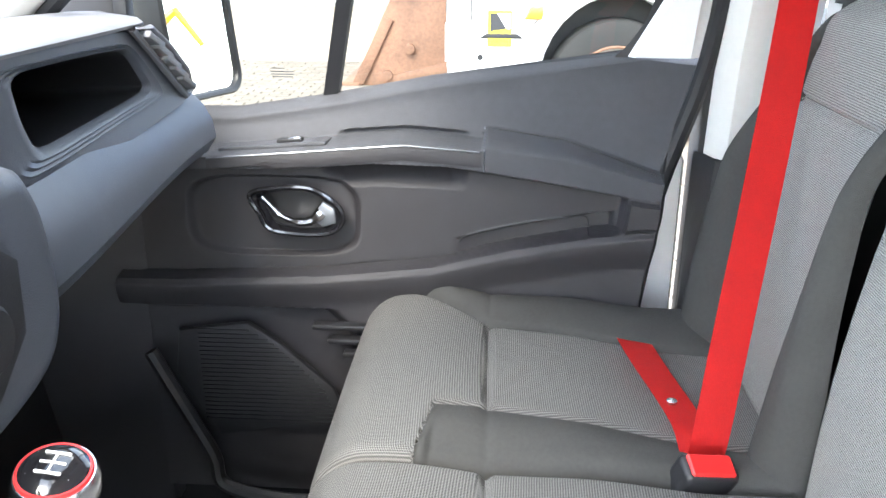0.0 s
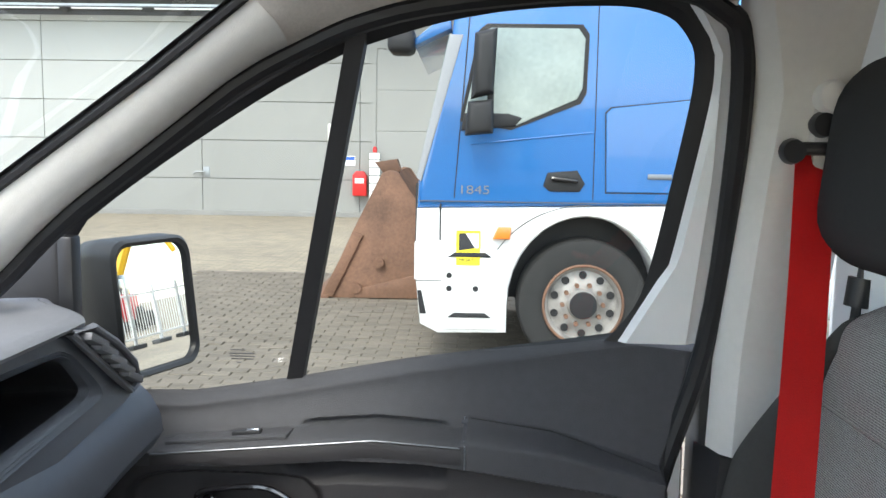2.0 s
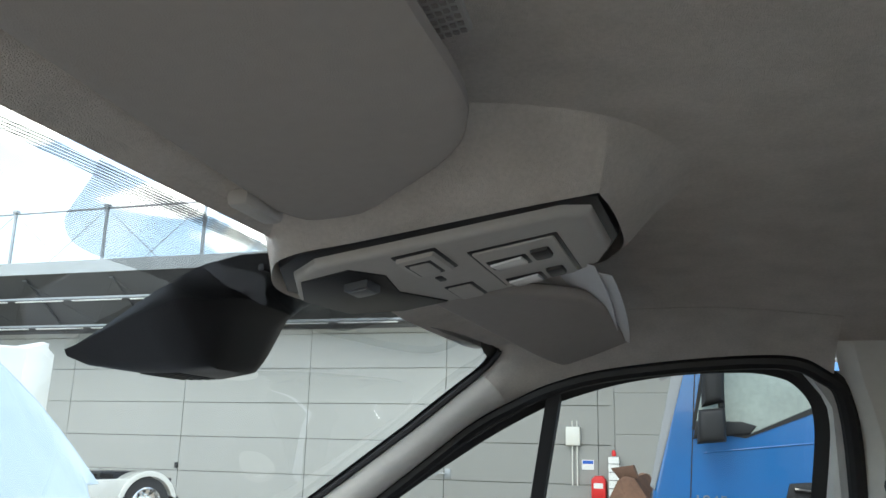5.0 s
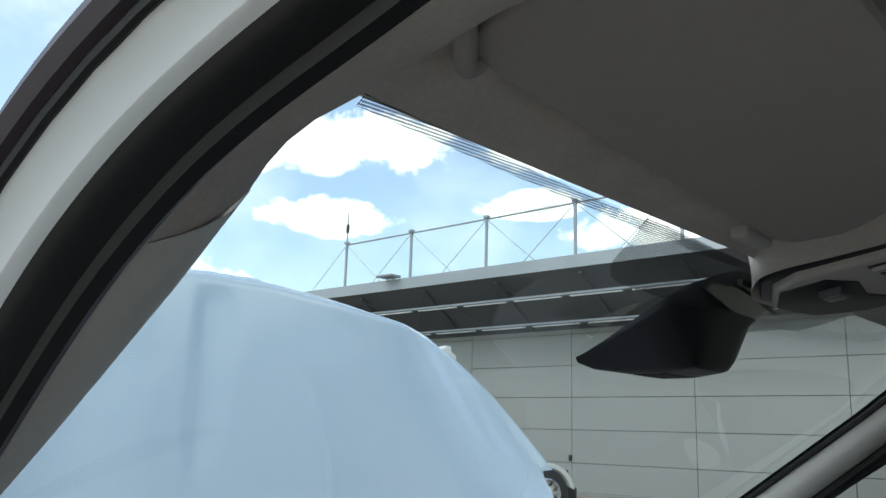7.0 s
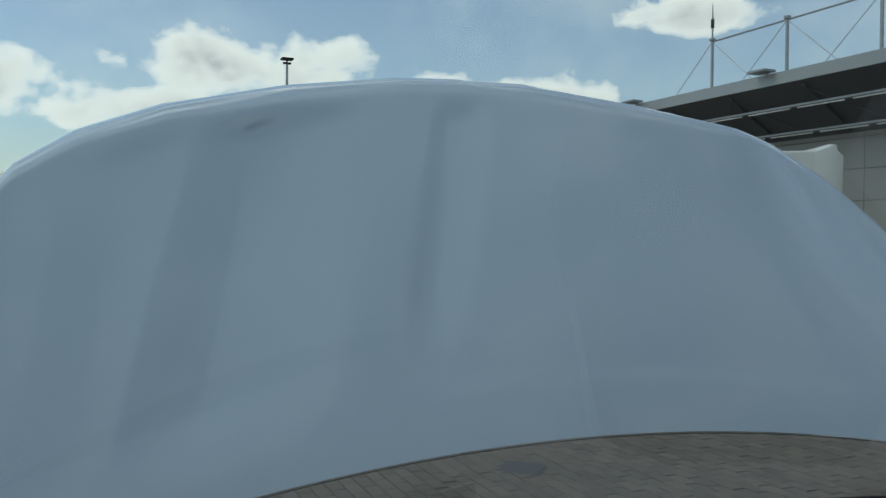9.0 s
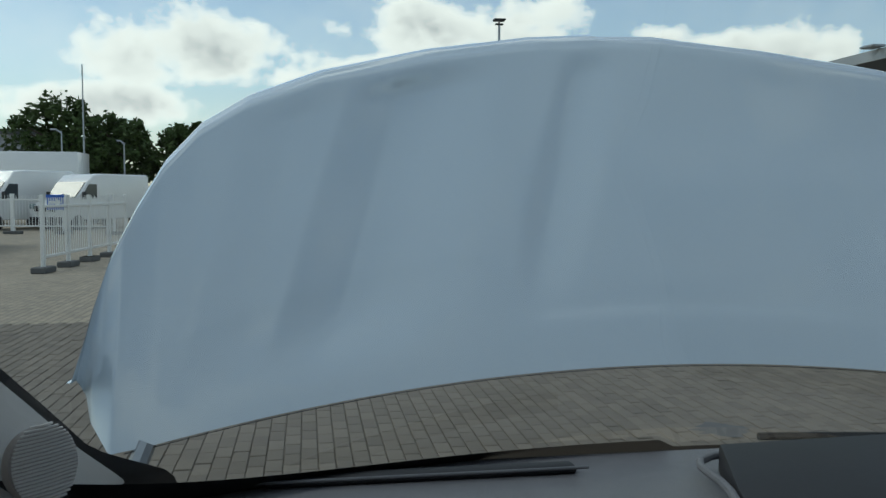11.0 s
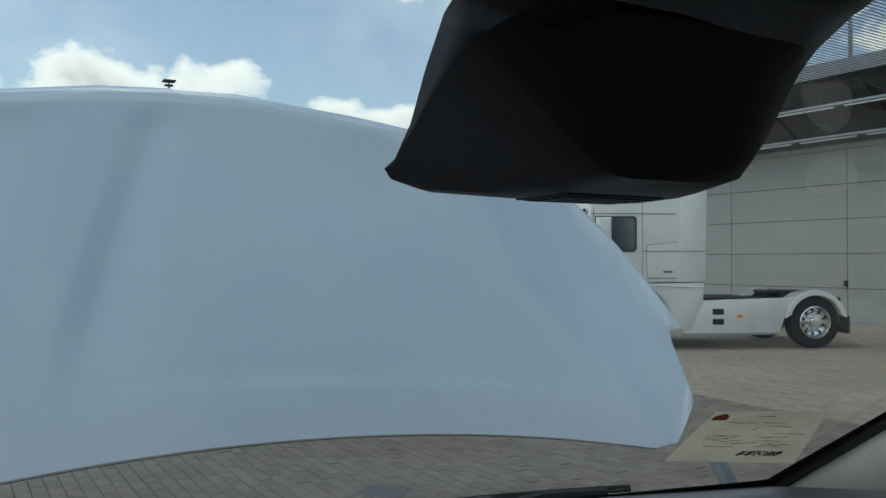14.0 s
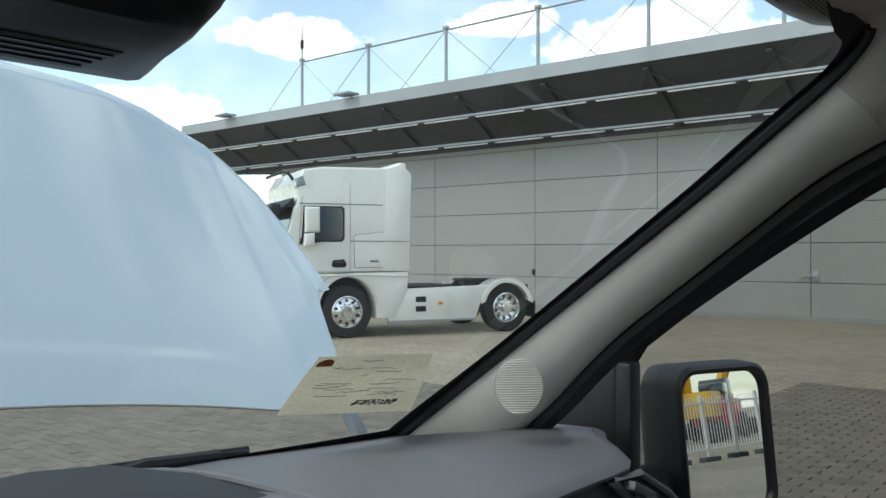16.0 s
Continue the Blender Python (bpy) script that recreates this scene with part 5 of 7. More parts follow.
# old paper stuck inside the windscreen
sheet = thing("paper_sheet", "yellowed paper sheet with scribbled writing stuck on the windscreen", "paper")
def on_glass(x, z, off=-0.004):
    return Vector((x, screen_y(x, z) + 0.012 + off, z))
SHEET = ((0.449, 1.487), (0.427, 1.557), (0.547, 1.552), (0.603, 1.475))
def sheet_f(u, v, off=-0.004):
    a = Vector(SHEET[0]).lerp(Vector(SHEET[3]), u)
    b2 = Vector(SHEET[1]).lerp(Vector(SHEET[2]), u)
    p = a.lerp(b2, v)
    return on_glass(p.x, p.y, off + 0.0012 * math.sin(9 * u + 4 * v) - 0.002)
part("sheet", surface(lambda u, v: sheet_f(u, v), 16, 10), "sticker", sheet)
part("stain", surface(lambda u, v: sheet_f(0.02 + 0.13 * u, 0.84 + 0.12 * v * (0.6 + 0.4 * math.sin(3 * u)), -0.0055), 6, 4), "rustspot", sheet)
rs = random.Random(5)
for k in range(22):
    u0, v0 = rs.uniform(0.05, 0.8), rs.uniform(0.3, 0.95)
    du = rs.uniform(0.05, 0.25)
    part("pencil_line", tubem([sheet_f(min(u0 + du * t / 3, 0.97), v0 + 0.015 * rs.uniform(-1, 1), -0.0055) for t in range(4)], 0.00022, 4), "ink", sheet)
for k in range(7):
    u0 = 0.52 + 0.05 * k
    part("scribble", tubem([sheet_f(u0 + 0.03 * math.sin(2.2 * t + k), 0.2 + 0.05 * math.cos(1.7 * t + 2 * k), -0.006) for t in range(6)], 0.0006, 5), "ink", sheet)

# ---- bonnet, open ----
BX = 0.0474                # middle of the bonnet
TOP_L = ((0.0, 0.10, 0.257, 0.414, 0.511, 0.57, 0.61, 0.636, 0.66, 0.672, 0.68), (1.962, 1.955, 1.929, 1.889, 1.848, 1.807, 1.755, 1.70, 1.636, 1.576, 1.51))
TOP_R = ((0.0, 0.098, 0.269, 0.462, 0.545, 0.628, 0.659, 0.688, 0.718, 0.736, 0.746, 0.752), (1.960, 1.963, 1.944, 1.916, 1.898, 1.856, 1.839, 1.806, 1.759, 1.70, 1.65, 1.59))
LOW_L = ((0.60, 0.645, 0.67, 0.685), (0.0, 0.002, 0.030, 0.065))
LOW_R = ((0.60, 0.65, 0.70, 0.745, 0.749, 0.752), (0.0, 0.012, 0.035, 0.055, 0.09, 0.15))
def bonnet_p(x, v):
    a = abs(x)
    zb = 1.4961 - 0.058 * (min(a, 0.645) / 0.60) ** 2 + (interp(a, *LOW_R) if x > 0 else interp(a, *LOW_L))
    zt = (interp(a, *TOP_R) if x > 0 else interp(a, *TOP_L))
    yb, yt = zb - 0.2026, zt - 0.287
    # a nearly straight panel that rolls over into the front at its upper edge
    if v < 0.8:
        k = 0.92 * v / 0.8
        g = 0.635 * k / 0.92
    else:
        t = (v - 0.8) / 0.2
        g = 0.635 * (1 - t) ** 2 + 1.39 * t * (1 - t) + 1.03 * t * t
        k = 0.92 * (1 - t) ** 2 + 2.0 * t * (1 - t) + 0.998 * t * t
    g += (k - g) * 0.85 * step(0.42, 0.72, x)              # flatter towards the far wing, to fit the outline in the camera's view
    z = zb + (zt - zb) * k
    y = yb + (yt - yb) * g + 0.008 * max((a - 0.60) / 0.10, 0.0) ** 2
    w = min(v / 0.8, 1.0)
    for x0, lean, half, deep in ((-0.045, -0.36, 0.016, 0.008), (-0.320, -0.31, 0.036, 0.017), (0.21, 0.22, 0.03, 0.002), (-0.46, -0.20, 0.03, 0.004), (0.51, 0.16, 0.03, 0.003)):   # pressed lines
        q = (x - x0 - lean * (1.93 - z)) / half
        ramp = min(max((q + 1) / 2, 0.0), 1.0)             # a flat flank with crisp edges, then a long run out
        y += deep * (0.75 * ramp + 0.25 * step(-1, 1, q) - step(1.0, 5.5, q)) * (step(0.10, 0.45, w) if x0 > -0.2 else step(0.05, 0.25, w)) * (1 - step(0.90, 1.0, w))
    # low step across the right half, fine waves where the sheet rolls over
    y += 0.0022 * step(0.105, 0.135, v) * step(-0.17, -0.12, x) * (1 - step(0.45, 0.6, x)) * (1 - step(0.3, 0.6, v))
    roll = step(0.80, 0.86, v) * (1 - step(0.95, 1.0, v))
    y += roll * (0.0013 * math.sin(95 * v + 9 * x) + 0.0009 * math.sin(160 * v - 23 * x + 1.0))
    # upper right side drawn out along a camera ray to fit its outline
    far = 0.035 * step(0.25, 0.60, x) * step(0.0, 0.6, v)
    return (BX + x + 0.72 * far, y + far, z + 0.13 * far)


bonnet = thing("bonnet", "white painted bonnet standing open before the windscreen", "bonnet")
def bonnet_x(u):
    t = 2 * u - 1
    return (0.752 if t > 0 else 0.685) * math.copysign(1 - (1 - abs(t)) ** 1.7, t)
def bonnet_ring(u):
    front = [Vector(bonnet_p(bonnet_x(u), k / 110)) for k in range(111)]
    return front + [p + Vector((0, 0.004, -0.0015)) for p in reversed(front)]
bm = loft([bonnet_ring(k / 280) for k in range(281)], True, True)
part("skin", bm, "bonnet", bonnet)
part("edge_gasket", tubem([Vector(bonnet_p(x, 0.0)) + Vector((0, -0.001, -0.002)) for x in np.linspace(-0.63, 0.6, 60)], 0.0006, 6), "rubber", bonnet)
for s in (-1, 1):
    part("hinge_arm", tubem(((s * 0.60, 1.20, 1.28), (s * 0.585, 1.22, 1.38), (s * 0.56, 1.24, 1.44)) if s < 0 else ((0.70, 1.14, 1.30), (0.70, 1.15, 1.40), (0.68, 1.17, 1.455)), (0.014, 0.012, 0.010), 8), "steel", bonnet)
tagged(obj("cowl_panel", surface(lambda u, v: ((2 * u - 1) * 0.75, screen_y((2 * u - 1) * 0.62, 1.41) + 0.02 + 0.14 * v, 1.41 - 0.05 * v), 30, 3), "blackmatt"), "black plastic cowl below the windscreen", "cowl", kind="structure")

# ---- dashboard ----
dash = thing("dashboard", "dark blue-grey moulded dashboard with open shelf and air vent", "dashboard")
def dash_top(x, y):
    z = 1.465 - 0.035 * step(0.80, 1.12, y)
    z += 0.055 * math.exp(-(((x + 0.33) / 0.17) ** 4)) * (1 - step(0.74, 0.98, y))
    return z - (0.03 if x < 0 else 0.004) * step(0.60, 0.76, abs(x))
def dash_top_f(u, v):
    x = -0.76 + 1.475 * u
    y0, y1 = 0.705 + 0.10 * step(0.58, 0.73, x), min(screen_y(min(abs(x), 0.60), 1.43) + 0.01, 1.16)
    y = y0 + (y1 - y0) * v
    return (x, y, dash_top(x, y))
part("top_pad", surface(dash_top_f, 90, 30), "dash", dash)
# rear face, from the pad's rolled edge down to the knee lip
FACE = ((0.705, 1.465), (0.694, 1.4635), (0.689, 1.460), (0.690, 1.4565), (0.700, 1.455), (0.712, 1.45))
part("pad_edge", loft([[(x, y, z - (1.465 - dash_top(x, 0.75)) * 0.9 if abs(x) > 0.55 else z + max(dash_top(x, 0.75) - 1.465, 0)) for y, z in [(y + 0.10 * step(0.58, 0.73, x), z) for y, z in FACE]] for x in np.linspace(-0.76, 0.715, 60)]), "dash", dash)
# shelf surround with its opening
SH_IN = [(0.312, 1.441), (0.43, 1.439), (0.535, 1.435), (0.558, 1.425), (0.597, 1.388), (0.585, 1.380), (0.47, 1.374), (0.365, 1.369), (0.342, 1.371), (0.325, 1.40)]
SH_OUT = [(0.20, 1.458), (0.41, 1.457), (0.545, 1.455), (0.575, 1.443), (0.672, 1.379), (0.715, 1.352), (0.52, 1.342), (0.36, 1.331), (0.20, 1.325), (0.17, 1.40)]
def rounded(pts, r=0.30, n=4):
    """Polygon with softened corners."""
    out2, k = [], len(pts)
    for i in range(k):
        a0, p, b0 = Vector(pts[i - 1]), Vector(pts[i]), Vector(pts[(i + 1) % k])
        pa, pb = p.lerp(a0, r), p.lerp(b0, r)
        out2 += [pa.lerp(p, j / n).lerp(p.lerp(pb, j / n), j / n) for j in range(n + 1)]
    return out2
n_in, n_out = rounded(SH_IN), rounded(SH_OUT)
bm = bmesh.new()
rings = [[bm.verts.new((p.x + (q.x - p.x) * t, y - 0.012 * step(1.38, 1.33, p.y + (q.y - p.y) * t), p.y + (q.y - p.y) * t)) for p, q in zip(n_in, n_out)] for t, y in ((0.0, 0.703), (0.08, 0.694), (0.16, 0.692), (0.20, 0.694), (0.26, 0.692), (0.30, 0.694), (0.36, 0.692), (0.40, 0.694), (1.0, 0.695))]
for q1, q2 in zip(rings, rings[1:]):
    for i in range(len(q1)):
        bm.faces.new((q1[i], q1[(i + 1) % len(q1)], q2[(i + 1) % len(q2)], q2[i]))
part("shelf_surround", bm, "dash_band", dash, "ribbed grey surround of the open shelf")
bm = bmesh.new()
ra = [bm.verts.new((p.x, 0.702, p.y)) for p in n_in]
rb = [bm.verts.new((p.x * 0.97 + 0.012, 0.88, p.y * 0.95 + 0.058)) for p in n_in]
for i in range(len(ra)):
    bm.faces.new((ra[i], rb[i], rb[(i + 1) % len(rb)], ra[(i + 1) % len(ra)]))
bm.faces.new(rb)
part("shelf", bm, "black", dash, "deep black shelf in the dashboard")
# lower face: swept band and knee roll
LOW = ((0.700, 1.352), (0.686, 1.338), (0.674, 1.315), (0.671, 1.292), (0.684, 1.272), (0.72, 1.262), (0.86, 1.258), (1.0, 1.256))
rows = []
for x in np.linspace(0.10, 0.752, 40):
    drop = 0.02 * (1 - step(0.2, 0.75, x))
    rows.append([(x, y - 0.02 * (1 - step(0.2, 0.7, x)), z - drop * step(0.0, 0.06, 1.36 - z)) for y, z in LOW])
part("lower_roll", loft(rows), "dash_band", dash, "blue-grey swept lower dashboard roll")
part("back_panel", boxm((-0.76, 0.712, 1.20), (0.30, 0.76, 1.45)), "dash", dash)
part("end_cap", prismm([(0.80, 1.40), (0.74, 1.26), (0.80, 1.22), (1.05, 1.22), (1.05, 1.40)], "x", 0.757, 0.775, 0.008), "dash", dash)
# side air vent by the door
vent = part("air_vent", prismm([(0.553, 1.456), (0.605, 1.452), (0.66, 1.424), (0.712, 1.388), (0.722, 1.362), (0.70, 1.358), (0.668, 1.378)], "y", 0.689, 0.72, 0.005), "black", dash, "black side air vent with chromed edge")
for k in range(5):
    t = k / 4
    part("slat", boxm((-0.022, -0.008, -0.0042), (0.024, 0.02, 0.0042), 0.002, 2, pose(0.595 + 0.092 * t, 0.685, 1.440 - 0.062 * t, 0, 24, 0)), "dash", vent)
part("vent_frame", tubem([(x, 0.689, z) for x, z in ((0.553, 1.456), (0.605, 1.452), (0.66, 1.424), (0.712, 1.388), (0.722, 1.362), (0.70, 1.358), (0.668, 1.378))], 0.0045, 8, True), "dash", vent)
part("vent_edge", tubem([(0.552, 0.687, 1.453), (0.60, 0.686, 1.421), (0.668, 0.685, 1.377), (0.695, 0.685, 1.357)], 0.0010, 6), "trimline", vent)
# round recess, defroster slot and tray on top
part("defroster_slot", boxm((-0.43, 1.098, 1.430), (-0.125, 1.120, 1.4385), 0.004), "blackmatt", dash)
part("defroster_rim", tubem([(x, 1.094, 1.4385) for x in np.linspace(-0.44, -0.115, 12)], 0.0016, 6), "dash", dash)
for s in (-1, 1):
    part("end_recess", lathe([(0.0, 1.436), (0.062, 1.436), (0.064, 1.441)], 30, "z"), "blackmatt", dash).location = (s * 0.66, 0.88, 0.004)
tray = part("top_tray", prismm([(-0.09, 0.77), (-0.03, 0.96), (0.015, 1.08), (0.23, 1.09), (0.29, 1.06), (0.325, 0.97), (0.325, 0.77)], "z", 1.43, 1.461, 0.004), "blackmatt", dash, "black tray let into the dashboard top")
part("tray_rim", tubem(spline([(-0.095, 0.77, 1.464), (-0.035, 0.96, 1.456), (0.010, 1.086, 1.446), (0.23, 1.096, 1.446), (0.295, 1.066, 1.449), (0.331, 0.97, 1.458), (0.331, 0.77, 1.464)], 5), 0.004, 8), "dash", tray)
# instrument hood and steering wheel
hood = loft([[(x, y, 1.44 + (0.105 - 0.08 * step(0.72, 0.9, y)) * max(1 - ((x + 0.33) / 0.19) ** 2, 0.0) ** 0.5) for x in np.linspace(-0.52, -0.14, 30)] for y in (0.71, 0.72, 0.78, 0.86, 0.93)])
part("instrument_hood", hood, "blackmatt", dash, "black hood over the instruments")
wheel = thing("steering_wheel", "black steering wheel on its column", "steering wheel")
wm = pose(-0.33, 0.60, 1.385, 62, 0, 0)
part("rim", tubem([wm @ Vector((0.18 * math.cos(a), 0.18 * math.sin(a), 0)) for a in np.linspace(0, 2 * math.pi, 48, endpoint=False)], 0.015, 10, True), "black", wheel)
part("hub", lathe([(0.03, 0.02), (0.075, 0.015), (0.085, -0.01), (0.05, -0.06)], 24, "z"), "black", wheel).matrix_world = wm
for a in (0, 180, 270):
    part("spoke", tubem([wm @ Vector((0.06 * math.cos(radians(a)), 0.06 * math.sin(radians(a)), 0)), wm @ Vector((0.175 * math.cos(radians(a)), 0.175 * math.sin(radians(a)), 0))], 0.014, 8), "black", wheel)
part("column", tubem((wm @ Vector((0, 0, -0.03)), wm @ Vector((0, 0, -0.35))), 0.035, 12), "black", wheel)

# centre console and gear lever
cc = thing("centre_console", "blue-grey centre console with round control dial", "console")
prof = spline([(-0.06, 1.41), (0.13, 1.41), (0.172, 1.385), (0.186, 1.33), (0.183, 1.28), (0.15, 1.245), (0.06, 1.23), (-0.06, 1.23)], 5, True)
part("housing", prismm([(p.x, p.y) for p in prof], "y", 0.606, 0.95, 0.02, 3), "dash_band", cc)
part("control_panel", prismm([(-0.06, 1.262), (-0.06, 1.375), (0.085, 1.378), (0.122, 1.350), (0.118, 1.298), (0.07, 1.262)], "y", 0.600, 0.609, 0.004), "black", cc)
part("dial", lathe([(0.020, 0.583), (0.024, 0.587), (0.025, 0.598)], 28, "y"), "black", cc).location = (0.062, 0.004, 1.318)
part("lower_bin", prismm([(0.72, 1.12), (0.66, 0.98), (0.62, 0.85), (0.95, 0.8), (0.95, 1.0)], "x", -0.06, 0.17, 0.02), "black", cc)
gl = thing("gear_lever", "gear lever with silver knob and printed shift pattern", "gear lever")
gm = pose(0.045, 0.555, 1.225, 8, -12, 0)
part("knob_base", lathe([(0.012, -0.05), (0.018, -0.03), (0.022, -0.012), (0.0255, -0.004), (0.027, 0.004), (0.0262, 0.012), (0.024, 0.017)], 40, "z"), "chrome", gl).matrix_world = gm
part("knob_ring", lathe([(0.0235, 0.0165), (0.0225, 0.019), (0.0215, 0.019)], 40, "z"), "red", gl).matrix_world = gm
part("knob_top", lathe([(0.0215, 0.0185), (0.017, 0.0225), (0.009, 0.0245), (0.002, 0.025)], 40, "z"), "gloss_black", gl).matrix_world = gm
for k, (x, y, lx, ly) in enumerate(((-0.008, 0.0, 0.0007, 0.008), (0.0, 0.0, 0.0007, 0.008), (0.008, 0.0, 0.0007, 0.008), (0.0, 0.0, 0.0085, 0.0007))):
    part("pattern_line", boxm((x - lx, y - ly, 0.0242), (x + lx, y + ly, 0.0256)), "text", gl).matrix_world = gm
for txt, x, y in (("1", -0.0105, 0.0095), ("3", -0.002, 0.0105), ("5", 0.007, 0.0095), ("2", -0.0105, -0.0135), ("4", -0.002, -0.0145), ("6", 0.007, -0.0135)):
    lettering("digit", txt, 0.006, gm @ pose(x, y, 0.0215), "text", gl, 0.0012)
part("gaiter", lathe([(0.014, -0.04), (0.02, -0.08), (0.045, -0.13), (0.06, -0.15)], 24, "z"), "black", gl).matrix_world = gm
part("plinth", prismm([(0.42, 1.0), (0.42, 1.07), (0.48, 1.09), (0.62, 1.09), (0.68, 1.0)], "x", -0.05, 0.14, 0.02), "black", gl)
tagged(obj("floor_mat", boxm((0.12, 0.45, 0.86), (0.32, 0.62, 0.9), 0.01), "carpet"), "speckled black rubber mat in the footwell", "floor mat")

# ---- passenger door ----
door = thing("door_1", "dark grey moulded passenger door panel with window", "door", kind="structure")
BELT_Y, BELT_Z = (0.0, 0.08, 0.254, 0.374, 0.533, 0.657, 0.80), (1.403, 1.412, 1.386, 1.369, 1.339, 1.320, 1.318)
REAR_Z, REAR_Y = (0.70, 0.974, 1.087, 1.244, 1.321, 1.403), (0.10, 0.082, 0.068, 0.050, 0.027, 0.0)
def rim_z(y):
    return interp(y, (0.08, 0.145, 0.262, 0.374, 0.538, 0.764), (1.166, 1.157, 1.134, 1.105, 1.087, 1.076))
def ledge(y):
    """Top and bottom height of the armrest ledge, and where its flat starts."""
    top = interp(y, (0.05, 0.188, 0.295, 0.302, 0.412, 0.564, 0.694), (1.236, 1.268, 1.281, 1.279, 1.287, 1.274, 1.263))
    bot = interp(y, (0.066, 0.204, 0.297, 0.356, 0.453, 0.565, 0.695), (1.211, 1.234, 1.248, 1.255, 1.257, 1.248, 1.245))
    return top, bot
def door_x(y, z):
    top, bot = ledge(y)
    rear = 1 - step(0.296, 0.304, y)                    # the armrest is deeper behind the split
    belt = interp(y, BELT_Y, BELT_Z)
    x = 0.838 - 0.022 * step(0.0, 0.016, belt - z) - 0.016 * step(0.02, max(belt - top, 0.03), belt - z)
    shelf = interp(y, (0.05, 0.188, 0.30), (0.003, 0.019, 0.021)) * rear + 0.012 * (1 - rear)
    x -= 0.044 * step(-0.004 - shelf * (1 if rear > 0.5 else 0.35), 0.002, top - z)
    # below the ledge
    x += 0.022 * step(0.0, 0.006, bot - z)
    rz = rim_z(y)
    # grab recess under the ledge
    scoop = step(0.318, 0.350, y) * (1 - step(0.492, 0.525, y + 0.5 * (bot - 0.03 - z))) * step(0.001, 0.006, bot - z)
    x += 0.034 * scoop * (1 - min(max((bot - z - 0.004) / 0.034, 0.0), 1.0))
    # finger trough behind the silver line
    x += 0.010 * step(0.312, 0.330, y - 0.4 * (z - top)) * (1 - step(0.498, 0.516, y + 0.5 * (z - top))) * step(0.0015, 0.005, z - top) * (1 - step(0.010, 0.016, z - top))
    # dish round the handle
    d = (abs((y - 0.605) / 0.13) ** 4 + abs((z - 1.170) / 0.062) ** 4) ** 0.25
    x += 0.012 * (1 - step(0.90, 1.0, d))
    # map pocket behind its rolled rim
    back = step(0.0, 0.006, z - rz) * (1 - (1 - step(0.098, 0.110, y + 0.10 * (z - 1.18))) * (1 - step(-0.008, 0.0, z - bot)))
    x -= 0.034 * (1 - back) * (1 - 0.35 * step(0.008, 0.06, rz - z)) - 0.006 * (1 - step(0.0, 0.008, abs(z - rz)))
    x += 0.010 * back * step(0.112, 0.120, y) * (1 - step(0.300, 0.345, y)) * (1 - step(0.026, 0.030, z - rz))
    # recess for the loudspeaker
    x += 0.020 * step(0.0, 0.006, 1.035 - z) * step(0.50, 0.53, y + (1.02 - z) * 0.9)
    return x
def door_f(u, v):
    z_top = interp(0.80 * u, BELT_Y, BELT_Z)
    z = 0.70 + (z_top - 0.70) * v
    y0 = interp(z, REAR_Z, REAR_Y)
    y = y0 + (0.84 - y0) * u
    zt = interp(y, BELT_Y, BELT_Z)
    z = 0.70 + (zt - 0.70) * v
    return (door_x(y, z), y, z)
def door_part(name, lower, material, label):
    bm = surface(door_f, 230, 330)
    kill = [f for f in bm.faces if (f.calc_center_median().z < ledge(f.calc_center_median().y)[1]) != lower]
    bmesh.ops.delete(bm, geom=kill, context="FACES")
    return part(name, bm, material, door, label)
door_part("upper_panel", False, "door_up", "grey grained upper door panel with armrest")
door_part("lower_panel", True, "door_low", "black-brown grained lower door panel with map pocket")
# return edge towards the opening
rows = []
for z in np.linspace(0.70, 1.403, 40):
    y0 = interp(z, REAR_Z, REAR_Y)
    x = door_x(y0 + 0.001, min(z, 1.40))
    rows.append([(x, y0, z), (x + 0.002, y0 - 0.004, z), (0.86, y0 - 0.006, z)])
part("panel_edge", loft(rows), "black", door)
rows = []
for z in np.linspace(0.80, 1.40, 30):
    y0 = interp(z, REAR_Z, REAR_Y)
    rows.append([(0.862, y0 - 0.0065, z), (0.852, y0 - 0.009, z), (0.849, y0 - 0.013, z), (0.853, y0 - 0.017, z), (0.87, y0 - 0.019, z)])
part("painted_edge", loft(rows), "paint", door, "strip of white painted door edge")
part("lower_sheet", boxm((0.86, 0.0, 0.55), (0.93, 0.95, 1.26), 0.02), "paint", door)
# trim line, split, switch plate
part("trim_line", tubem([(door_x(y, ledge(y)[0] - 0.002) - 0.0015, y, ledge(y)[0] - 0.003) for y in np.linspace(0.306, 0.69, 50)], 0.0010, 6), "trimline", door, "thin silver line along the ledge")
part("arm_band", loft([[(door_x(y, ledge(y)[0] - dz) - out, y, ledge(y)[0] - dz) for dz, out in ((0.0045, -0.002), (0.005, 0.0015), (0.011, 0.0028), (0.018, 0.0028), (0.0245, 0.0015), (0.026, -0.002))] for y in np.linspace(0.304, 0.69, 50)]), "door_low", door, "dark band along the front of the ledge")
part("arm_split", tubem([(door_x(0.30, z) - 0.0005, 0.2995, z) for z in np.linspace(1.249, 1.302, 14)], 0.0012, 5), "trimline", door)
part("arm_seam", tubem([(door_x(y, ledge(y)[0] + interp(y, (0.05, 0.188, 0.30), (0.003, 0.019, 0.021))) - 0.0005, y, ledge(y)[0] + interp(y, (0.05, 0.188, 0.30), (0.003, 0.019, 0.021))) for y in np.linspace(0.056, 0.299, 30)], 0.0011, 5), "black", door)
sw = part("switch_plate", prismm([(0.765, 0.52), (0.797, 0.515), (0.802, 0.53), (0.802, 0.655), (0.797, 0.668), (0.77, 0.675)], "z", -0.002, 0.004, 0.002), "door_up", door)
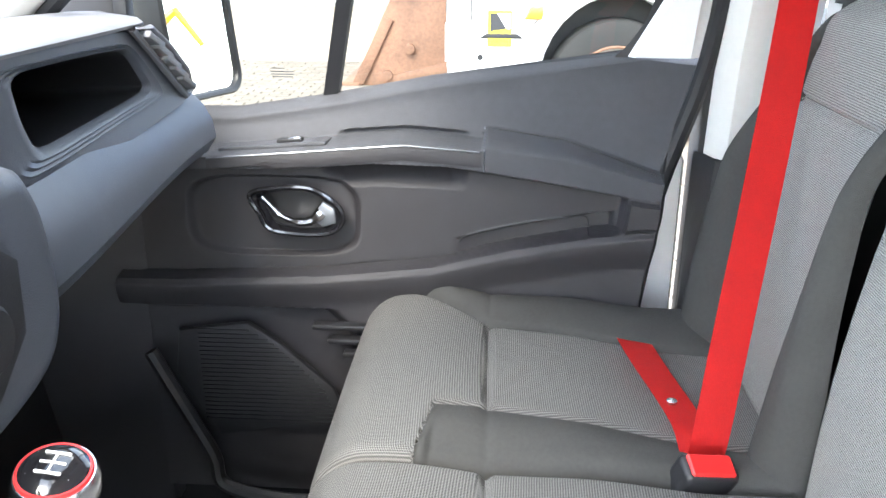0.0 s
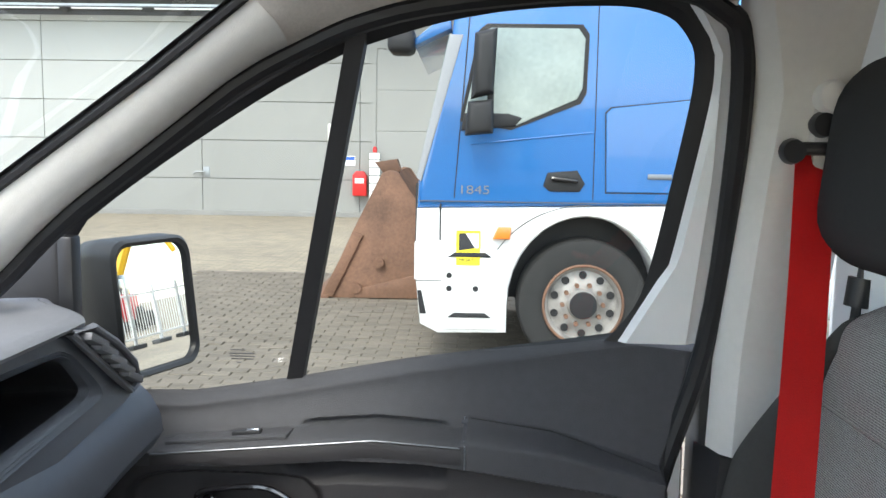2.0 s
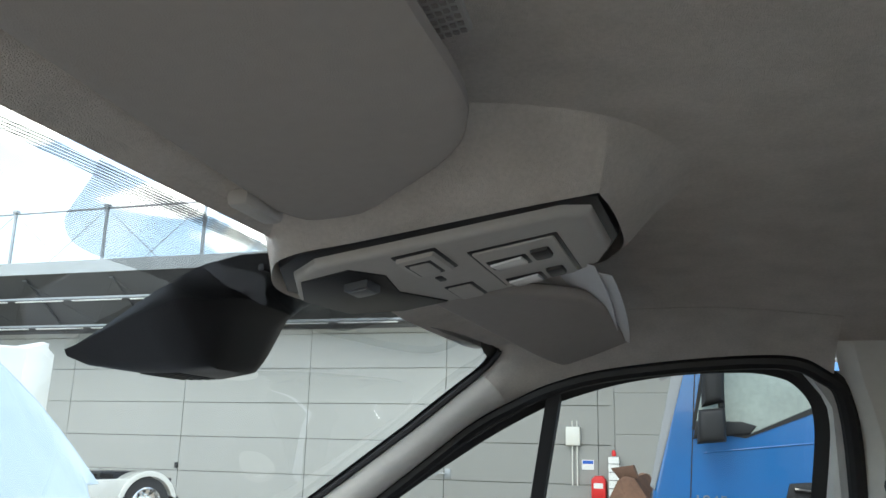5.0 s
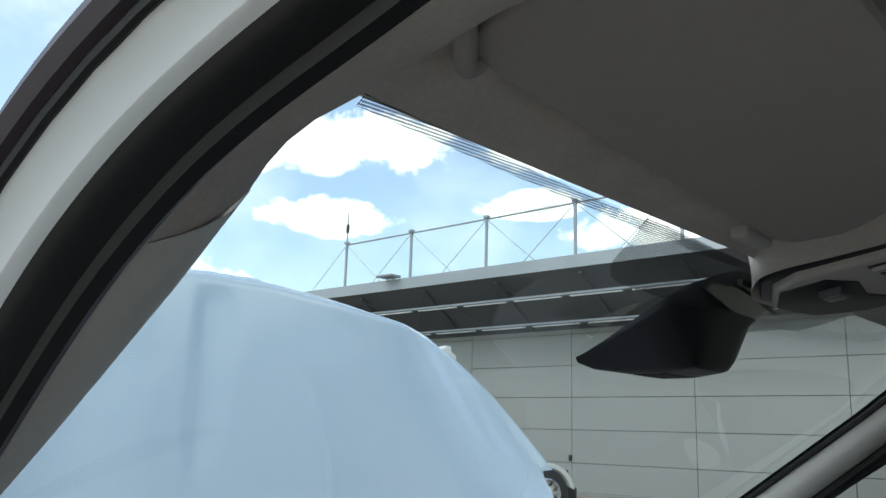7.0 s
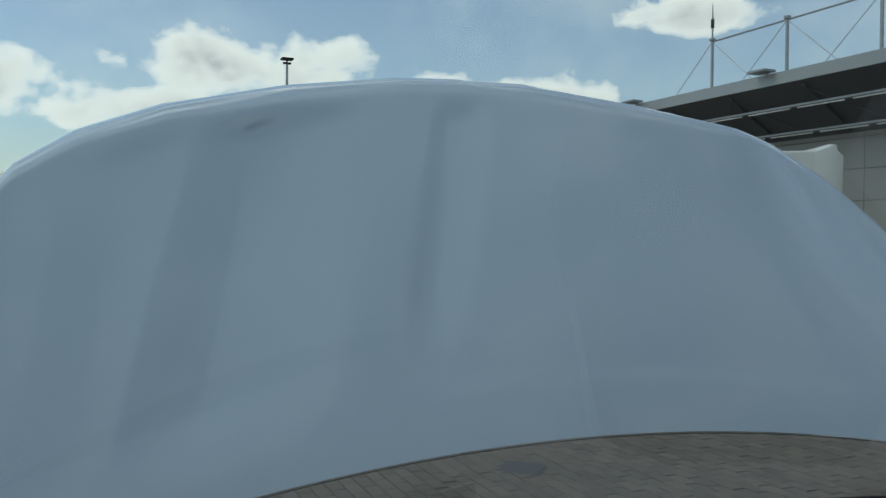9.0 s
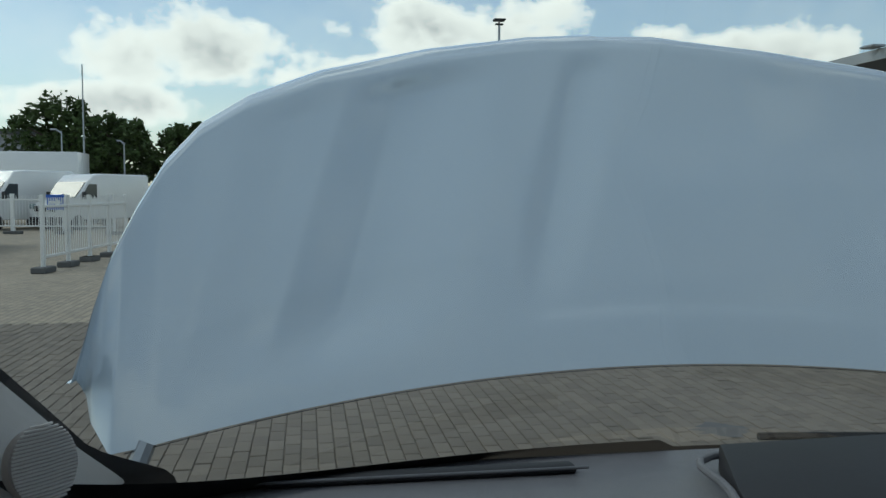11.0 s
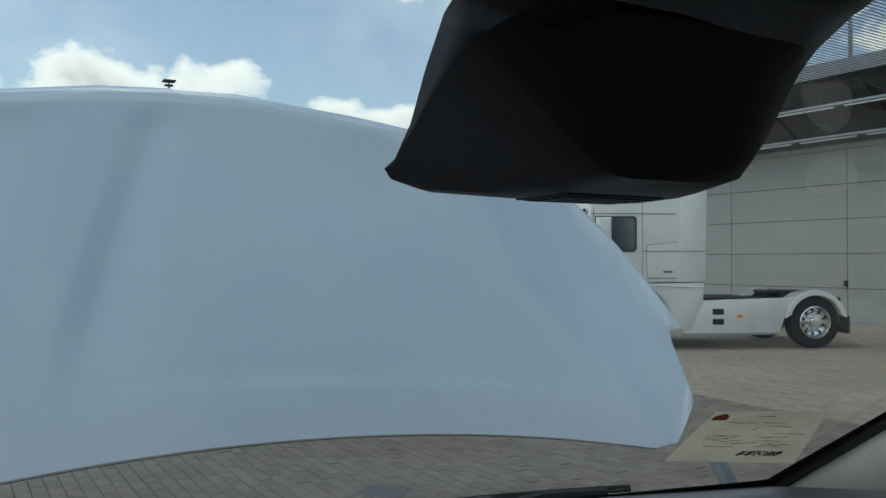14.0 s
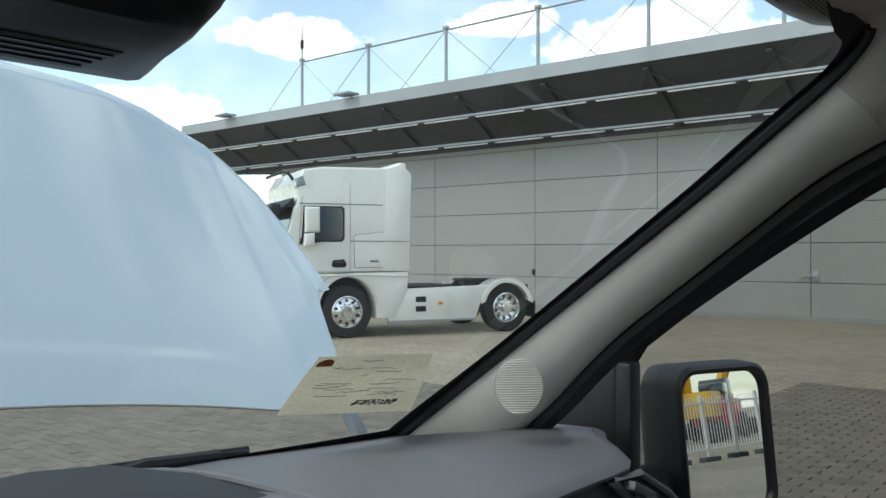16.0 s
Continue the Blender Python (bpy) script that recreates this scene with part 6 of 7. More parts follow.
sw.matrix_world = Matrix.Translation((0.002, 0, 1.281)) @ Matrix.Shear("XZ", 4, (0, 0)) @ pose(0, 0, 0, -5, 0, 0) @ Matrix.Translation((0, 0, 0.045))
part("window_switch", boxm((0.776, 0.555, 0.003), (0.790, 0.592, 0.009), 0.002), "black", sw)
part("switch_key", boxm((0.778, 0.557, 0.007), (0.788, 0.574, 0.0105), 0.0015), "chrome", sw)
# handle
BEZ = [(0.634, 1.205), (0.607, 1.215), (0.546, 1.217), (0.506, 1.191), (0.503, 1.166), (0.528, 1.149), (0.602, 1.153), (0.622, 1.18)]
hx = 0.765
bez = spline(BEZ, 6, True)
def ring_part(name, scale_a, scale_b, xa, xb, material, parent, label=""):
    c = Vector((0.568, 1.183, 0))
    bm = bmesh.new()
    A = [bm.verts.new((xa, *(c + (p - c) * scale_a)[:2])) for p in bez]
    B = [bm.verts.new((xb, *(c + (p - c) * scale_b)[:2])) for p in bez]
    for i in range(len(A)):
        bm.faces.new((A[i], A[(i + 1) % len(A)], B[(i + 1) % len(B)], B[i]))
    return part(name, bm, material, parent, label)
hb = ring_part("handle_bezel", 1.0, 0.9, hx + 0.006, hx - 0.004, "black", door, "black inner door handle surround")
part("bezel_rim", tubem([(hx - 0.003, p.x, p.y) for p in bez], 0.0042, 8, True), "gloss_black", hb)
ring_part("bezel_inner", 0.9, 0.78, hx - 0.004, hx + 0.006, "gloss_black", hb)
bm = bmesh.new()
c = Vector((0.568, 1.183, 0))
bm.faces.new([bm.verts.new((hx + 0.02, *(c + (p - c) * 0.85)[:2])) for p in bez])
part("handle_cup", bm, "black", hb)
ring_part("cup_side", 0.8, 0.85, hx + 0.004, hx + 0.021, "black", hb)
part("lever", tubem(spline([(hx, 0.616, 1.203), (hx - 0.002, 0.604, 1.191), (hx - 0.004, 0.588, 1.176), (hx - 0.006, 0.565, 1.168), (hx - 0.006, 0.545, 1.170), (hx - 0.002, 0.530, 1.182)], 4), [0.003] * 6 + [0.0042] * 6 + [0.0065] * 6 + [0.0085] * 3, 8), "chrome", hb, "chrome door lever")
part("lever_end", prismm([(0.528, 1.198), (0.512, 1.188), (0.510, 1.166), (0.530, 1.160), (0.545, 1.172), (0.537, 1.186)], "x", hx - 0.005, hx + 0.004, 0.003), "trimline", hb)
# map pocket flap line
flap = spline([(0.333, 1.136), (0.325, 1.146), (0.303, 1.155), (0.235, 1.171), (0.167, 1.181), (0.152, 1.178), (0.148, 1.168), (0.150, 1.158)], 5)
part("pocket_seam", tubem([(door_x(p[0], p[1]) - 0.0006, p[0], p[1]) for p in flap], 0.0013, 5), "black", door)
# loudspeaker grille low in the door
sp = part("speaker_grille", prismm([(0.75, 1.00), (0.645, 1.015), (0.60, 0.985), (0.52, 0.91), (0.50, 0.86), (0.70, 0.82), (0.76, 0.93)], "x", 0.738, 0.752, 0.005), "blackmatt", door, "black ribbed loudspeaker grille")
for k in range(22):
    z = 0.85 + k * 0.0072
    y0 = interp(z, (0.85, 0.91, 0.985, 1.01), (0.515, 0.535, 0.612, 0.66))
    part("rib", boxm((0.7355, y0, z), (0.740, 0.72, z + 0.003)), "blackmatt", sp)
for k in range(3):
    part("slot", boxm((0.726, 0.44 - k * 0.0, 1.012 - k * 0.022), (0.744, 0.545 - k * 0.022, 1.021 - k * 0.022), 0.003), "black", door)
part("kick_rail", tubem(spline([(0.725, 0.79, 0.97), (0.72, 0.74, 0.87), (0.715, 0.705, 0.80), (0.71, 0.69, 0.75), (0.70, 0.60, 0.735), (0.70, 0.48, 0.735)], 6), 0.011, 8), "black", door)

# window: opening, frame, panes
def win_x(z):
    return 0.83 - 0.34 * (z - 1.38)
OPEN = [(0.80, 1.31), (0.80, 1.53), (0.72, 1.588), (0.637, 1.642), (0.53, 1.707), (0.44, 1.752), (0.342, 1.782), (0.27, 1.795), (0.20, 1.801), (0.125, 1.802), (0.078, 1.790), (0.05, 1.757), (0.046, 1.715), (0.052, 1.65), (0.068, 1.51), (0.080, 1.45), (0.108, 1.405), (0.14, 1.38), (0.30, 1.36), (0.60, 1.31)]
op = [Vector((p.x, p.y, 0)) for p in rounded(OPEN, 0.36, 3)]        # four points for each corner
def offset(poly, d):
    out2, k = [], len(poly)
    for i in range(k):
        a, b2 = (poly[i] - poly[i - 1]).normalized(), (poly[(i + 1) % k] - poly[i]).normalized()
        t = (a + b2)
        t = t.normalized() if t.length > 1e-6 else a
        nrm = Vector((-t.y, t.x, 0))
        out2.append(poly[i] + nrm * -d / max(nrm.dot(Vector((-a.y, a.x, 0))), 0.5))
    return out2
def band(name, d0, d1, dx0, dx1, material, parent, label="", i0=0, i1=None):
    A, B = offset(op, d0), offset(op, d1)
    ids = range(i0 * 4, i1 * 4 if i1 else len(op))
    return part(name, loft([[(win_x(A[i].y) + dx0, A[i].x, A[i].y), (win_x(B[i].y) + (dx0 + dx1) / 2 - 0.002, *((A[i] + B[i]) / 2)[:2]), (win_x(B[i].y) + dx1, B[i].x, B[i].y)] for i in ids]), material, parent, label)
glass_bm = bmesh.new()
glass_bm.faces.new([glass_bm.verts.new((win_x(p.y) + 0.008, p.x, p.y)) for p in offset(op, 0.006)])
pane = part("pane", glass_bm, "glass", door, "side window glass tinted to dim the yard outside")
pane.visible_shadow = False
band("glass_run", -0.004, 0.016, 0.004, -0.004, "rubber", door, "black rubber glass run", 1, 17)
band("upper_frame", 0.016, 0.034, -0.004, -0.012, "black", door, "dark upper window frame", 1, 10)
rows = []
for z in np.linspace(1.40, 1.80, 24):
    yo = interp(z, (1.40, 1.51, 1.65, 1.715, 1.757, 1.80), (0.105, 0.052, 0.037, 0.031, 0.036, 0.07))
    ye = interp(z, (1.40, 1.616, 1.75, 1.80), (0.018, 0.016, 0.024, 0.058))
    rows.append([(win_x(z) - 0.002, yo, z), (win_x(z) - 0.014, yo - 0.008, z), (win_x(z) - 0.016, ye + 0.004, z), (win_x(z) - 0.008, ye - 0.006, z), (win_x(z) + 0.004, ye - 0.05, z)])
part("rear_frame", loft(rows), "paint", door, "white painted rear window frame")
band("lip_seal", 0.033, 0.047, -0.012, -0.006, "rubber", door, "black lip seal", 1, 9)
part("divider_bar", loft([[(win_x(z) + 0.004, y0 - 0.0125, z), (win_x(z) - 0.008, y0 - 0.0105, z), (win_x(z) - 0.008, y0 + 0.0105, z), (win_x(z) + 0.004, y0 + 0.0125, z)] for z, y0 in ((1.325, 0.528), (1.55, 0.476), (1.775, 0.424))]), "black", door, "black bar between window and quarter light")
part("mirror_sail", prismm([(0.80, 1.30), (0.80, 1.535), (0.815, 1.525), (0.92, 1.44), (0.95, 1.36), (0.95, 1.30)], "x", 0.765, 0.80, 0.006), "black", door, "black triangular cover behind the mirror")
part("sail_bar", boxm((0.762, 0.782, 1.31), (0.79, 0.802, 1.53), 0.005), "black", door)
for k, (yy, zz, w) in enumerate(((0.60, 1.375, 0.020), (0.595, 1.370, 0.034), (0.595, 1.366, 0.034), (0.595, 1.362, 0.030), (0.60, 1.357, 0.006))):
    part("glass_print", boxm((win_x(zz) + 0.0045, yy - w / 2, zz - 0.0006), (win_x(zz) + 0.0055, yy + w / 2, zz + 0.0006)), "ink", door)

# outside mirror
dm = thing("door_mirror", "black door mirror with a large glass", "mirror")
MI, MO = Vector((0.928, 0.795, 0)), Vector((1.062, 0.737, 0))
def mir_outline(grow):
    w, z0, z1, r = 0.140 / 2 + grow, 1.314 - grow, 1.494 + grow, 0.028
    pts = []
    for cx, cz, a0 in ((w - r, z1 - r, 0), (-w + r, z1 - r, 90), (-w + r, z0 + r, 180), (w - r, z0 + r, 270)):
        for k in range(7):
            a = radians(a0 + 15 * k)
            pts.append((cx + r * math.cos(a), cz + r * math.sin(a)))
    return pts
mdir = (MO - MI).normalized()
mid = (MI + MO) / 2
mn = Vector((mdir.y, -mdir.x, 0))
if mn.y > 0:
    mn = -mn
TILT = 6.9
def mir_at(p, off):
    zc = 1.397
    return Vector((mid.x, mid.y, 0)) + mdir * p[0] + mn * (off + (p[1] - zc) * -math.sin(radians(TILT))) + Vector((0, 0, p[1]))
bm = bmesh.new()
bm.faces.new([bm.verts.new(mir_at(p, 0.0)) for p in mir_outline(0.0)])
bm.normal_update()
part("mirror_glass", bm, "mirror", dm, smooth=False)
rows = [[mir_at(p, o) for p in mir_outline(g)] for g, o in ((0.0, -0.003), (0.002, 0.006), (0.007, 0.009), (0.011, 0.004), (0.012, -0.03), (0.006, -0.07), (-0.012, -0.10), (-0.035, -0.115))]
part("housing", loft(rows, True, True), "black", dm)
part("foot", tubem(((0.82, 0.86, 1.35), (0.90, 0.85, 1.345), (0.98, 0.80, 1.345)), (0.035, 0.032, 0.03), 12), "black", dm)

# ---- seats ----
def pillow(lo, hi, puff, r, n=14, m=None):
    """A soft box: rounded, with bulging top."""
    bm = boxm(lo, hi)
    bmesh.ops.subdivide_edges(bm, edges=bm.edges[:], cuts=n, use_grid_fill=True)
    c = (Vector(lo) + Vector(hi)) / 2
    h = (Vector(hi) - Vector(lo)) / 2
    for v in bm.verts:
        d = v.co - c
        q = Vector((max(abs(d.x) - h.x + r, 0), max(abs(d.y) - h.y + r, 0), max(abs(d.z) - h.z + r, 0)))
        if q.length > r:
            k = r / q.length
            d = Vector([math.copysign(abs(d[i]) - q[i] * (1 - k), d[i]) for i in range(3)])
        f = (1 - (d.x / h.x) ** 4) * (1 - (d.y / h.y) ** 4)
        g = (1 - (d.x / h.x) ** 4) * (1 - (d.z / h.z) ** 4)
        d.z += puff[2] * f * (1 if d.z > 0 else 0)
        d.y += puff[1] * g * (1 if d.y > 0 else 0)
        v.co = c + d
    if m:
        bmesh.ops.transform(bm, matrix=m, verts=bm.verts)
    return bm


def groove(d, w=0.005, deep=0.007):
    """Depth of a sewn seam at distance d from it."""
    return deep * math.exp(-(d / w) ** 2)


def split_parts(st, f, nu, nv, region, kinds):
    """One padded surface cut along its seams into named panels."""
    for key, (name, material) in kinds.items():
        bm = surface(f, nu, nv)
        kill = []
        for fc in bm.faces:
            c = fc.calc_center_median()
            if region(c) != key:
                kill.append(fc)
        bmesh.ops.delete(bm, geom=kill, context="FACES")
        if bm.faces:
            bmesh.ops.recalc_face_normals(bm, faces=bm.faces[:])
            part(name, bm, material, st, flat_angle=80)
        else:
            bm.free()


def bench_seat(x0, x1, label, outer):
    """A seat of the bench; the outer one has thick side bolsters, the middle one only on its far side."""
    st = thing("seat", label, "seat", "passenger bench")
    w = x1 - x0
    YF = 0.472                                     # front of the cushion

    def near_b(y):                                 # inner edge of the bolster by the middle of the cab
        return x0 + interp(y, (0.0, 0.10, 0.30, 0.345, 0.362), (0.062, 0.078, 0.112, 0.104, 0.0))

    def far_b(y):
        return x1 - interp(y, (0.0, 0.10, 0.285, 0.36, 0.40, 0.43), (0.165, 0.150, 0.118, 0.05, 0.018, 0.0)) if outer else x1

    def top(x, y):
        d0, d1, df = x - x0, x1 - x, YF - y
        z = 1.064 + 0.010 * math.sin(math.pi * min(max((y - 0.285) / 0.19, 0), 1)) - 0.012 * step(0.20, 0.05, y)
        z += 0.006 * math.sin(math.pi * min(max((x - x0) / w, 0), 1)) - 0.010
        z -= groove(y - 0.287) * (1 if near_b(y) < x < far_b(y) else 0.2)
        z -= groove(x - near_b(y)) + (groove(x - far_b(y)) if outer else 0)
        if x < near_b(y):
            z += 0.010 * math.sin(math.pi * min(max((near_b(y) - x) / 0.09, 0), 1))
        if outer and x > far_b(y):
            q = (x - far_b(y)) / max(x1 - far_b(y), 1e-4)
            z += 0.020 * math.sin(math.pi * min(q * 0.8, 1.0)) - 0.012 * q * q
        for d, r in ((d0, 0.022), (d1, 0.045 if outer else 0.012), (df, 0.062)):
            if d < r:
                z -= r - math.sqrt(max(r * r - (r - d) ** 2, 0.0))
        return z

    def cushion(u, v):
        t = 0.5 - 0.5 * math.cos(math.pi * min(max((u - 0.04) / 0.92, 0.0), 1.0))
        x = x0 + w * (0.45 * t + 0.55 * min(max((u - 0.04) / 0.92, 0.0), 1.0))
        y = -0.02 + (YF + 0.02) * min(v / 0.9, 1.0) ** 0.85
        z = top(x, y)
        if v > 0.9:                                # the front face falls to the base
            z -= 0.17 * (v - 0.9) / 0.1
            y -= 0.035 * ((v - 0.9) / 0.1) ** 2
        if u < 0.04 or u > 0.96:
            z = min(z, z - 0.15 * max(0.04 - u, u - 0.96) / 0.04)
        return (x, y, z)

    def area(c):
        if c.x < near_b(c.y) and c.y < 0.362:
            return "near"
        if outer and c.x > far_b(c.y):
            return "far"
        return "front" if c.y > 0.287 else "rear"
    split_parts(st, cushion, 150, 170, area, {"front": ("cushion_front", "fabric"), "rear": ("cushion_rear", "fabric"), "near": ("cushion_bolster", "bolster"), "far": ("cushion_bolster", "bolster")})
    part("base", boxm((x0 + 0.015, -0.02, 0.66), (x1 - 0.02, 0.43, 0.94), 0.02), "black", st)

    # backrest: narrower towards the shoulder, with raised bolsters
    def x_out(z):
        return x1 - (interp(z, (1.0, 1.1, 1.2, 1.3, 1.38, 1.43, 1.475, 1.51), (0.008, 0.0, 0.018, 0.052, 0.10, 0.14, 0.185, 0.23)) if outer else 0.004)

    def x_in(z):
        return x0 + interp(z, (1.0, 1.38, 1.45, 1.51), (0.0, 0.004, 0.02, 0.05))

    def b_in(z):
        return x0 + interp(z, (1.0, 1.15, 1.30, 1.385, 1.42), (0.10, 0.088, 0.066, 0.045, 0.02))

    def b_out(z):
        return x1 - (interp(z, (1.0, 1.12, 1.30, 1.385, 1.45), (0.175, 0.145, 0.155, 0.175, 0.215)) if outer else 0.0)

    def back(u, v):
        z = 1.0 + 0.51 * (1 - (1 - v) ** 1.3)
        a, b = x_in(z), x_out(z)
        t = 0.5 * u + 0.5 * (0.5 - 0.5 * math.cos(math.pi * u))
        x = a + (b - a) * t
        y = -0.022 - (z - 1.03) * 0.105
        if x < b_in(z):
            y += 0.040 * math.sin(math.pi * min((b_in(z) - x) / 0.11, 1.0)) ** 0.8 * (1 - 0.6 * step(1.33, 1.44, z))
        elif outer and x > b_out(z):
            y += 0.046 * math.sin(math.pi * min((x - b_out(z)) / max(b - b_out(z), 0.02), 1.0)) ** 0.8 * (1 - 0.7 * step(1.28, 1.44, z))
        else:
            y += 0.010 * math.sin(math.pi * min(max((z - 1.02) / 0.365, 0), 1)) + 0.008 * math.sin(math.pi * min(max((z - 1.385) / 0.12, 0), 1))
        y -= groove(x - b_in(z)) + (groove(x - b_out(z)) if outer else 0) + groove(z - 1.385) * (1 if b_in(z) < x < b_out(z) else 0.15)
        for d, r in ((x - a, 0.02), (b - x, 0.05 if outer else 0.012), (1.51 - z, 0.035)):
            if d < r:
                y -= (r - math.sqrt(max(r * r - (r - d) ** 2, 0.0))) * 1.3
        return (x, y, z)

    def back_area(c):
        if c.x < b_in(c.z):
            return "near"
        if outer and c.x > b_out(c.z):
            return "far"
        return "low" if c.z < 1.385 else "up"
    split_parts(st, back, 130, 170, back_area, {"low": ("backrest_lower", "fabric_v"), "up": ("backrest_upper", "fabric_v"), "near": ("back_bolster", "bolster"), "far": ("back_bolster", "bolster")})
    rows = []
    for z in np.linspace(0.98, 1.49, 20):
        a, b, y = x_in(z) + 0.004, x_out(z) - 0.004, -0.07 - (z - 1.03) * 0.105
        rows.append([(a, y, z), (a + 0.02, y - 0.045, z), (b - 0.02, y - 0.045, z), (b, y, z)])
    part("back_shell", loft(rows), "black", st)
    tilt = pose(0, -0.035, 1.03, 6, 0, 0)
    hr = part("headrest", pillow((x0 + 0.085, -0.10, 0.498), (x1 - 0.115, 0.028, 0.71), (0, 0.012, 0.01), 0.055, m=tilt), "headrest", st, "dark padded headrest")
    for dx in (-0.06, 0.06):
        part("headrest_post", tubem([tilt @ Vector((x0 + w / 2 + dx, -0.02, 0.44)), tilt @ Vector((x0 + w / 2 + dx, -0.02, 0.56))], 0.006, 8), "black", hr)
        part("post_socket", tubem([tilt @ Vector((x0 + w / 2 + dx, -0.02, 0.46)), tilt @ Vector((x0 + w / 2 + dx, -0.02, 0.49))], 0.014, 14), "black", hr)
    return st


bench_seat(0.338, 0.785, "grey woven cloth outer passenger seat with dark bolsters", True)
bench_seat(-0.14, 0.334, "grey woven cloth middle passenger seat", False)

# seat belt
sb = thing("seat_belt", "bright red seat belt fastened across the passenger seat", "seat belt")
def strap(path, wdir, width, name, label=""):
    P = spline(path, 8)
    rows = []
    for i, p in enumerate(P):
        wv = Vector(wdir[0]).lerp(Vector(wdir[1]), i / (len(P) - 1)).normalized() * width / 2
        rows.append([p - wv, p - wv * 0.5, p, p + wv * 0.5, p + wv])
    bm = loft(rows)
    bmesh.ops.solidify(bm, geom=bm.faces[:], thickness=0.0016)
    return part(name, bm, "belt", sb, label)
strap(((0.660, -0.066, 1.645), (0.593, -0.040, 1.505), (0.51, -0.004, 1.337), (0.43, 0.034, 1.172), (0.385, 0.055, 1.08), (0.372, 0.062, 1.05)), ((0.15, -1, 0), (0.35, -0.92, 0.1)), 0.046, "shoulder_strap", "red woven shoulder strap")
strap(((0.66, 0.092, 1.045), (0.60, 0.098, 1.066), (0.53, 0.092, 1.071), (0.46, 0.080, 1.070), (0.40, 0.070, 1.066), (0.372, 0.066, 1.05)), ((0.1, 1, 0.1), (0.3, 0.9, 0.2)), 0.046, "lap_strap", "red woven lap strap")
part("stud", lathe([(0.006, -0.001), (0.006, 0.003), (0.003, 0.004)], 14, "z"), "chrome", sb).location = (0.452, 0.083, 1.0705)
gd = part("guide", boxm((0.642, -0.096, 1.640), (0.668, -0.038, 1.654), 0.008), "black", sb, "black belt guide on the pillar")
part("guide_cap", lathe([(0.012, -0.010), (0.014, 0.0), (0.011, 0.010)], 24), "black", gd).location = (0.648, -0.066, 1.672)
for dy in (-0.028, 0.03):
    part("guide_ear", lathe([(0.012, -0.01), (0.014, 0.0), (0.010, 0.01)], 16), "black", gd).location = (0.648, -0.066 + dy, 1.644)
bk2 = thing("belt_buckle", "black belt buckle with red release button", "buckle")
bmx = pose(0.352, 0.074, 1.035, 10, -25, 10)
part("case", boxm((-0.016, -0.03, -0.06), (0.016, 0.03, 0.035), 0.008, 3, bmx), "black", bk2)
part("button", boxm((-0.012, -0.024, 0.032), (0.012, 0.024, 0.038), 0.002, 1, bmx), "red", bk2)

# ---- overhead: visors, console, camera cover, grille, paper ----
def visor(s):
    vs = thing("sun_visor", "grey-brown vinyl sun visor folded against the headliner", "sun visor", "sun visors")
    pts = spline([(0.555, 0.462), (0.36, 0.478), (0.20, 0.488), (0.150, 0.488), (0.122, 0.468), (0.135, 0.43), (0.167, 0.369), (0.21, 0.325), (0.245, 0.306), (0.285, 0.297), (0.35, 0.295), (0.50, 0.294), (0.60, 0.292), (0.605, 0.305), (0.578, 0.42), (0.570, 0.450)], 5, True)
    pts = [Vector((p.x, p.y - 0.026 * step(0.36, 0.44, p.y), 0)) for p in pts]
    if s > 0:                # the other visor is a little shorter and hangs lower at its outer end
        pts = [Vector((min(p.x, 0.44) + max(p.x - 0.44, 0) * 0.5, p.y, 0)) for p in pts]
    xs0, xs1 = min(p.x for p in pts), max(p.x for p in pts)
    rows = []
    for k in range(61):
        x = xs0 + 0.0006 + (xs1 - xs0 - 0.0012) * (0.5 - 0.5 * math.cos(math.pi * k / 60))
        ys = [p.y + (q.y - p.y) * (x - p.x) / (q.x - p.x) for p, q in zip(pts, pts[1:] + pts[:1]) if (p.x - x) * (q.x - x) < 0]
        lo, hi = min(ys), max(ys)
        end = min(1.0, (x - xs0) / 0.012, (xs1 - x) / 0.012)
        w = step(0.2, 0.5, x)
        row = []
        for m in range(28):
            t = 2 * math.pi * m / 28
            cy, sy = math.cos(t), math.sin(t)
            y = (lo + hi) / 2 + (hi - lo) / 2 * math.copysign(abs(cy) ** 0.25, cy)
            z = 0.008 + 0.008 * math.copysign(abs(sy) ** 0.5, sy) * (0.4 + 0.6 * math.sqrt(max(end, 0.0)))
            z += 1.826 + (0.47 - y) * 0.06
            if s > 0:
                q = min(max((y - 0.295) / 0.165, 0), 1)
                y = 0.295 + (y - 0.295) * (1 - 0.38 * w)
                z -= 0.006 + 0.008 * w + 0.030 * w * q
            row.append((x * s, y, z))
        rows.append(row)
    bm = loft(rows, True, True)
    bmesh.ops.recalc_face_normals(bm, faces=bm.faces[:])
    part("pad", bm, "visor", vs)
    if s < 0:
        part("hinge", tubem(spline([(s * 0.592, 0.408, 1.832), (s * 0.580, 0.418, 1.826), (s * 0.568, 0.428, 1.8245), (s * 0.557, 0.436, 1.826), (s * 0.548, 0.438, 1.832)], 4), 0.0052, 12), "visor", vs)
    part("clip", boxm((s * 0.17 - 0.025, 0.462, 1.822), (s * 0.17 + 0.025, 0.478, 1.834), 0.004), "console", vs)
    return vs
visor(-1); visor(1)
pp = thing("paper", "folded white papers tucked behind the sun visor", "paper")
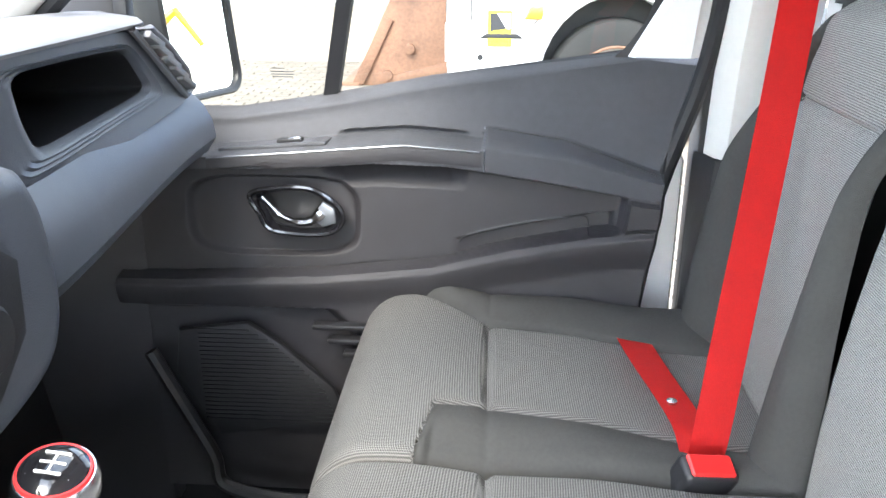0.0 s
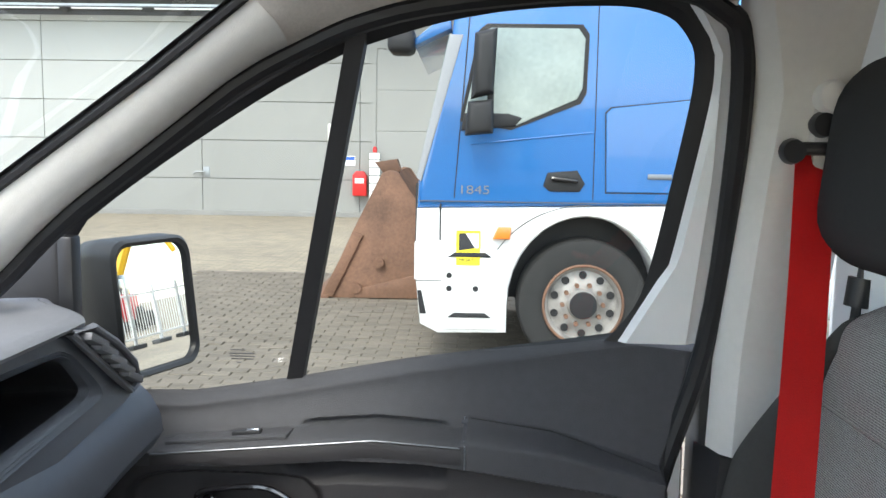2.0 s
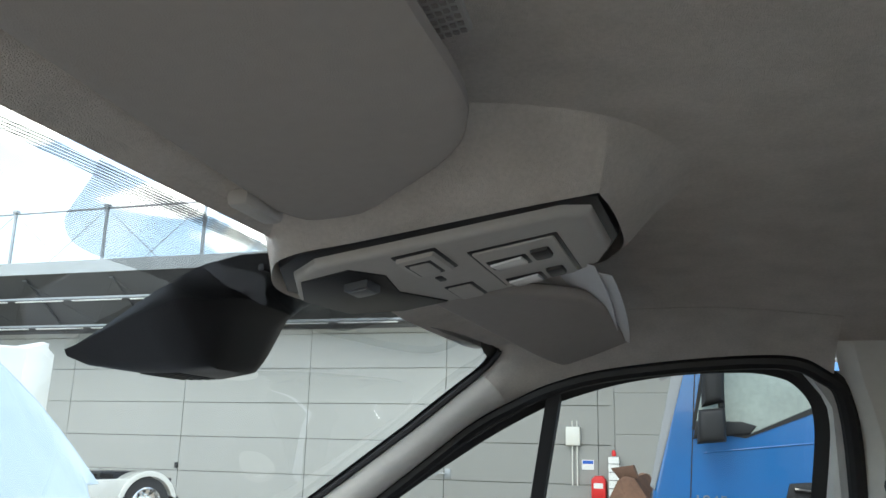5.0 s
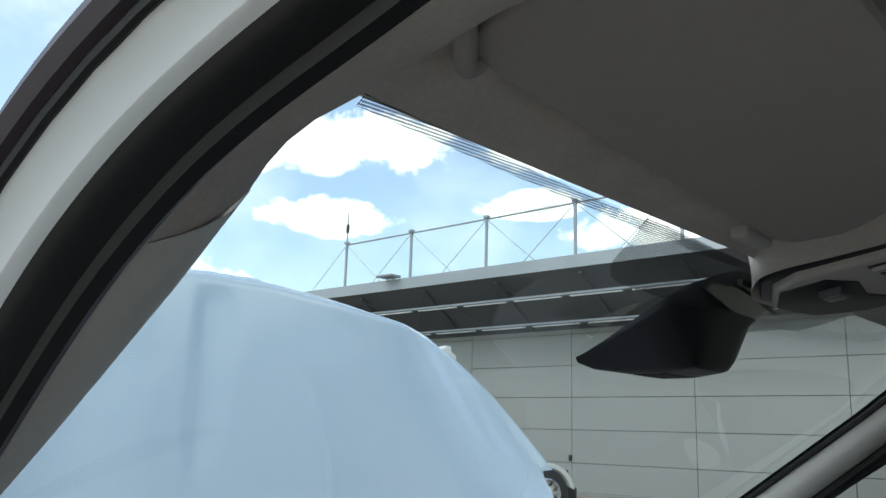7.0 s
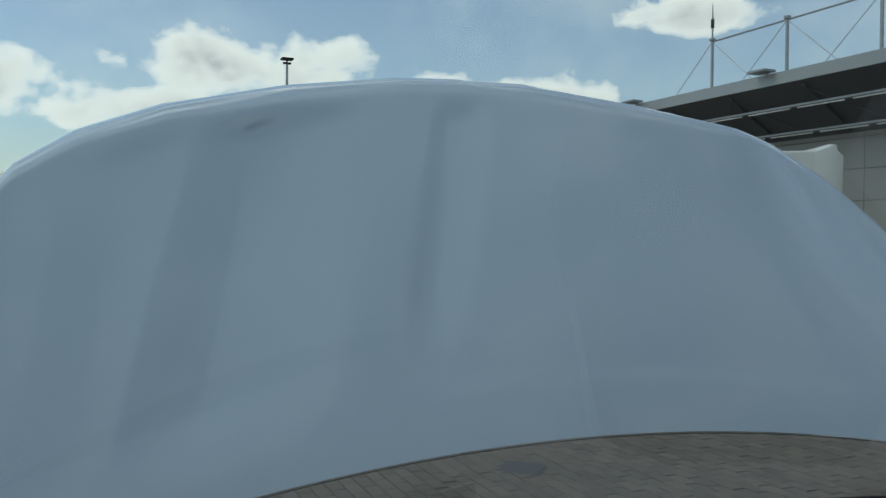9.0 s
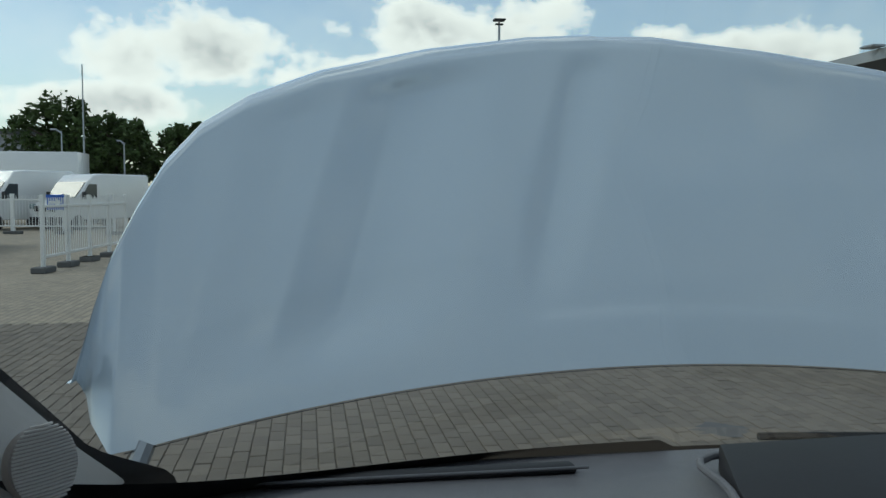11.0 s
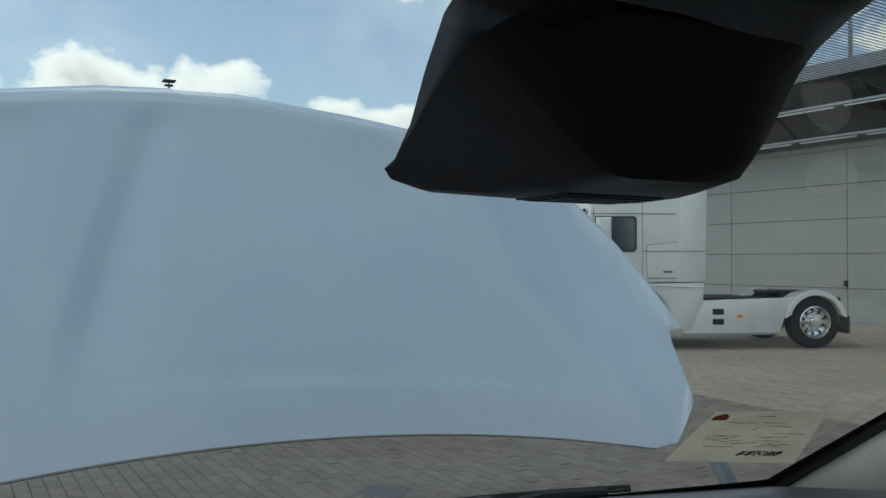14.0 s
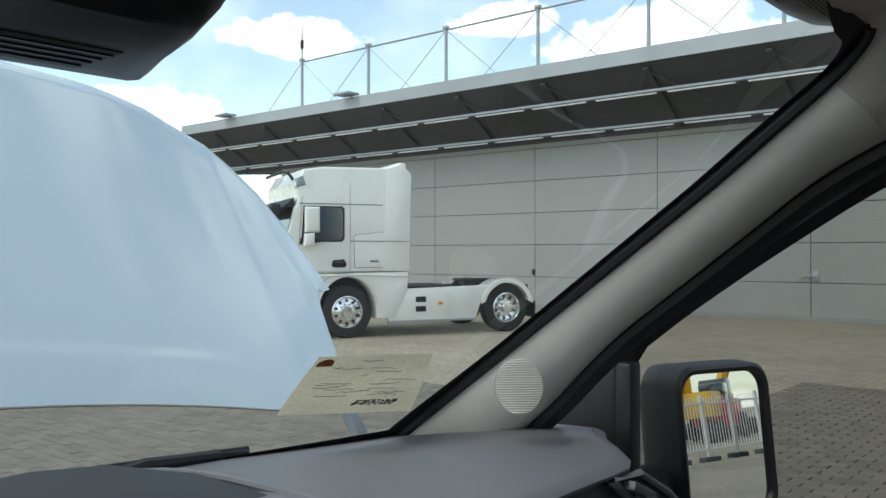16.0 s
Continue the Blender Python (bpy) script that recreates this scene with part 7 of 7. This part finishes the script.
for k in range(2):
    part("sheet", surface(lambda u, v: (0.12 + 0.385 * u - 0.03 * k, 0.330 - (0.058 - 0.020 * u * u - 0.012 * k) * v, 1.849 + 0.003 * k - (0.016 + 0.006 * math.sin(2.2 * u)) * v - 0.008 * u * u), 16, 6, 0.0006), "paper", pp)

oc = thing("overhead_console", "grey overhead console with map lights and buttons", "overhead console")
OUT = [(-0.068, 0.287), (-0.052, 0.268), (0.055, 0.266), (0.098, 0.280), (0.116, 0.305), (0.122, 0.42), (0.116, 0.470), (0.080, 0.512), (0.0, 0.522), (-0.060, 0.497), (-0.080, 0.470), (-0.076, 0.42)]
CX = 0.02
def cons_z(y):
    return 1.846 - 0.185 * (y - 0.25)
bm = prismm(OUT, "z", 0.0, 0.03, 0.006, 3)
for v in bm.verts:
    v.co.z += cons_z(v.co.y)
part("body", bm, "console", oc)
bm = prismm([(CX + (x - CX) * 1.09 - 0.006, 0.387 + (y - 0.387) * 1.06) for x, y in OUT], "z", 0.008, 0.04, 0.004)
for v in bm.verts:
    v.co.z += cons_z(v.co.y)
part("surround", bm, "black", oc, "dark surround of the console")
def pod_rows():
    ring = spline(OUT, 6, True)
    rows = []
    for k in range(11):
        t = k / 10
        row = []
        for p in ring:
            q = Vector((CX + (p.x - CX) * 1.13 - 0.006, 0.387 + (p.y - 0.387) * 1.09, 0))
            ang = math.atan2((p.y - 0.385) / 0.13, (p.x - CX) / 0.10)
            far = Vector((0.5 * CX + 0.185 * math.cos(ang), 0.385 + (0.195 if p.y < 0.385 else 0.155) * math.sin(ang), 0))
            far.y = min(far.y, 0.50)
            q = q.lerp(far, t)
            roof = head_z(q.x, min(q.y, 0.47)) + 0.003
            q.z = cons_z(p.y) + 0.007 + (roof - cons_z(p.y) - 0.007) * step(0.0, 1.05, t) ** 0.75
            row.append(q)
        rows.append(row)
    return rows
part("pod", loft(pod_rows(), True), "headliner", oc, "felt-covered pod under the headliner")
def on_cons(name, x0, x1, y0, y1, h, material, parent, label="", r=0.003):
    bm = boxm((x0, y0, -h), (x1, y1, 0.004), r, 2)
    for v in bm.verts:
        v.co.z += cons_z(v.co.y)
    return part(name, bm, material, parent, label)
on_cons("lamp_rim", -0.032, 0.103, 0.296, 0.367, 0.0012, "black", oc, "", 0.006)
lp = on_cons("lamp_unit", -0.029, 0.100, 0.299, 0.364, 0.0035, "console", oc, "", 0.005)
for x in (-0.004, 0.064):
    on_cons("lens_rim", x, x + 0.034, 0.325, 0.360, 0.0042, "black", lp, "", 0.003)
    bm = prismm([(x + 0.004, 0.330), (x + 0.026, 0.329), (x + 0.031, 0.354), (x + 0.010, 0.357)], "z", -0.0065, 0.0, 0.002)
    for v in bm.verts:
        v.co.z += cons_z(v.co.y)
    part("lamp_lens", bm, "lens", lp, "clear map light lens")
    on_cons("lamp_switch", x - 0.006, x + 0.022, 0.307, 0.322, 0.007, "black", lp, "", 0.003)
bt1 = on_cons("button", -0.064, 0.002, 0.381, 0.417, 0.0012, "black", oc)
on_cons("button_collar", -0.059, -0.003, 0.384, 0.414, 0.005, "console", bt1, "", 0.002)
on_cons("button_groove", -0.050, -0.010, 0.389, 0.410, 0.0056, "black", bt1, "", 0.001)
on_cons("button_face", -0.047, -0.013, 0.391, 0.408, 0.0075, "console", bt1)
bt2 = on_cons("button", 0.060, 0.117, 0.386, 0.413, 0.0012, "black", oc)
on_cons("button_face", 0.063, 0.114, 0.3885, 0.4105, 0.003, "console", bt2)
on_cons("keyhole", 0.020, 0.036, 0.402, 0.408, 0.0012, "black", oc, "", 0.001)
bm = prismm([(-0.058, 0.452), (-0.020, 0.436), (0.040, 0.446), (0.112, 0.424), (0.112, 0.468), (0.078, 0.508), (0.0, 0.517), (-0.055, 0.493)], "z", -0.0015, 0.004, 0.001)
for v in bm.verts:
    v.co.z += cons_z(v.co.y)
nk = part("front_recess", bm, "black", oc, "dark glossy front of the console")
on_cons("sensor", -0.026, 0.004, 0.449, 0.470, 0.008, "dash_band", nk, "", 0.002)
on_cons("sensor_window", -0.022, 0.000, 0.452, 0.467, 0.009, "trimline", nk, "", 0.001)

cv = thing("camera_cover", "large black camera cover on the windscreen", "camera cover")
def cover_row(y, zl, zu, xb0, xb1, xt0, xt1):
    corners = ((xt1, zu), (xt0, zu), (xt0 + (xb0 - xt0) * 0.25, zu - (zu - zl) * 0.22), (xb0, zl), (xb1, zl), (xt1 + (xb1 - xt1) * 0.25, zu - (zu - zl) * 0.22))
    pts, k = [], len(corners)
    for i in range(k):
        a0, p, b0 = Vector(corners[i - 1]), Vector(corners[i]), Vector(corners[(i + 1) % k])
        r = min((p - a0).length, (b0 - p).length, 0.032) * 0.45
        pa, pb = p + (a0 - p).normalized() * r, p + (b0 - p).normalized() * r
        pts += [pa, (pa + pb + 2 * p) / 4, pb]
    return [(q.x, y, q.y) for q in pts]
rows = [cover_row(0.722, 1.747, 1.753, -0.036, 0.128, -0.040, 0.132), cover_row(0.712, 1.741, 1.757, -0.026, 0.120, -0.040, 0.133), cover_row(0.680, 1.737, 1.770, -0.008, 0.104, -0.050, 0.136), cover_row(0.640, 1.737, 1.786, 0.0, 0.094, -0.066, 0.134),
        cover_row(0.606, 1.741, 1.799, 0.002, 0.086, -0.078, 0.125), cover_row(0.598, 1.750, 1.802, 0.004, 0.085, -0.079, 0.122), cover_row(0.588, 1.784, 1.806, 0.0, 0.086, -0.080, 0.120), cover_row(0.568, 1.803, 1.814, -0.01, 0.090, -0.079, 0.114),
        cover_row(0.54, 1.815, 1.822, -0.02, 0.090, -0.072, 0.108), cover_row(0.50, 1.822, 1.829, -0.01, 0.085, -0.05, 0.095)]
part("shell", loft(rows, True, True), "black", cv, flat_angle=40)
gr = part("grille", boxm((0.012, 0.640, 1.7362), (0.072, 0.682, 1.740), 0.001), "blackmatt", cv)
for k in range(4):
    part("grille_bar", boxm((0.014, 0.646 + 0.009 * k, 1.7355), (0.07, 0.649 + 0.009 * k, 1.738)), "black", gr)
for k in range(3):
    part("side_slot", boxm((-0.052 + 0.022 * k, 0.528, 1.8125), (-0.040 + 0.022 * k, 0.533, 1.818)), "blackmatt", cv)
mg = thing("microphone_grille", "small square perforated grille in the headliner", "grille")
bm = prismm([(-0.309, 0.321), (-0.317, 0.296), (-0.257, 0.301), (-0.25, 0.327)], "z", 0.0, 0.006, 0.002)
for v in bm.verts:
    v.co.z += head_z(v.co.x, v.co.y) - 0.004
part("plate", bm, "console", mg)
for i in range(7):
    for j in range(5):
        x, y = -0.307 + 0.0078 * i + 0.0015 * j, 0.301 + 0.0046 * j + 0.0006 * i
        part("hole", boxm((x - 0.0015, y - 0.0015, -0.0052), (x + 0.0015, y + 0.0015, -0.003)), "visor", mg).location = (0, 0, head_z(x, y))

# loudspeaker grilles in the pillar feet
for s in (-1, 1):
    pg = thing("pillar_speaker", "ribbed round tweeter grille in the pillar foot", "speaker", "pillar speakers")
    c0 = Vector((0.571, 0.80, 1.525)) if s > 0 else Vector((0.560, 0.885, 1.530))
    ax_u, ax_v = Vector((0.55, -0.62, 0.0)).normalized(), Vector((0.12, 0.12, 0.98)).normalized()
    nrm = ax_v.cross(ax_u).normalized()
    if nrm.y > 0:
        nrm = -nrm
    for k in range(23):
        t = -0.94 + 1.88 * k / 22
        w = 0.023 * math.sqrt(max(1 - t * t, 0.02))
        a, b2 = c0 + ax_v * t * 0.027 - ax_u * w, c0 + ax_v * t * 0.027 + ax_u * w
        part("rib", tubem([mirrored(a + nrm * 0.001, s), mirrored((a + b2) / 2 + nrm * 0.004, s), mirrored(b2 + nrm * 0.001, s)], 0.0010, 5), "pillar", pg)
    part("plate", tubem([mirrored(c0 - nrm * 0.009, s), mirrored(c0 - nrm * 0.0005, s)], 0.0245, 28), "visor", pg, "darker backing behind the ribs")

# ---- behind the van, seen in the mirror ----
for k in range(3):
    fence_panel((8.0 + 2.2 * k, -22.5 - 1.4 * k), (10.2 + 2.2 * k, -23.9 - 1.4 * k), 1.9)
def digger(x, y, ang, s=1.0):
    d = thing("excavator", "yellow excavator with raised boom parked in the yard", "excavator", "parked machines")
    part("boom", tubem([(0, 0, 1.8 * s), (0.3, 1.4, 4.6 * s), (0.4, 2.6, 5.2 * s)], (0.28, 0.32, 0.2), 8), "yellowpaint", d)
    part("stick", tubem([(0.4, 2.6, 5.3 * s), (0.4, 3.6, 3.4 * s)], (0.2, 0.14), 8), "yellowpaint", d)
    part("house", boxm((-1.2, -2.2, 1.1), (1.2, 0.6, 2.3), 0.15), "yellowpaint", d)
    part("cab", boxm((-1.2, -0.4, 1.3), (-0.2, 1.0, 3.0), 0.1), "carglass", d)
    for q2 in (-1, 1):
        part("track", prismm([(-1.8, 0.4), (-1.5, 0.0), (1.5, 0.0), (1.8, 0.4), (1.5, 0.85), (-1.5, 0.85)], "x", q2 * 1.0 - 0.3, q2 * 1.0 + 0.3, 0.05), "tyre", d)
    d.matrix_world = pose(x, y, 0, 0, 0, ang)
digger(13.5, -38.0, 30, 1.2)
digger(17.0, -44.0, -50, 1.1)
digger(10.0, -46.0, 80, 1.0)
rm = thing("red_machine", "red agricultural machine parked behind the fence", "machine")
part("body", boxm((-1.0, -1.6, 0.6), (1.0, 1.2, 1.9), 0.2), "red", rm)
part("cab", boxm((-0.6, -0.6, 1.9), (0.6, 0.6, 2.7), 0.1), "carglass", rm)
for x in (-1.2, 1.2):
    part("wheel", lathe([(0.2, x - 0.15), (0.6, x - 0.12), (0.6, x + 0.12), (0.2, x + 0.15)], 24), "tyre", rm).location = (0, 0, 0.6)
rm.matrix_world = pose(15.5, -40.0, 0, 0, 0, 30)

# paving blocks nearest the van, one by one
for k, (x, y) in enumerate(PAVERS):
    pv = new("paver", meshes[k * 7 % 5]); pv.parent = pavement; pv.location = (x, y, 0)
stain = tagged(obj("oil_stain", loft([[(2.55, 5.95, 0.0145)] * 20, [(2.55 + (0.2 + 0.06 * math.sin(3 * k)) * math.cos(k * 0.3307), 5.95 + (0.17 + 0.05 * math.cos(5 * k)) * math.sin(k * 0.3307), 0.0145) for k in range(20)]]), "block"), "dark damp stain on the paving", "stain", kind="structure")
